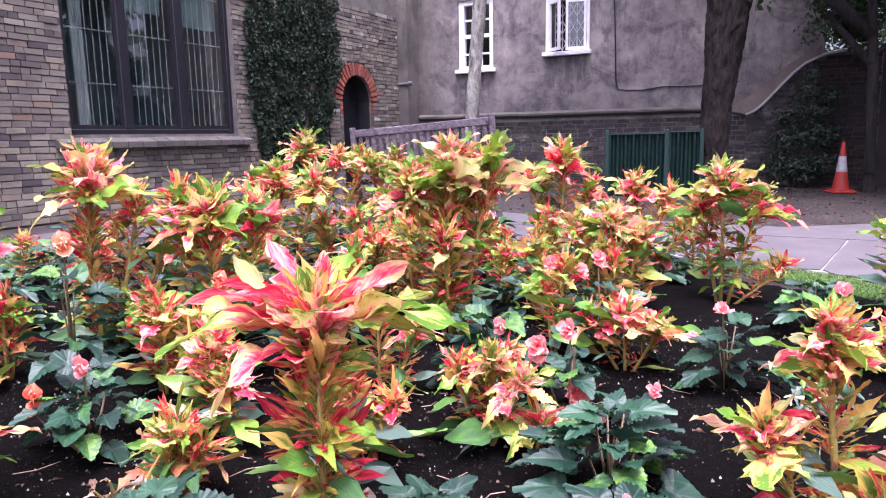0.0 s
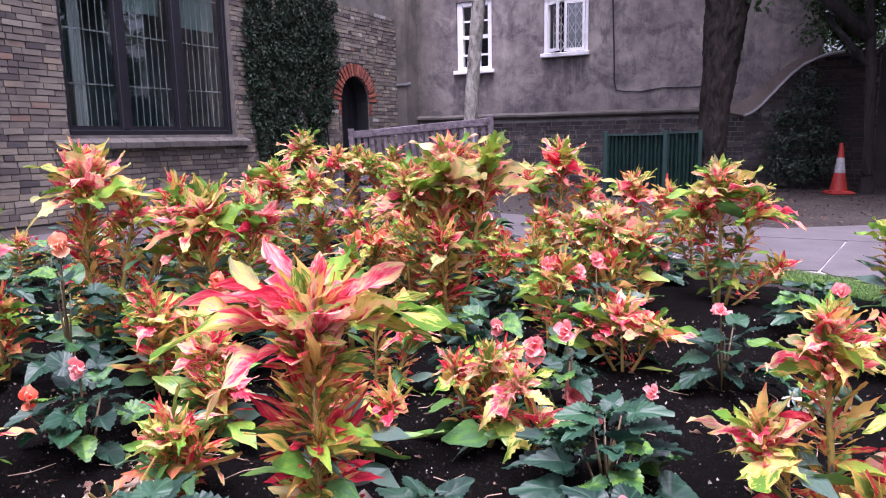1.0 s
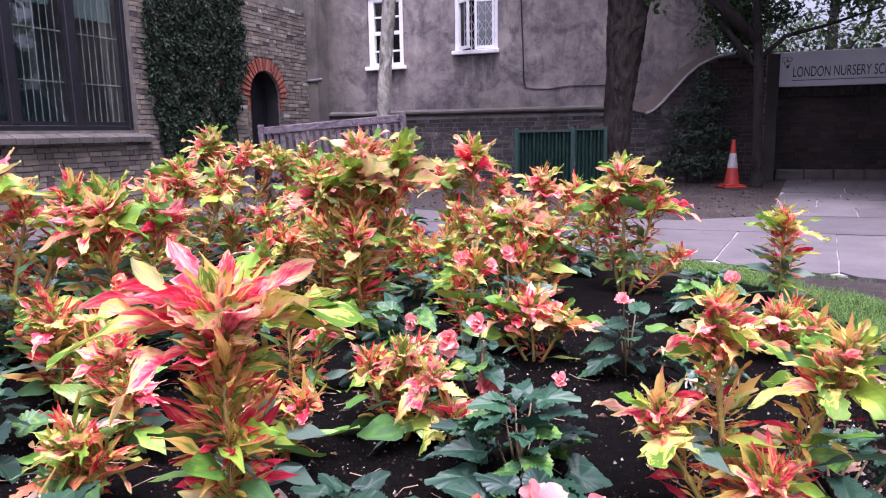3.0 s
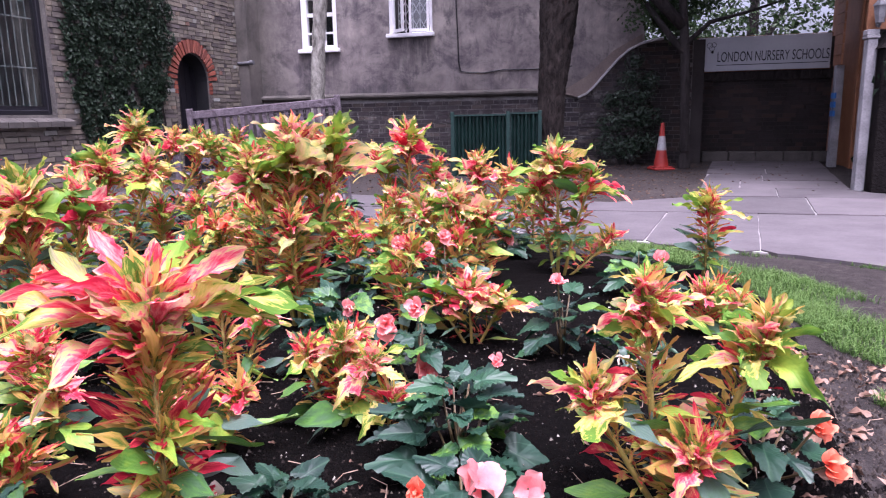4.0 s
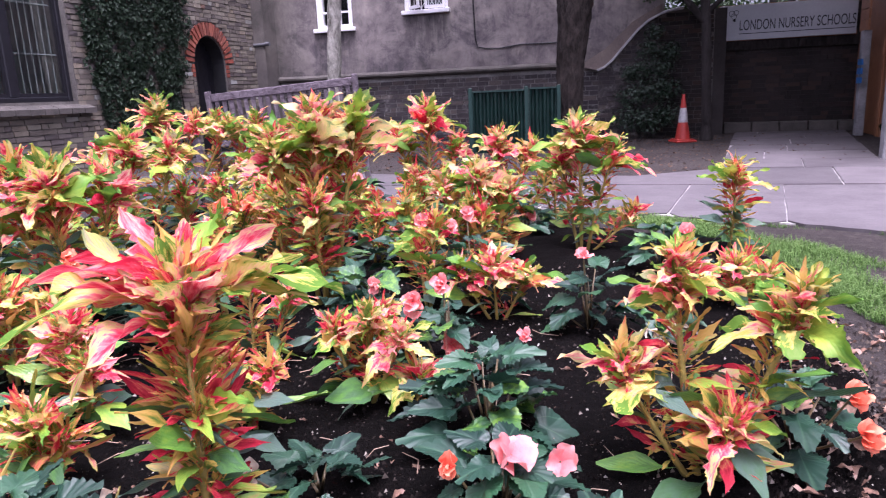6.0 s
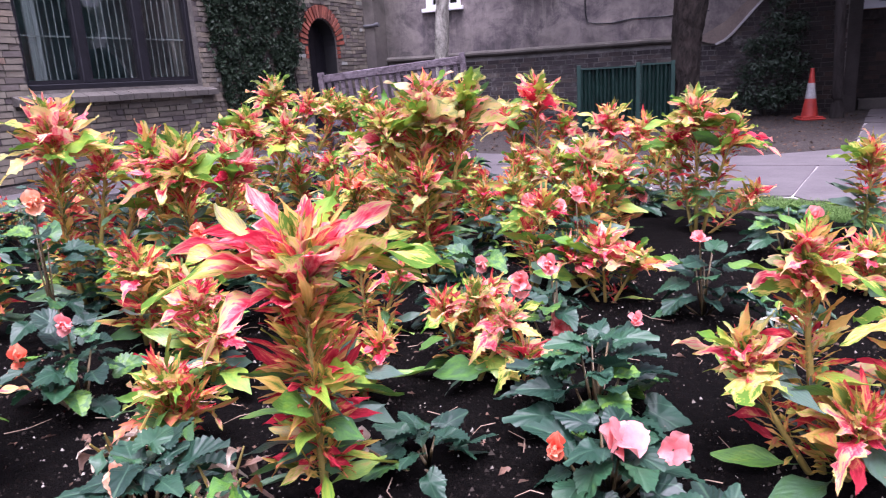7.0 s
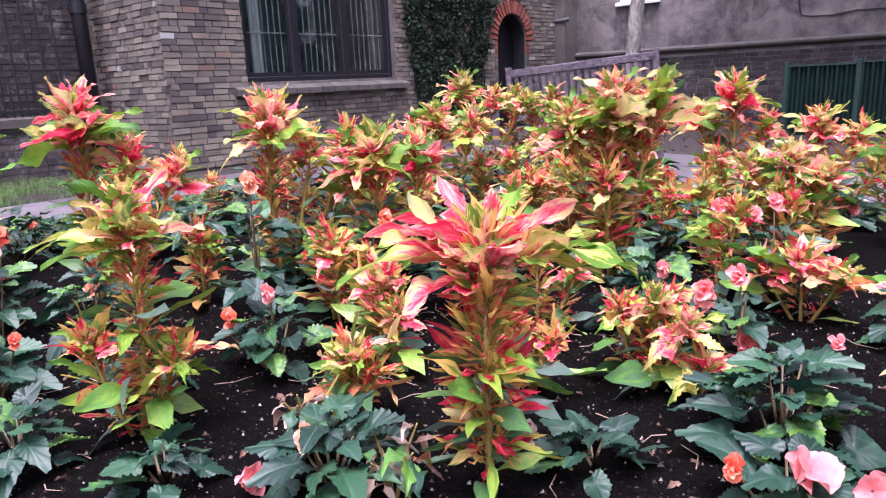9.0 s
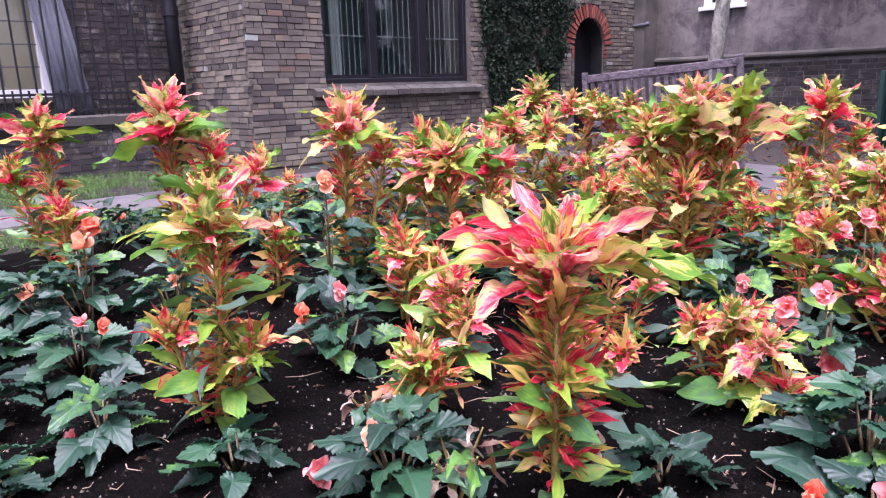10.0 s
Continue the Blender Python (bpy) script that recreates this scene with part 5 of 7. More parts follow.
def big_window():
    y0, y1, z0, z1 = WIN
    w = thing("window_1", "large dark-framed window of three lights with a white grille", "window", (WX - 0.12, 0, 0), kind="structure")
    f = 0.07
    part("window_frame", box(box(box(box(bmesh.new(), -0.06, 0.03, y0, y0 + f, z0, z1, 0.008), -0.06, 0.03, y1 - f, y1, z0, z1, 0.008), -0.06, 0.03, y0 + f, y1 - f, z0, z0 + f, 0.008), -0.06, 0.03, y0 + f, y1 - f, z1 - f, z1, 0.008), M_BLACK, w)
    edges = [y0 + f, 6.28, 6.40, 7.22, 7.35, y1 - f]
    for a, b in ((6.28, 6.40), (7.22, 7.35)):
        part("mullion", boxed(-0.06, 0.028, a, b, z0 + f, z1 - f, bevel=0.01), M_BLACK, w)
    for a, b in ((edges[0], edges[1]), (edges[2], edges[3]), (edges[4], edges[5])):
        pane = part("pane", sheet((-0.006, a, z0 + f), (-0.006, b, z0 + f), (-0.006, b, z1 - f), (-0.006, a, z1 - f)), M_GLASS, w)
        pane.visible_shadow = False
        part("casement", box(box(box(bmesh.new(), -0.05, 0.015, a + 0.001, a + 0.03, z0 + f, z1 - f), -0.05, 0.015, b - 0.03, b - 0.001, z0 + f, z1 - f), -0.05, 0.015, a + 0.03, b - 0.03, z0 + f, z0 + f + 0.05), M_BLACK, w)
        n = 7
        for k in range(n):
            y = a + 0.06 + (b - a - 0.12) * (k + 0.3) / (n - 0.4)
            part("grille_bar", boxed(-0.085, -0.075, y - 0.0045, y + 0.0045, z0 + 0.08, z1 - 0.08), M_GRILLE, w)
        for z in (1.71, 2.38, 3.05):
            part("grille_rail", boxed(-0.069, -0.055, a + 0.03, b - 0.03, z - 0.008, z + 0.008), M_GRILLE, w)
    return w


big_window()
sill = thing("window_sill", "sloping tile and brick sill below the large window", "window sill", (WX, 0, 0), kind="structure")
for k in range(14):
    y = 5.2 + k * (3.24 / 14)
    bm = boxed(-0.10, 0.13, y + 0.006, y + 3.24 / 14 - 0.006, 0.89, 0.965)
    for v in bm.verts:
        if v.co.x < 0 and v.co.z > 0.9:
            v.co.z += 0.09
        v.co.z += 0.006 * noise.noise(Vector((k * 3.1, v.co.x, 0)))
    part("sill_tile", bm, M_STONE, sill)
room = thing("room", "dim room seen through the large window", "room", kind="structure")
part("room_shell", box(box(box(box(box(bmesh.new(), -9.6, -9.5, 4.6, 9.2, 0.0, 4.2), -9.5, -8.36, 4.66, 4.72, 0.0, 4.2), -9.5, -8.36, 9.1, 9.16, 0.0, 4.2), -9.5, -8.36, 4.72, 9.1, 0.0, 0.05), -9.5, -8.36, 4.72, 9.1, 4.1, 4.2), M_ROOM, room)
part("blind", boxed(-8.33, -8.31, 6.46, 7.17, 2.72, 3.7), M_BLIND, room, "pale green roller blind")
part("blind", boxed(-8.33, -8.31, 7.41, 8.18, 2.62, 3.7), M_BLIND, room)


def curtain(y0, y1, z0, z1, x):
    bm = bmesh.new()
    n = 40
    lo, hi = [], []
    for k in range(n + 1):
        y = y0 + (y1 - y0) * k / n
        dx = 0.03 * math.sin(k * 1.3) + 0.01 * math.sin(k * 3.1)
        lo.append(bm.verts.new((x + dx * 1.3, y, z0)))
        hi.append(bm.verts.new((x + dx, y, z1)))
    for k in range(n):
        bm.faces.new((lo[k], lo[k + 1], hi[k + 1], hi[k]))
    return bm


tagged(part("curtain", curtain(5.86, 6.02, 1.05, 3.7, -8.45), M_CURTAIN, None, smooth=True), "pale gathered curtain behind the window grille", "curtain")

rng = random.Random(5)
spots = []
while len(spots) < 9500:
    y, z = rng.uniform(8.35, 10.9), rng.uniform(0.5, 3.6)
    left = 8.42 + 0.28 * max(0, 1.6 - z) + 0.12 * noise.noise(Vector((z * 3, 0, 0)))
    right = 10.85 - 0.35 * max(0, 2.2 - z) + 0.15 * noise.noise(Vector((z * 3, 7, 0)))
    if left < y < right and noise.noise(Vector((y * 3, z * 3, 9))) > -0.42:
        bulge = 0.07 + 0.09 * (noise.noise(Vector((y * 4, z * 4, 1))) + 0.6)
        spots.append((Vector((WX + bulge * rng.uniform(0.4, 1.1), y, z)), (Vector((1, 0, 0.1)) + unit(rng) * 0.6).normalized(), rng.uniform(0.05, 0.10)))
ivy = thing("ivy", "dark ivy climbing the brick wall in a thick sheet", "climbing plant", (WX, 9.6, 0))
ob = leaf_cloud("ivy_leaves", spots, M_CREEPER, rng, ivy)
ob.location = (-WX, -9.6, 0)
tagged(ob, kind="stuff")
for k in range(5):
    y = -0.9 + 0.45 * k
    pts = [(0.03, y + 0.08 * math.sin(j * 1.7 + k), 0.0 + j * 0.45) for j in range(8)]
    part("stem", tube(bmesh.new(), pts, [0.025 - 0.0025 * j for j in range(8)], 6), M_BARK_DARK, ivy)

overflow = thing("overflow_pipe", "short grey waste pipe poking from the corner", "pipe", (-7.98, 13.1, 2.08))
part("pipe", tube(bmesh.new(), [(-0.02, 0, 0), (0.16, 0, 0.0), (0.34, -0.02, 0.01)], [0.035, 0.035, 0.035], 10), M_LEAD, overflow)
part("collar", tube(bmesh.new(), [(0.28, -0.02, 0.01), (0.36, -0.02, 0.01)], [0.046, 0.046], 10), M_LEAD, overflow)

# ---- rendered house ----
brick_run(base_north, "x", W2Y + 0.03, -1, -7.7, -1.0, 0.0, LEDGE - 0.07, (M_SOOT, M_SOOT_J), lambda a, z: True, lambda x, z: x > -4.3 and z > 0.55, 5, 0.088, 0.26, 0.018)


def cope_z(x):
    for (xa, za), (xb, zb) in zip(COPE, COPE[1:]):
        if xa <= x <= xb:
            return za + (zb - za) * (x - xa) / (xb - xa)
    return 0


brick_run(garden_wall, "x", 13.565, -1, -1.06, 0.0, 0.0, 2.25, (M_SOOT, M_SOOT_J), lambda x, z: z < cope_z(x) - 0.03, lambda x, z: z > 0.9, 6)
# east end of the same wall: darker brick carries the shade there
brick_run(garden_wall, "x", 13.565, -1, 0.0, 0.95, 0.0, 2.25, (M_SHADEB, M_SHADEB_J), lambda x, z: z < cope_z(x) - 0.03, None, 8)
brick_run(wall_passage, "x", 14.05, -1, 1.15, 3.6, 0.2, 1.5, (M_SHADEB, M_SHADEB_J), lambda x, z: True, lambda x, z: True, 7)
raking = bmesh.new()
pts = [(-1.75, 1.42), (-1.3, 1.40), (-0.92, 1.62), (-0.45, 2.06), (0.06, 2.34), (0.06, 2.16), (-0.16, 2.06), (-0.34, 1.91), (-0.64, 1.57), (-0.92, 1.29), (-1.1, 1.25), (-1.3, 1.30), (-1.75, 1.36)]
lo = [raking.verts.new((x, 13.5, z)) for x, z in pts]
hi = [raking.verts.new((x, 13.598, z)) for x, z in pts]
raking.faces.new(lo)
for k in range(len(pts)):
    raking.faces.new((lo[k], hi[k], hi[(k + 1) % len(pts)], lo[(k + 1) % len(pts)]))
M_PATCH = mottled("patch_render", (0.10, 0.08, 0.072), (0.22, 0.175, 0.15), 2.5, 30, 0.9, 0.3)
tagged(part("render_patch_trim", raking, M_PATCH), "lighter patched render stepping down to the garden wall", "wall", kind="structure")


def sash():
    x0, x1, z0, z1 = S1
    w = thing("window_2", "white sash window with small panes", "window", (0, W2Y + 0.1, 0), kind="structure")
    part("window_frame", box(box(box(bmesh.new(), x0, x0 + 0.13, -0.07, 0.05, z0 + 0.05, z1, 0.01), x1 - 0.1, x1, -0.07, 0.05, z0 + 0.05, z1, 0.01), x0 + 0.13, x1 - 0.1, -0.07, 0.05, z1 - 0.1, z1, 0.01), M_WHITE, w)
    part("window_sill", boxed(x0 - 0.06, x1 + 0.06, -0.17, 0.05, z0 - 0.03, z0 + 0.05, bevel=0.01), M_WHITE, w)
    a, b = x0 + 0.13, x1 - 0.1
    for z in (z0 + 0.07, z0 + 0.36, z0 + 0.72, z0 + 1.05):
        h = 0.05 if z in (z0 + 0.07, z0 + 0.72) else 0.025
        part("glazing_bar", boxed(a, b, -0.03, 0.0, z - h / 2, z + h), M_WHITE, w)
    for k in (1, 2):
        x = a + (b - a) * k / 3
        part("glazing_bar", boxed(x - 0.012, x + 0.012, -0.028, -0.002, z0 + 0.1, z1 - 0.1), M_WHITE, w)
    p = part("pane", sheet((a, 0.0, z0 + 0.05), (b, 0.0, z0 + 0.05), (b, 0.0, z1 - 0.1), (a, 0.0, z1 - 0.1)), M_GLASS, w)
    p.visible_shadow = False
    # near-black sheet in place of the unlit room
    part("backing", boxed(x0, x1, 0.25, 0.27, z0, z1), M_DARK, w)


def lattice(bm, x0, x1, z0, z1, y):
    """A folding gate's lattice: uprights with crossed links."""
    n = 5
    for k in range(n):
        x = x0 + (x1 - x0) * (k + 0.5) / n
        box(bm, x - 0.008, x + 0.008, y - 0.008, y + 0.008, z0, z1)
    for band in range(3):
        za = z0 + (z1 - z0) * (band + 0.1) / 3
        zb = z0 + (z1 - z0) * (band + 0.9) / 3
        for k in range(n - 1):
            xa, xb = x0 + (x1 - x0) * (k + 0.5) / n, x0 + (x1 - x0) * (k + 1.5) / n
            tube(bm, [(xa, y - 0.012, za), (xb, y - 0.012, zb)], [0.008, 0.008], 4)
            tube(bm, [(xb, y - 0.02, za), (xa, y - 0.02, zb)], [0.008, 0.008], 4)
    return bm


def casement():
    x0, x1, z0, z1 = S2
    w = thing("window_3", "white casement window standing open before a folding grille", "window", (0, W2Y + 0.1, 0), kind="structure")
    part("window_frame", box(box(box(bmesh.new(), x0, x0 + 0.07, -0.08, 0.05, z0 + 0.05, z1, 0.01), x1 - 0.07, x1, -0.08, 0.05, z0 + 0.05, z1, 0.01), x0 + 0.07, x1 - 0.07, -0.08, 0.05, z1 - 0.07, z1, 0.01), M_WHITE, w)
    part("window_sill", boxed(x0 - 0.04, x1 + 0.04, -0.19, 0.05, z0 - 0.03, z0 + 0.05, bevel=0.01), M_WHITE, w)
    grille = part("grille", lattice(bmesh.new(), x0 + 0.08, x1 - 0.08, z0 + 0.06, z1 - 0.08, 0.08), M_WHITE, w, "white folding lattice grille")
    tagged(grille, kind="stuff")
    # the room's darkness is this sheet's own colour
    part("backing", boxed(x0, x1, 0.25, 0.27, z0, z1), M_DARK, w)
    for x, wd, turn in ((x0 + 0.08, 0.40, -42), (x1 - 0.08, -0.40, 12)):
        bm = bmesh.new()
        h0, h1 = z0 + 0.07, z1 - 0.08
        lo_x, hi_x = min(0, wd), max(0, wd)
        box(bm, lo_x, lo_x + 0.05, -0.025, 0.02, h0, h1)
        box(bm, hi_x - 0.05, hi_x, -0.025, 0.02, h0, h1)
        box(bm, lo_x + 0.05, hi_x - 0.05, -0.025, 0.02, h0, h0 + 0.06)
        box(bm, lo_x + 0.05, hi_x - 0.05, -0.025, 0.02, h1 - 0.05, h1)
        leafw = part("open_casement", bm, M_WHITE, w)
        leafw.matrix_basis = pose(x, -0.05, 0, 0, 0, turn)
        p = part("pane", sheet((lo_x + 0.05, 0, h0 + 0.06), (hi_x - 0.05, 0, h0 + 0.06), (hi_x - 0.05, 0, h1 - 0.05), (lo_x + 0.05, 0, h1 - 0.05)), M_GLASS, leafw)
        p.visible_shadow = False


sash()
casement()
cable = bmesh.new()
pts = [(-3.46, 13.585, 5.0), (-3.455, 13.585, 3.4), (-3.42, 13.585, 2.6), (-3.40, 13.585, 1.95), (-3.36, 13.585, 1.80), (-3.2, 13.585, 1.765), (-2.9, 13.585, 1.75), (-2.5, 13.585, 1.80), (-1.9, 13.585, 1.79), (-1.2, 13.585, 1.82)]
tagged(part("wall_cable", tube(cable, pts, [0.012] * len(pts), 6), M_BLACK), "black cable clipped along the rendered wall", "cable")


# ---- bench ----
def bench():
    # the ground under it slopes a little
    b = thing("garden_bench", "weathered teak garden bench with a slatted back", "bench")
    b.matrix_basis = pose(-3.76, 6.75, 0.03, 0, -4.2, 14)
    w, top = 0.80, 1.07
    for sx in (-1, 1):
        part("back_post", boxed(sx * w - 0.03, sx * w + 0.03, -0.03, 0.035, -0.06, top + 0.03, bevel=0.006), M_BENCH, b)
        part("front_leg", boxed(sx * w - 0.03, sx * w + 0.03, -0.55, -0.49, -0.06, 0.66, bevel=0.006), M_BENCH, b)
        part("armrest", boxed(sx * w - 0.04, sx * w + 0.04, -0.58, -0.031, 0.66, 0.695, bevel=0.008), M_BENCH, b)
        part("side_rail", boxed(sx * w - 0.02, sx * w + 0.02, -0.489, -0.031, 0.34, 0.42, bevel=0.004), M_BENCH, b)
    part("top_rail", boxed(-w + 0.031, w - 0.031, -0.02, 0.025, top - 0.085, top, bevel=0.008), M_BENCH, b)
    part("lower_rail", boxed(-w + 0.031, w - 0.031, -0.02, 0.02, 0.5, 0.56, bevel=0.006), M_BENCH, b)
    for k in range(19):
        x = -w + 0.085 + k * (2 * w - 0.17) / 18
        part("back_slat", boxed(x - 0.021, x + 0.021, -0.010, 0.012, 0.56, top - 0.085), M_BENCH, b)
    for k in range(6):
        y = -0.53 + k * 0.085
        part("seat_slat", boxed(-w + 0.031, w - 0.031, y, y + 0.065, 0.42, 0.445, bevel=0.004), M_BENCH, b)


bench()


# ---- green fence ----
def fence():
    f = thing("metal_fence", "dark green corrugated metal fence panels on posts", "fence", (-2.76, 10.58, 0), rz=14)
    for x0, x1, z in ((0.03, 0.83, 0.93), (0.90, 1.33, 0.95)):
        bm = bmesh.new()
        n = int((x1 - x0) / 0.028)
        lo, hi = [], []
        for k in range(n + 1):
            x = x0 + (x1 - x0) * k / n
            y = 0.022 * (1 if (k // 2) % 2 else -1)
            lo.append(bm.verts.new((x, y, 0.0)))
            hi.append(bm.verts.new((x, y, z)))
        for k in range(n):
            bm.faces.new((lo[k], lo[k + 1], hi[k + 1], hi[k]))
        bmesh.ops.solidify(bm, geom=bm.faces[:], thickness=0.006)
        part("panel", bm, M_GREENM, f)
        part("top_rail", boxed(x0, x1, -0.035, 0.035, z, z + 0.025), M_GREENM, f)
    for x in (0.0, 0.865, 1.36):
        part("post", boxed(x - 0.03, x + 0.03, -0.03, 0.03, 0, 1.0, bevel=0.004), M_GREENM, f)


fence()


# ---- trees ----
def gnarl(bm, pts, radii, sides, seed):
    """A trunk along points, with furrowed bark."""
    fine, rr = [], []
    for k in range(len(pts) - 1):
        n = max(2, int((Vector(pts[k + 1]) - Vector(pts[k])).length / 0.06))
        for j in range(n):
            fine.append(Vector(pts[k]).lerp(Vector(pts[k + 1]), j / n))
            rr.append(radii[k] + (radii[k + 1] - radii[k]) * j / n)
    fine.append(Vector(pts[-1]))
    rr.append(radii[-1])
    tube(bm, fine, rr, sides * 3)
    rings = [(p, r) for p, r in zip(fine, rr) for _ in range(sides * 3)]
    bm.verts.ensure_lookup_table()
    for v, (p, r) in zip(bm.verts, rings):
        out = Vector((v.co.x - p.x, v.co.y - p.y, 0))
        a = math.atan2(out.y, out.x)
        lump = noise.noise(Vector((v.co.x * 4, v.co.y * 4, v.co.z * 1.4 + seed)))
        ridge = abs(noise.noise(Vector((math.cos(a) * r * 26, math.sin(a) * r * 26, v.co.z * 4.5 + seed))))
        v.co += out.normalized() * (lump * 0.16 - ridge * 0.4) * r
    return bm


def tree(name, label, at, trunk, radii, limbs, centres, mat, per, size, seed, sides=14):
    t = thing(name, label, "tree", at)
    rng = random.Random(seed)
    part("trunk", gnarl(bmesh.new(), trunk, radii, sides, seed), mat, t, smooth=True)
    for pts, rr in limbs:
        part("limb", tube(bmesh.new(), pts, rr, 8), mat, t, smooth=True)
    crown = leaf_cloud("crown", clumps(rng, centres, per, 1.0, size), M_TREELEAF, rng, t)
    tagged(crown, "loose dark green foliage", kind="stuff")
    return t


def spread_crown(seed, cx, cy, cz, rx, ry, rz, n, rmin, rmax):
    rng = random.Random(seed)
    out = []
    for _ in range(n):
        d = unit(rng) * rng.uniform(0.5, 1.0)
        out.append(((cx + d.x * rx, cy + d.y * ry, cz + d.z * rz), rng.uniform(rmin, rmax)))
    return out


# the crown, above the view, is spread wide to shade the earth below
tree("plane_tree", "large tree with a thick dark furrowed trunk", (-1.31, 11.05, 0), [(0, 0, -0.1), (0, 0, 0.15), (0.02, 0, 0.5), (0.05, 0, 1.4), (0.12, 0.0, 2.4), (0.17, 0.02, 3.0), (0.2, 0, 4.2), (0.25, 0, 5.5)], [0.29, 0.225, 0.195, 0.235, 0.30, 0.34, 0.24, 0.16],
     [([(0.1, 0, 3.0), (0.5, -0.1, 3.9), (1.2, -0.3, 5.0)], [0.16, 0.11, 0.05]), ([(0.1, 0, 3.2), (-0.7, -0.4, 4.6), (-1.6, -0.6, 5.6)], [0.15, 0.1, 0.05]), ([(0.3, -0.1, 3.3), (0.5, -0.25, 3.0), (0.62, -0.3, 2.75)], [0.03, 0.02, 0.008])],
     spread_crown(4, 0.8, 0.3, 5.6, 3.8, 3.0, 1.0, 64, 0.6, 1.0) + [((0.5, -0.25, 2.85), 0.22), ((0.62, -0.2, 2.65), 0.16)], M_BARK, 330, 0.14, 4)
tree("slim_tree", "slim tree with pale grey mottled bark", (-5.12, 10.9, 0), [(-0.12, 0, -0.05), (-0.1, 0, 0.4), (-0.06, 0, 1.2), (0.0, 0, 2.0), (0.1, 0.02, 3.2), (0.18, 0.02, 4.4), (0.25, 0, 5.4)], [0.17, 0.14, 0.125, 0.12, 0.115, 0.09, 0.05],
     [([(0.12, 0, 3.6), (0.6, 0.1, 4.6), (1.0, 0.2, 5.4)], [0.06, 0.04, 0.02])], spread_crown(6, 0.3, 0, 6.2, 1.6, 1.5, 1.0, 12, 0.5, 0.8), M_BARK_PALE, 300, 0.11, 6)
tree("young_tree", "dark slender tree beside the sign board", (0.80, 12.3, 0), [(0, 0, -0.05), (0.0, 0, 0.3), (-0.03, 0, 1.0), (-0.06, 0, 1.8), (-0.12, 0, 2.5), (-0.2, 0, 3.6)], [0.11, 0.085, 0.075, 0.08, 0.07, 0.04],
     [([(-0.06, 0, 1.85), (-0.3, 0.05, 2.15), (-0.7, 0.1, 2.7)], [0.06, 0.055, 0.04]), ([(-0.08, 0, 2.0), (0.3, 0.05, 2.35), (0.9, 0.2, 2.5), (1.7, 0.3, 2.75)], [0.045, 0.035, 0.025, 0.012]), ([(-0.12, 0, 2.3), (-0.5, -0.1, 2.7), (-1.0, -0.2, 3.2)], [0.09, 0.1, 0.1])],
     spread_crown(8, 1.9, 0.3, 3.5, 2.2, 1.6, 0.6, 34, 0.35, 0.6) + [((-0.75, 0.3, 2.5), 0.4), ((-0.4, 0.4, 2.6), 0.4), ((-0.2, 0.5, 2.3), 0.3)] + spread_crown(9, -0.3, 0.7, 2.9, 0.9, 0.5, 0.5, 20, 0.3, 0.5), M_BARK_DARK, 1000, 0.085, 8)

# crown 17 lies out of view, added to shade the passage
tree("evergreen_tree", "dense dark evergreen tree overhanging the hedge, its high crown added to shade the passage", (5.2, 10.2, 0), [(0, 0, 0), (0.05, 0, 2), (0.1, 0, 4.5)], [0.24, 0.2, 0.1], [([(0, 0, 2), (-0.9, -0.5, 3.4)], [0.1, 0.05])],
     spread_crown(15, -0.6, -0.6, 4.2, 2.6, 2.4, 1.3, 60, 0.5, 0.9) + spread_crown(16, -1.7, -1.3, 2.6, 0.6, 0.4, 0.5, 14, 0.3, 0.5) + spread_crown(17, -3.0, 1.6, 5.2, 3.0, 2.6, 0.7, 80, 0.6, 0.9), M_BARK_DARK, 300, 0.14, 15)

# trees beyond the passage, and across the garden, which the big window mirrors
tree("garden_tree", "leafy tree beyond the passage wall", (2.6, 19.0, 0), [(0, 0, 0), (0.05, 0, 2), (0.1, 0, 4.5)], [0.2, 0.16, 0.08], [([(0, 0, 2), (0.8, 0, 3.4)], [0.1, 0.05])], spread_crown(12, -0.4, 0, 3.7, 4.0, 1.6, 1.7, 90, 0.45, 0.85), M_BARK_DARK, 170, 0.14, 12)
for k, (x, y, s) in enumerate(((13.0, 16.5, 1.0), (15.0, 21.0, 1.2), (17.0, 26.0, 1.1), (16.0, 10.0, 1.2))):
    tree("garden_tree", "broad leafy tree across the garden", (x, y, 0), [(0, 0, 0), (0.1, 0, 2.5 * s), (0.0, 0.1, 5 * s)], [0.3, 0.24, 0.12], [([(0, 0, 2.5), (0.9, 0.6, 4.4), (1.5, 1.0, 5.6)], [0.15, 0.1, 0.04]), ([(0, 0, 2.7), (-0.9, -0.7, 4.6)], [0.14, 0.05])],
         spread_crown(20 + k, 0, 0, 5.6 * s, 2.6, 2.6, 2.2, 26, 0.6, 1.1), M_BARK_DARK, 90, 0.2, 20 + k)


# ---- shrub, cone, sign ----
def bushy(name, label, at, centres, mat, per, size, seed, stems):
    b = thing(name, label, "shrub", at)
    rng = random.Random(seed)
    tagged(leaf_cloud("foliage", clumps(rng, centres, per, 1.0, size, 0.3), mat, rng, b), kind="stuff")
    for k in range(stems):
        a = rng.uniform(0, 6.3)
        x, y = centres[k % len(centres)][0][:2]
        part("stem", tube(bmesh.new(), [(x * 0.3, y * 0.3, -0.02), (x * 0.7 + 0.03 * math.cos(a), y * 0.7, 0.4), (x, y, centres[k % len(centres)][0][2])], [0.02, 0.016, 0.008], 6), M_BARK_DARK, b)
    return b


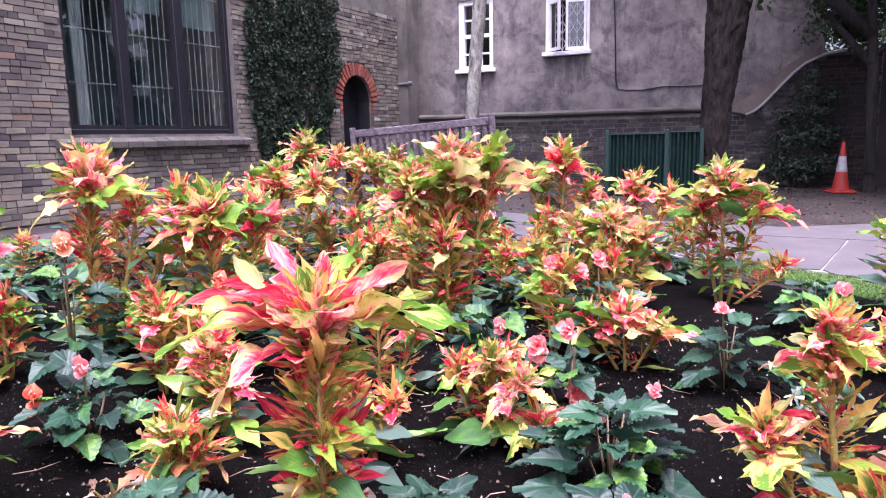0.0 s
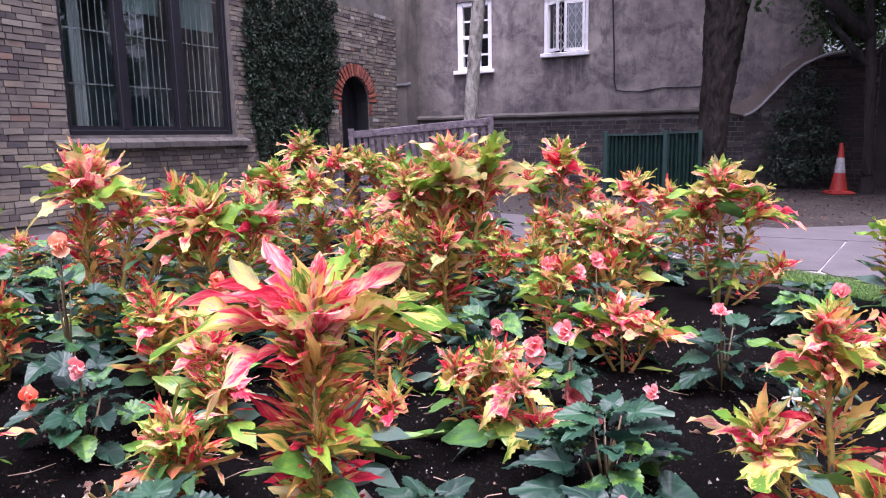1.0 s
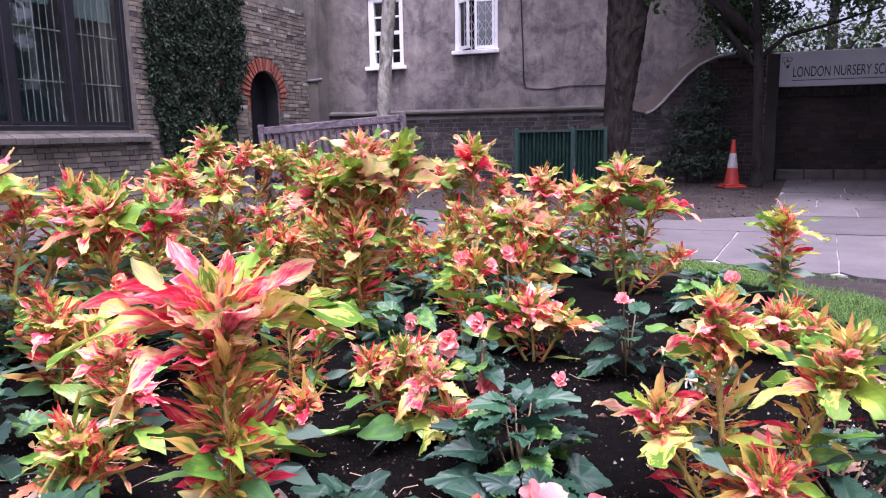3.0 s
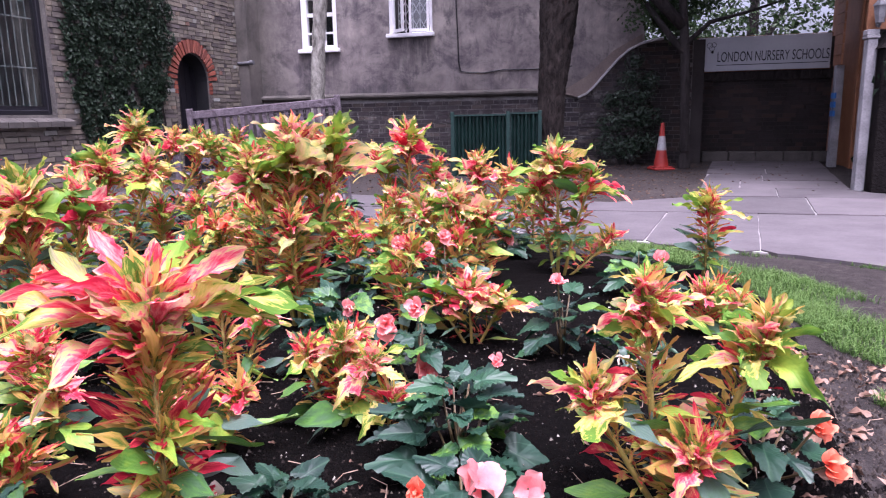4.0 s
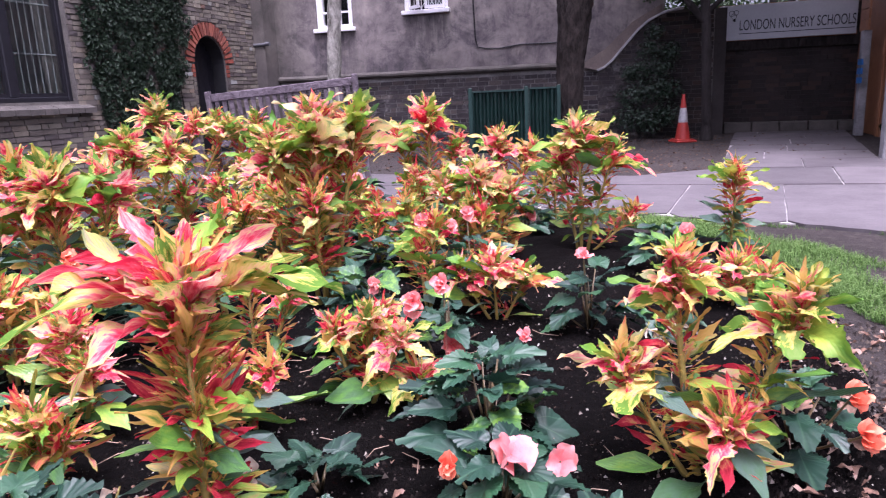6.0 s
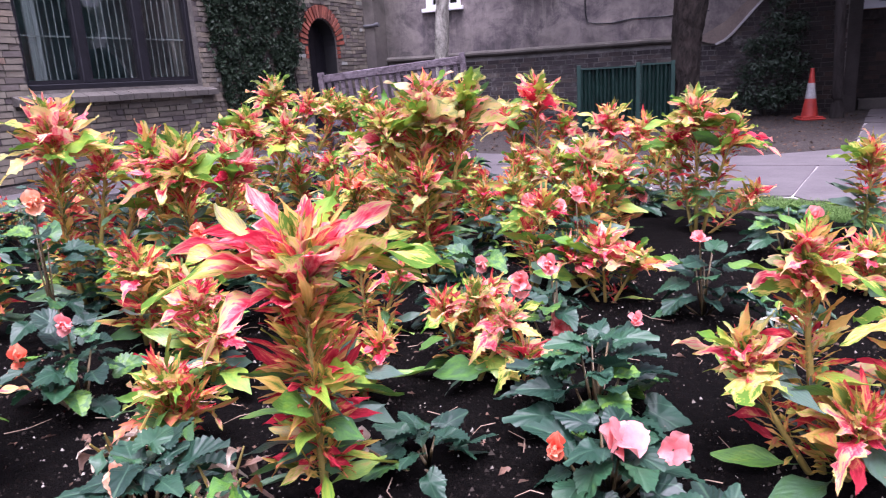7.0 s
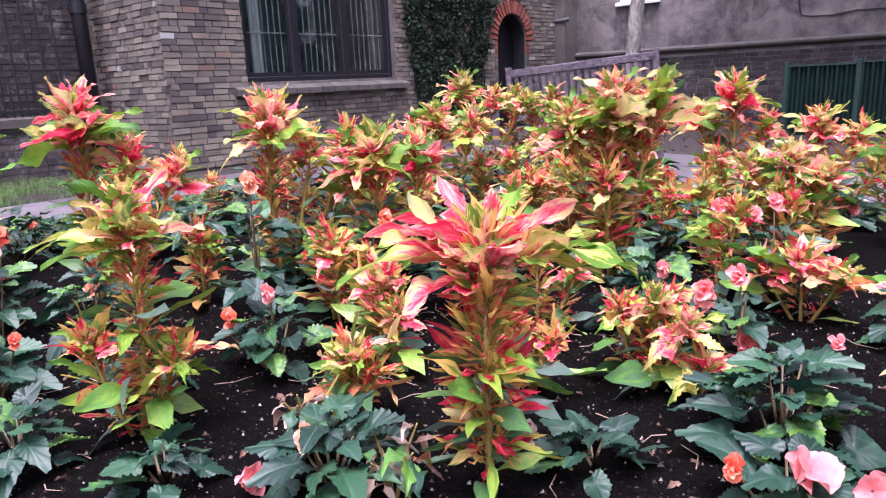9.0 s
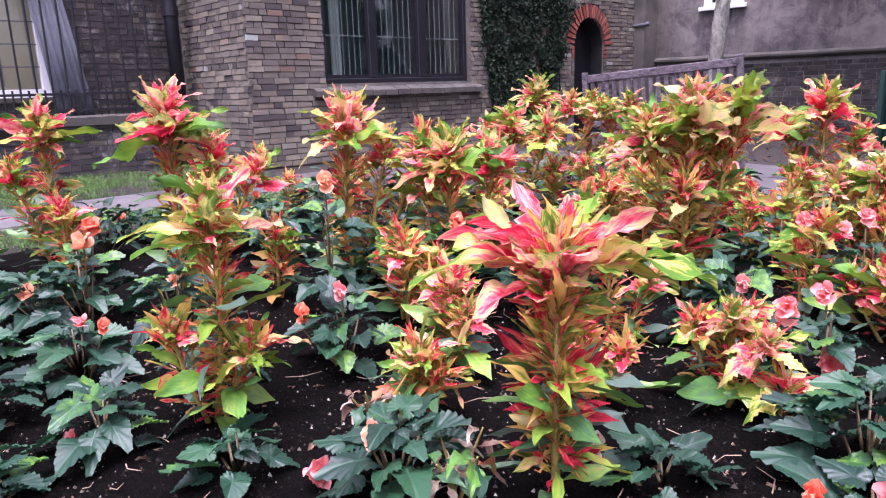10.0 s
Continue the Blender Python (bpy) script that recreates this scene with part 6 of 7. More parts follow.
bushy("wall_shrub", "dense dark evergreen shrub against the garden wall", (-0.15, 13.05, 0),
      [((-0.35, 0, 0.35), 0.32), ((0.0, -0.1, 0.35), 0.36), ((0.32, 0, 0.4), 0.3), ((-0.3, 0.05, 0.75), 0.32), ((0.05, 0, 0.85), 0.34), ((0.35, 0.1, 0.85), 0.3), ((-0.15, 0.1, 1.2), 0.3), ((0.2, 0.1, 1.25), 0.28), ((0.0, 0.15, 1.55), 0.26), ((0.35, 0.15, 1.5), 0.25), ((-0.35, 0.2, 1.15), 0.2), ((0.1, 0.2, 1.85), 0.2)], M_SHRUB, 3600, 0.06, 31, 6)


def cone(x, y):
    c = thing("traffic_cone", "orange traffic cone with a white sleeve standing on the earth", "traffic cone", (x, y, 0.0), rz=20)
    part("base", box(boxed(-0.175, 0.175, -0.175, 0.175, 0.0, 0.035, bevel=0.012), -0.145, 0.145, -0.145, 0.145, 0.035, 0.055, 0.006), M_ORANGE, c)

    def ring(z0, z1, r0, r1, mat, name):
        bm = tube(bmesh.new(), [(0, 0, z0), (0, 0, z1)], [r0, r1], 24)
        part(name, bm, mat, c, smooth=False)
    ring(0.055, 0.32, 0.122, 0.078, M_ORANGE, "cone_foot")
    ring(0.32, 0.55, 0.080, 0.052, M_CONEW, "reflective_sleeve")
    ring(0.55, 0.75, 0.049, 0.026, M_ORANGE, "cone_tip")
    ring(0.75, 0.765, 0.034, 0.030, M_ORANGE, "rim")


cone(0.42, 12.05)


def text_mesh(words, size, mat, name):
    cu = bpy.data.curves.new(name, "FONT")
    cu.body, cu.size, cu.extrude = words, size, 0.002
    tmp = bpy.data.objects.new(name, cu)
    scene.collection.objects.link(tmp)
    me = bpy.data.meshes.new_from_object(tmp.evaluated_get(bpy.context.evaluated_depsgraph_get()))
    bpy.data.objects.remove(tmp)
    me.materials.clear()
    me.materials.append(mat)
    return me


def sign():
    s = thing("sign_board", "long pale grey school sign board above the passage", "sign", (1.05, 13.9, 1.65))
    w, h = 2.20, 0.595
    part("board", boxed(0, w, 0, 0.03, 0, h, bevel=0.004), M_SIGN, s)
    part("board_frame", box(box(bmesh.new(), -0.02, w + 0.02, 0.03, 0.07, h - 0.05, h + 0.01), -0.02, w + 0.02, 0.03, 0.07, -0.01, 0.05), M_BROWN, s)
    me = text_mesh("LONDON NURSERY SCHOOLS", 0.2, M_INK, "lettering")
    wide = max(v.co.x for v in me.vertices) - min(v.co.x for v in me.vertices)
    ob = new("lettering", me)
    ob.parent = s
    ob.matrix_basis = Matrix.Translation((0.33, -0.003, 0.165)) @ pose(0, 0, 0, 90, 0, 0) @ Matrix.Diagonal((1.84 / wide, 1.25, 1, 1))
    part("underline", boxed(0.33, 2.17, -0.004, 0.0, 0.10, 0.112), M_INK, s)
    # a plain flower-like mark
    bm = bmesh.new()
    for x, z, r in ((0.20, 0.46, 0.05), (0.27, 0.47, 0.045), (0.235, 0.41, 0.05)):
        for a in range(20):
            t0, t1 = a * math.tau / 20, (a + 1) * math.tau / 20
            vs = [bm.verts.new((x + rr * math.cos(t), -0.004, z + rr * math.sin(t))) for rr, t in ((r, t0), (r, t1), (r - 0.008, t1), (r - 0.008, t0))]
            bm.faces.new(vs)
    tube(bm, [(0.24, -0.004, 0.36), (0.26, -0.004, 0.32)], [0.03, 0.012], 8)
    part("mark", bm, M_INK, s, "small dark plant-like mark")
    for x in (0.05, w - 0.05):
        part("bracket", boxed(x - 0.02, x + 0.02, 0.031, 0.15, 0.1, 0.14), M_LEAD, s)


sign()
beam = thing("lintel_beam", "dark timber beam behind the sign board", "beam", kind="structure")
part("beam", boxed(1.15, 3.5, 13.98, 14.04, 1.48, 1.68), M_BARK_DARK, beam)
kerb = thing("kerb", "pale stone kerb blocks at the foot of the passage wall", "kerb", kind="structure")
for k in range(5):
    x = 1.2 + k * 0.47
    part("kerb_stone", boxed(x, x + 0.455, 13.82, 14.04, 0, 0.19, bevel=0.015), M_STONE, kerb)

# ---- porch and pier on the right ----
porch = thing("porch", "white-painted post and brown timber porch wall", "porch")
part("post", boxed(3.05, 3.17, 12.60, 12.75, 0, 1.62, bevel=0.01), M_SHADE_WHITE, porch, "white painted post")
part("corner_post", boxed(3.27, 3.39, 12.3, 12.42, 0, 3.2, bevel=0.008), M_BROWN, porch, "brown timber post")
for k in range(9):
    part("board", boxed(3.06, 3.09, 12.43, 12.9, 1.62 + k * 0.16, 1.77 + k * 0.16), M_BROWN, porch, "brown timber boards" if k == 0 else "")
for k in range(18):
    part("plank", boxed(3.3 + 0.0, 3.33, 9.1 + k * 0.18, 9.1 + k * 0.18 + 0.172, 0.0, 3.0), M_BROWN if k > 13 else M_BARK_DARK, porch)
part("back_wall", boxed(3.335, 3.42, 12.425, 14.3, 0.0, 3.2), M_BROWN, porch, "brown timber wall of the porch")
part("notice", box(box(box(bmesh.new(), 3.02, 3.045, 12.45, 12.68, 1.10, 1.19), 3.02, 3.045, 12.45, 12.68, 0.96, 1.05), 3.02, 3.045, 12.45, 12.68, 0.82, 0.91), M_BLUE, porch, "three small blue notice plates")
column = thing("gate_column", "narrow white painted gate column with a moulded head", "column", (2.51, 9.02, 0))
part("shaft", boxed(-0.045, 0.055, -0.08, 0.08, 0, 1.70, bevel=0.008), M_SHADE_WHITE, column)
part("moulding", box(boxed(-0.06, 0.07, -0.095, 0.095, 1.70, 1.74, bevel=0.008), -0.062, 0.062, -0.085, 0.085, 1.74, 1.80, 0.006), M_SHADE_WHITE, column)
part("upper_panel", boxed(-0.05, 0.26, 0.0, 0.05, 1.80, 2.7, bevel=0.005), M_BROWN, column)
pier = thing("gate_pier", "near-black brick gate pier with a sloping stone cap", "pier", (2.71, 8.93, 0))
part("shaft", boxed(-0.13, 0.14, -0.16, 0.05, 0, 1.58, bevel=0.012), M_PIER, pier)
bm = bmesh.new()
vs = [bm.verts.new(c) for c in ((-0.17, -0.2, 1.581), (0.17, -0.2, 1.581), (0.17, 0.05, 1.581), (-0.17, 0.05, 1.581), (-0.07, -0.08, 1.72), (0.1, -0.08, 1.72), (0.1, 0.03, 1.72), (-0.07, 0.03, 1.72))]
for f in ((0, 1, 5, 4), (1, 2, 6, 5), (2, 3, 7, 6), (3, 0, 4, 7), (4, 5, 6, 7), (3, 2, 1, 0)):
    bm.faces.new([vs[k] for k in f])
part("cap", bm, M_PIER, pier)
lamp = thing("wall_lantern", "small grey glazed lantern on a bracket of the white column", "lantern", (2.55, 8.90, 0))
part("lantern_body", tube(bmesh.new(), [(0, 0, 1.86), (0, 0, 2.04)], [0.045, 0.075], 6), M_LANTERN, lamp)
part("lantern_roof", tube(bmesh.new(), [(0, 0, 2.04), (0, 0, 2.13)], [0.088, 0.015], 6), M_LEAD, lamp)
part("bracket", tube(bmesh.new(), [(0, 0, 1.86), (0, 0.02, 1.82), (0, 0.10, 1.84), (0, 0.118, 1.9)], [0.02, 0.012, 0.012, 0.012], 6), M_LEAD, lamp)
rng = random.Random(41)
cs = [((rng.uniform(0.1, 3.0), rng.uniform(-0.3, 0.9) , rng.uniform(0.2, 2.6)), rng.uniform(0.3, 0.5)) for _ in range(46)]
bushy("hedge", "tall dark hedge grown over with ivy", (2.76, 8.85, 0), cs, M_CREEPER, 900, 0.10, 42, 6)
tagged(part("wall_east", boxed(2.95, 7.0, 9.0, 9.08, 0, 3.2), M_PIER), "dark timber fence behind the hedge", "fence", kind="structure")

# ---- bay window and railings ----
brick_run(wall_bay, "y", RX, 1, 2.7, 4.25, 0.8, 3.2, (M_SOOT, M_SOOT_J), lambda a, z: True, None, 9)
brick_run(wall_bay, "x", 4.29, -1, -9.75, -7.992, 0.0, 3.2, (M_BRICK, M_BRICK_J), lambda a, z: True, lambda x, z: 0.8 < z < 2.2, 10)
bay = thing("window_4", "white-framed leaded window behind railings", "window", (RX, 0, 0), kind="structure")
part("window_frame", box(box(box(bmesh.new(), -0.2, -0.1, 0.9, 1.0, 1.0, 3.4), -0.2, -0.1, 2.5, 2.62, 1.0, 3.4), -0.2, -0.1, 1.0, 2.5, 1.0, 1.1), M_WHITE, bay)
part("window_sill", boxed(-0.2, 0.08, 0.85, 2.62, 0.94, 0.998), M_STONE, bay)
p = part("pane", sheet((-0.16, 1.0, 1.1), (-0.16, 2.5, 1.1), (-0.16, 2.5, 3.4), (-0.16, 1.0, 3.4)), M_GLASS, bay)
p.visible_shadow = False
for k in range(9):
    y = 1.0 + (k + 0.5) * 1.5 / 9
    part("lead_came", boxed(-0.150, -0.142, y - 0.007, y + 0.007, 1.1, 3.4), M_LEAD, bay)
for k in range(8):
    z = 1.1 + (k + 1) * 0.27
    part("lead_came", boxed(-0.141, -0.135, 1.0, 2.5, z - 0.007, z + 0.007), M_LEAD, bay)
# cream board holds the room's warm light in its colour
M_WARM = mottled("warm_lit_room", (0.42, 0.36, 0.24), (0.56, 0.5, 0.36), 1.0, 12, 0.9, 0.0)
part("inner_blind", boxed(-0.28, -0.26, 0.95, 2.6, 1.0, 3.4), M_WARM, bay, "cream board standing for the warm-lit room inside the leaded window")
screen = thing("folded_canvas", "pale grey-blue folded canvas leaning inside the railings", "canvas", (-9.66, 2.78, 0.78))
bm = bmesh.new()
cols = []
for k in range(57):
    u = k / 56
    d = 0.03 * math.sin(u * 41) + 0.012 * math.sin(u * 23 + 1)
    cols.append([bm.verts.new((d * (0.5 + 0.5 * v), (u - 0.5) * (0.36 + 0.08 * (1 - v)), 2.6 * v)) for v in (0.0, 0.35, 0.7, 1.0)])
for a, b in zip(cols, cols[1:]):
    for i in range(3):
        bm.faces.new((a[i], b[i], b[i + 1], a[i + 1]))
bmesh.ops.solidify(bm, geom=bm.faces[:], thickness=0.004)
part("canvas", bm, M_CANVAS, screen, smooth=True).matrix_basis = pose(0, 0, 0, 7, -2, 0)
dwarf = tagged(part("wall_dwarf", boxed(-9.78, -9.5, -6, 3.9, 0, 0.62), M_MORTAR_PALE), "low brick wall carrying iron railings", "wall", kind="structure")
brick_run(dwarf, "y", -9.5, 1, 1.0, 3.9, 0.0, 0.62, (M_SOOT, M_SOOT_J), lambda a, z: True, lambda a, z: a > 2.0, 13)
part("cap_stone", boxed(-9.82, -9.42, -6, 3.92, 0.621, 0.76, bevel=0.02), M_STONE, dwarf)
rails = thing("railings", "black iron railings on the low wall", "railings", (-9.6, 0, 0.76))
for k in range(44):
    y = 3.75 - k * 0.088
    part("upright", tube(bmesh.new(), [(0, y, 0), (0, y, 2.2 if k % 2 == 0 else 0.32)], [0.013, 0.013], 6), M_BLACK, rails)
for z in (0.07, 0.27):
    part("rail", boxed(-0.012, 0.012, -0.2, 3.85, z - 0.015, z + 0.015), M_BLACK, rails)
drain = thing("drainpipe", "black cast iron drainpipe in the wall's corner", "drainpipe", (-9.45, 4.03, 0))
part("pipe", tube(bmesh.new(), [(0, 0, 0.0), (0, 0, 4.4)], [0.09, 0.09], 14), M_BLACK, drain, smooth=True)
for z in (0.5, 2.0, 3.5):
    part("pipe_collar", tube(bmesh.new(), [(0, 0, z), (0, 0, z + 0.12)], [0.108, 0.108], 14), M_BLACK, drain)

# ---- paths ----
CROSS = [(-6.0, 7.0), (-4.2, 6.3), (-2.4, 5.85), (-0.08, 5.24), (1.02, 4.86), (1.75, 4.45), (4.0, 3.4), (9.0, 1.6), (9.0, 7.9), (3.0, 7.95), (2.45, 8.7), (2.45, 9.2), (2.95, 12.4), (3.2, 14.0), (1.42, 14.0), (1.0, 10.65), (0.62, 7.4), (-0.2, 7.36), (-3.0, 7.7), (-6.1, 8.25), (-7.1, 7.2), (-7.1, 4.5), (-7.1, -6.0), (-6.05, -6.0), (-6.05, 2.0), (-6.05, 5.0)]
path = tagged(part("path", prism(bmesh.new(), CROSS, -0.05, 0.012), M_JOINT), "pale jointed bed under the worn flagstone path", "path", kind="structure")


def on_path(x, y):
    """Slabs may lap the edge of their bed by a hand."""
    return any(inside(x, y + d, CROSS) for d in (0.0, 0.06, -0.06))


def slab_rows():
    """Rows of slabs: y from, y to, and the joints along x; the joints lean with the walk."""
    rng = random.Random(77)
    rows = []
    y = -6.0
    while y < 14.2:
        if abs(y - 4.2) < 1e-6:
            steps = ((2.55, [-7.4, -6.1, -4.6, -3.3, -2.1, -0.95, 0.08, 0.86, 2.0, 3.1, 4.4, 5.6, 7.0, 8.6]), (1.32, [-7.4, -5.9, -4.4, -2.9, -1.4, 0.3, 1.34, 2.28, 3.4, 4.8, 6.2, 8.6]))
            for dy, joints in steps:
                rows.append((y, y + dy, joints))
                y += dy
            continue
        dy = min(rng.uniform(0.75, 1.2), 4.2 - y) if y < 4.2 else rng.uniform(0.75, 1.2)
        joints = [-7.2 - rng.uniform(0, 0.5)]
        while joints[-1] < 8.6:
            joints.append(joints[-1] + rng.uniform(0.9, 1.9))
        rows.append((y, y + dy, joints))
        y = round(y + dy, 6)
    return rows


rng = random.Random(78)
for y0, y1, joints in slab_rows():
    for xa, xb in zip(joints, joints[1:]):
        g = rng.choice((0.005, 0.008, 0.013))
        lean = lambda px, py: px + 0.14 * (py - 5.0)
        corners = [(lean(xa + g, y0), y0 + g), (lean(xb - g, y0), y0 + g), (lean(xb - g, y1), y1 - g), (lean(xa + g, y1), y1 - g)]
        fine = []
        for (ax, ay), (bx, by) in zip(corners, corners[1:] + corners[:1]):
            for k in range(10):
                fine.append((ax + (bx - ax) * k / 10, ay + (by - ay) * k / 10))
        ok = [on_path(px, py) for px, py in fine]
        cx, cy = (corners[0][0] + corners[2][0]) / 2, (y0 + y1) / 2
        if not (on_path(cx, cy) or sum(ok) > 8):
            continue
        # a slab is trimmed to the path's outline
        hub = next((p for p, good in zip([(cx, cy)] + fine, [on_path(cx, cy)] + ok) if good))
        ring = []
        for px, py in fine:
            s = 1.0
            while s > 0.03 and not on_path(hub[0] + (px - hub[0]) * s, hub[1] + (py - hub[1]) * s):
                s -= 0.01
            ring.append(((px - hub[0]) * s + rng.uniform(-0.005, 0.005), (py - hub[1]) * s + rng.uniform(-0.005, 0.005)))
        if len(set(ring)) > 20:
            bm = prism(bmesh.new(), ring, -0.03, 0.022 + rng.uniform(-0.003, 0.003))
            part("flagstone", bm, M_FLAG, path).matrix_basis = pose(hub[0], hub[1], 0, rng.uniform(-0.15, 0.15), rng.uniform(-0.15, 0.15), 0)


# ---- grass, litter ----
def grass(name, label, zone, n, tall, seed, z_of):
    rng = random.Random(seed)
    verts, faces, uvs = [], [], []
    xs, ys = [p[0] for p in zone], [p[1] for p in zone]
    while len(faces) < n:
        x, y = rng.uniform(min(xs), max(xs)), rng.uniform(min(ys), max(ys))
        if not inside(x, y, zone) or noise.noise(Vector((x * 2.2, y * 2.2, seed))) < rng.uniform(-0.4, 0.32):
            continue
        a, h, lean = rng.uniform(0, 6.3), tall * rng.uniform(0.35, 1.4), rng.uniform(0.1, 1.5)
        w = 0.0022
        z = z_of(x, y)
        dx, dy = math.cos(a), math.sin(a)
        b = len(verts)
        verts += [(x - dy * w, y + dx * w, z), (x + dy * w, y - dx * w, z), (x + dx * lean * h * 0.4 + dy * w * 0.7, y + dy * lean * h * 0.4 - dx * w * 0.7, z + h * 0.6), (x + dx * lean * h * 0.4 - dy * w * 0.7, y + dy * lean * h * 0.4 + dx * w * 0.7, z + h * 0.6), (x + dx * lean * h, y + dy * lean * h, z + h * (1 - 0.3 * lean))]
        faces += [(b, b + 1, b + 2, b + 3), (b + 3, b + 2, b + 4)]
        uvs += [(0, 0), (1, 0), (1, 0.6), (0, 0.6), (0, 0.6), (1, 0.6), (0.5, 1)]
    me = bpy.data.meshes.new(name)
    me.from_pydata(verts, [], faces)
    layer = me.uv_layers.new(name="UVMap")
    layer.data.foreach_set("uv", [c for uv in uvs for c in uv])
    me.materials.append(M_GRASS)
    me.update()
    tagged(new(name, me), label, "grass", kind="stuff")


grass("grass_verge", "short green grass along the edge of the flower bed", [(-1.0, 5.25), (-0.3, 5.25), (0.05, 5.1), (0.55, 4.66), (0.84, 4.34), (1.10, 3.90), (1.36, 3.5), (1.9, 3.1), (1.55, 2.6), (1.09, 2.72), (0.93, 2.75), (0.82, 2.94), (0.73, 3.38), (0.6, 4.0), (0.45, 4.35), (-0.3, 4.85), (-1.0, 5.05)], 40000, 0.045, 3, lambda x, y: 0.0)
grass("grass_tufts", "scattered tufts of grass on the bare soil", [(0.80, 2.40), (0.95, 2.52), (1.08, 2.62), (1.0, 2.3), (0.86, 2.27)], 1300, 0.05, 8, lambda x, y: 0.0)
grass("grass_tufts", "sparse grass blades beside the paving", [(0.2, 5.15), (1.0, 4.78), (1.7, 4.5), (1.7, 4.42), (1.0, 4.7), (0.2, 5.05)], 1200, 0.03, 9, lambda x, y: 0.0)
grass("grass_strip", "green grass strip beside the path", [(-6.0, -1.0), (-5.15, -1.0), (-5.0, 3.0), (-6.0, 4.5)], 16000, 0.055, 5, lambda x, y: 0.0)
grass("lawn_strip", "green grass strip below the railings", [(-9.4, -1.0), (-7.15, -1.0), (-7.15, 4.1), (-9.4, 4.1)], 30000, 0.07, 6, lambda x, y: 0.0)


def litter(name, label, zone, n, size, seed, z_of, mat):
    rng = random.Random(seed)
    spots = []
    xs, ys = [p[0] for p in zone], [p[1] for p in zone]
    while len(spots) < n:
        x, y = rng.uniform(min(xs), max(xs)), rng.uniform(min(ys), max(ys))
        if inside(x, y, zone):
            spots.append((Vector((x, y, z_of(x, y) + size * 0.12)), (Vector((0, 0, 1)) + unit(rng) * 0.5).normalized(), size * rng.uniform(0.4, 1.3)))
    tagged(leaf_cloud(name, spots, mat, rng), label, "leaf litter", kind="stuff")


CURLED = [mesh_of("leaf", leaf_shape(rng0, rng0.uniform(0.14, 0.26), rng0.uniform(0.2, 1.0), rng0.uniform(-0.6, 1.4), 0.09, 0.1, 9, 0.1, 0.1), M_DRY) for _ in range(8)]


def fallen(label, zone, n, size, seed):
    rng, bunch = random.Random(seed), Bunch()
    xs, ys = [p[0] for p in zone], [p[1] for p in zone]
    placed = 0
    while placed < n:
        x, y = rng.uniform(min(xs), max(xs)), rng.uniform(min(ys), max(ys))
        if inside(x, y, zone) and noise.noise(Vector((x * 2.5, y * 2.5, seed))) > rng.uniform(-0.5, 0.25):
            z = bed_height(x, y) if inside(x, y, BED) else 0.0
            bunch.add(rng.choice(CURLED), leaf_pose(Vector((x, y, z + 0.008)), rng.uniform(0, 360), rng.uniform(-8, 14), rng.uniform(-60, 60), size * rng.uniform(0.5, 1.3)))
            placed += 1
    tagged(bunch.make("dry_leaves", M_DRY, None), label, "leaf litter", kind="stuff")


fallen("curled brown fallen leaves on the bare soil", [(0.45, 3.0), (0.9, 2.75), (1.2, 2.3), (1.4, 1.2), (0.3, 1.2)], 220, 0.065, 51)
fallen("curled pinkish brown leaves between the plants", [(-2.6, 0.0), (-0.2, 0.5), (0.5, 1.6), (0.5, 2.8), (-1.2, 2.6), (-2.6, 1.4)], 140, 0.036, 55)
litter("dry_leaves", "curled brown fallen leaves among the plants", [(-4.5, -0.3), (-0.1, 0.2), (0.5, 2.6), (-1.0, 4.2), (-4.5, 4.0)], 1500, 0.035, 52, lambda x, y: bed_height(x, y), M_LITTER)
litter("leaf_litter", "fallen leaves scattered over the earth below the trees", [(-7.0, 8.6), (1.0, 7.5), (1.3, 13.4), (-7.5, 13.4)], 2600, 0.05, 53, lambda x, y: 0.0, M_LITTER)
litter("path_leaves", "few yellowed leaves on the paving", [(0.8, 8.5), (2.3, 8.5), (3.0, 13.6), (1.5, 13.6)], 70, 0.05, 54, lambda x, y: 0.022, M_LITTER)


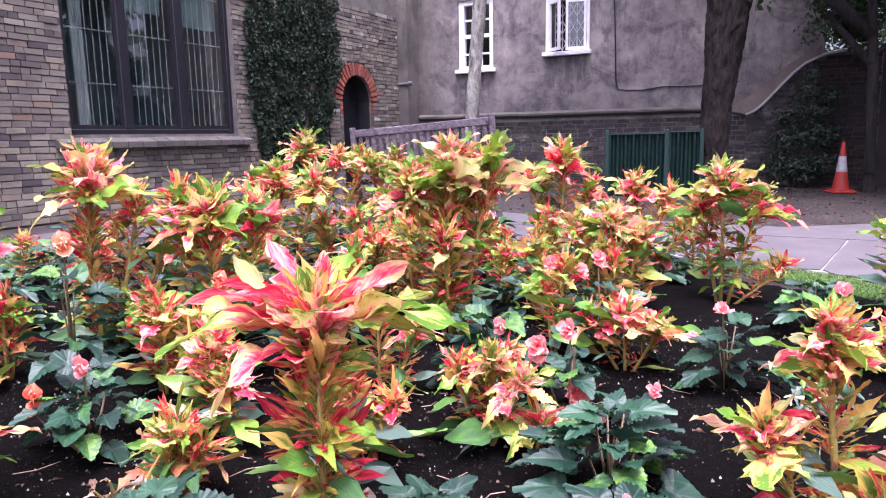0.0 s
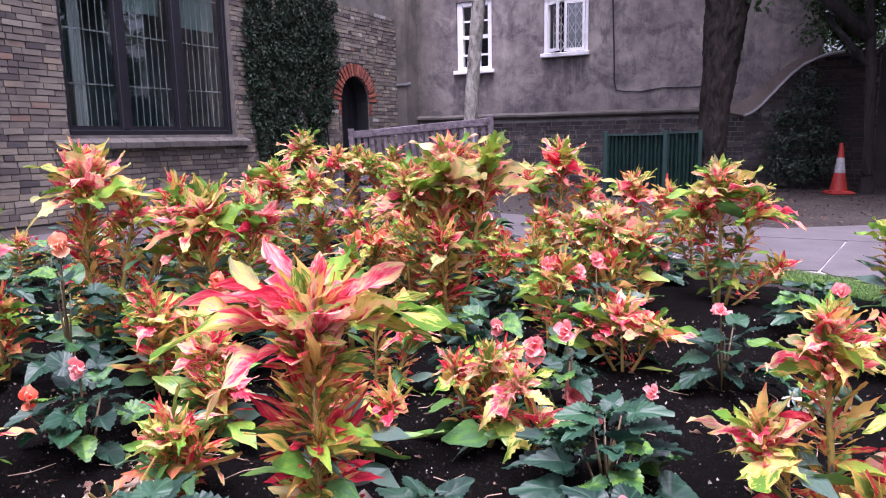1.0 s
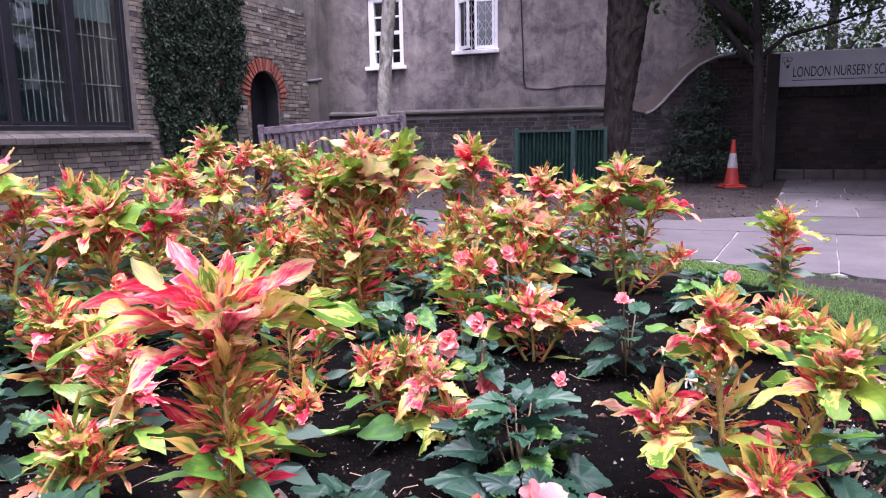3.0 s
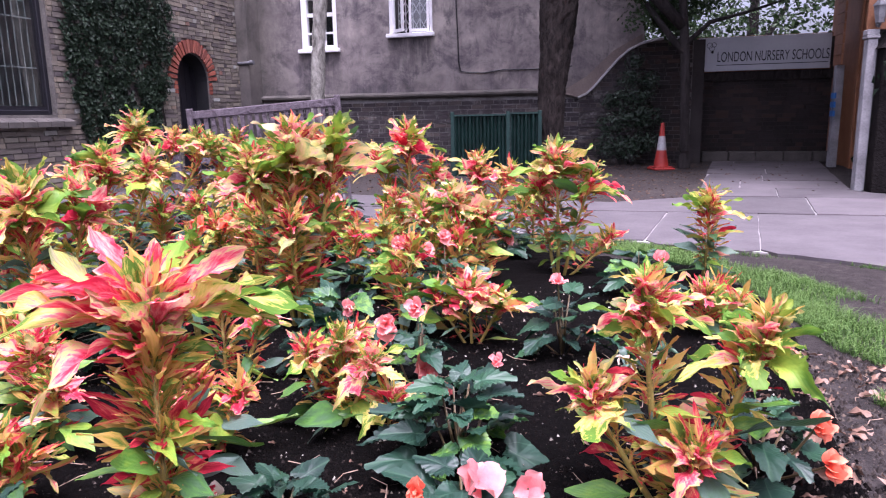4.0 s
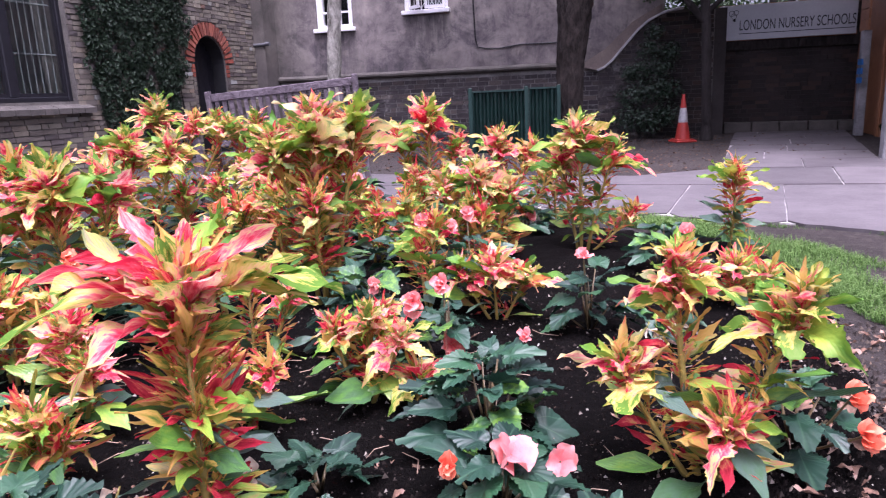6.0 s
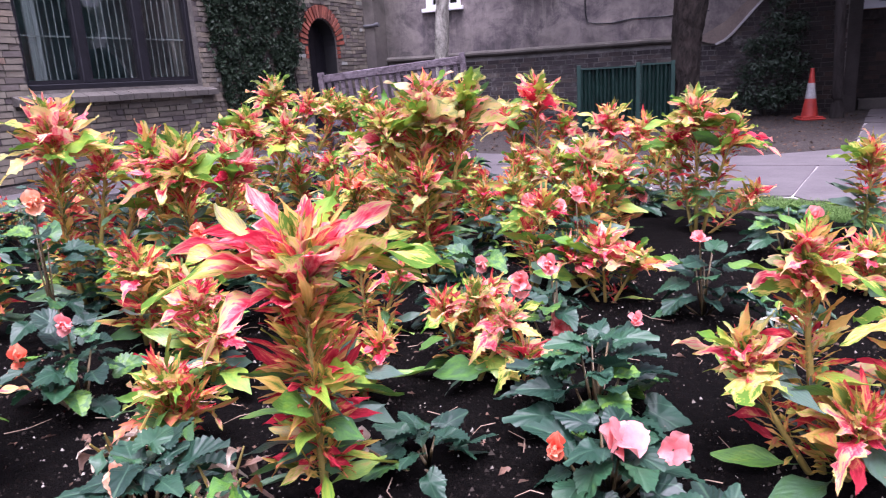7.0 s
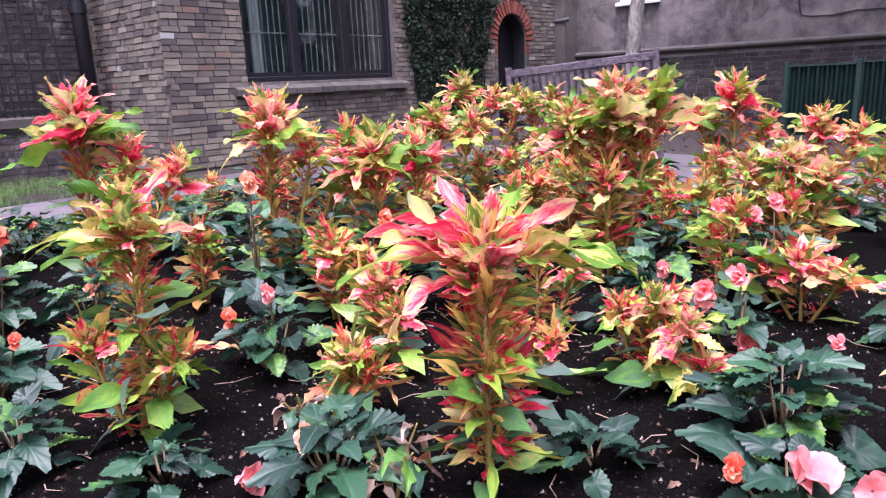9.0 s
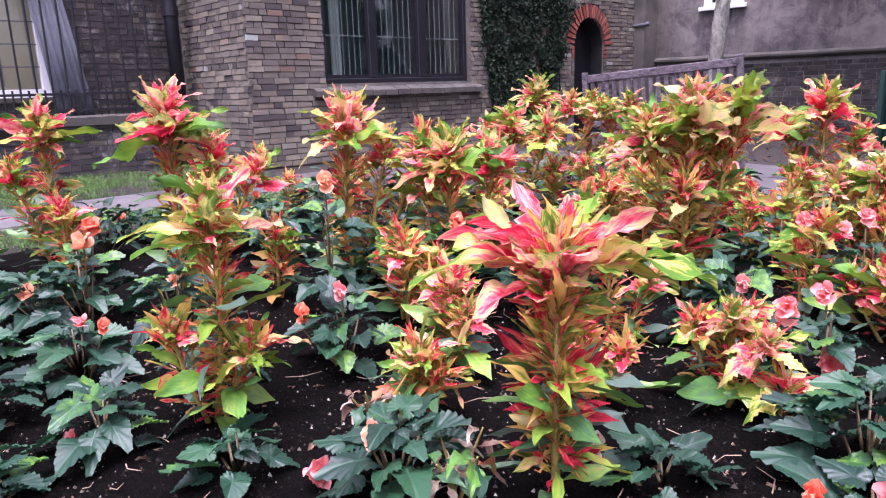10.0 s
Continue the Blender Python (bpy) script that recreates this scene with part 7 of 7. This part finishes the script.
def crumbs(name, label, n, seed, where, mat, least, most):
    """Loose lumps on the soil; where(x, y) gives the height, or None off the zone."""
    rng = random.Random(seed)
    verts, faces = [], []
    while len(faces) < n:
        x, y = rng.uniform(-3.2, 1.9), rng.uniform(0.1, 3.6)
        z = where(x, y)
        if z is None or rng.random() < (math.hypot(x, y) - 1.2) / 3.5:
            continue
        s = least + most * rng.random() ** 4
        b = len(verts)
        for c in ((s, 0, 0), (-s * 0.5, s * 0.9, 0), (-s * 0.5, -s * 0.9, 0), (0, 0, s * 1.2)):
            verts.append((x + c[0] * rng.uniform(0.6, 1.3), y + c[1] * rng.uniform(0.6, 1.3), z + c[2] - s * 0.2))
        faces += [(b, b + 1, b + 3), (b + 1, b + 2, b + 3), (b + 2, b, b + 3)]
    me = bpy.data.meshes.new(name)
    me.from_pydata(verts, [], faces)
    me.materials.append(mat)
    me.update()
    tagged(new(name, me), label, "soil", kind="stuff")


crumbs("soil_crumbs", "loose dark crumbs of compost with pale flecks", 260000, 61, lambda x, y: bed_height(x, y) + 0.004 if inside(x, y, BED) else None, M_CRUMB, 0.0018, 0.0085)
crumbs("earth_crumbs", "brown clods and bark chips on the bare earth", 70000, 62, lambda x, y: 0.001 if x > 0.4 and y < 2.9 and not inside(x, y, BED) else None, M_CLOD, 0.002, 0.012)


def straws(n, seed):
    """Dry stalks and twigs lying on the bed."""
    rng, bm = random.Random(seed), bmesh.new()
    while n:
        x, y = rng.uniform(-2.4, 1.2), rng.uniform(0.2, 2.6)
        if math.hypot(x, y) < 0.7:
            continue
        a, ln = rng.uniform(0, 6.3), rng.uniform(0.03, 0.12)
        ground = lambda px, py: (bed_height(px, py) + 0.012 if inside(px, py, BED) else 0.006)
        pts = [(x + math.cos(a + 0.4 * k) * ln * k / 2, y + math.sin(a + 0.4 * k) * ln * k / 2) for k in range(3)]
        tube(bm, [(px, py, ground(px, py) + rng.uniform(0, 0.012)) for px, py in pts], [0.0016, 0.0014, 0.0008], 4)
        n -= 1
    tagged(part("dry_straws", bm, M_STRAW), "dry stalks and twigs lying on the soil", "litter", kind="stuff")


straws(150, 71)
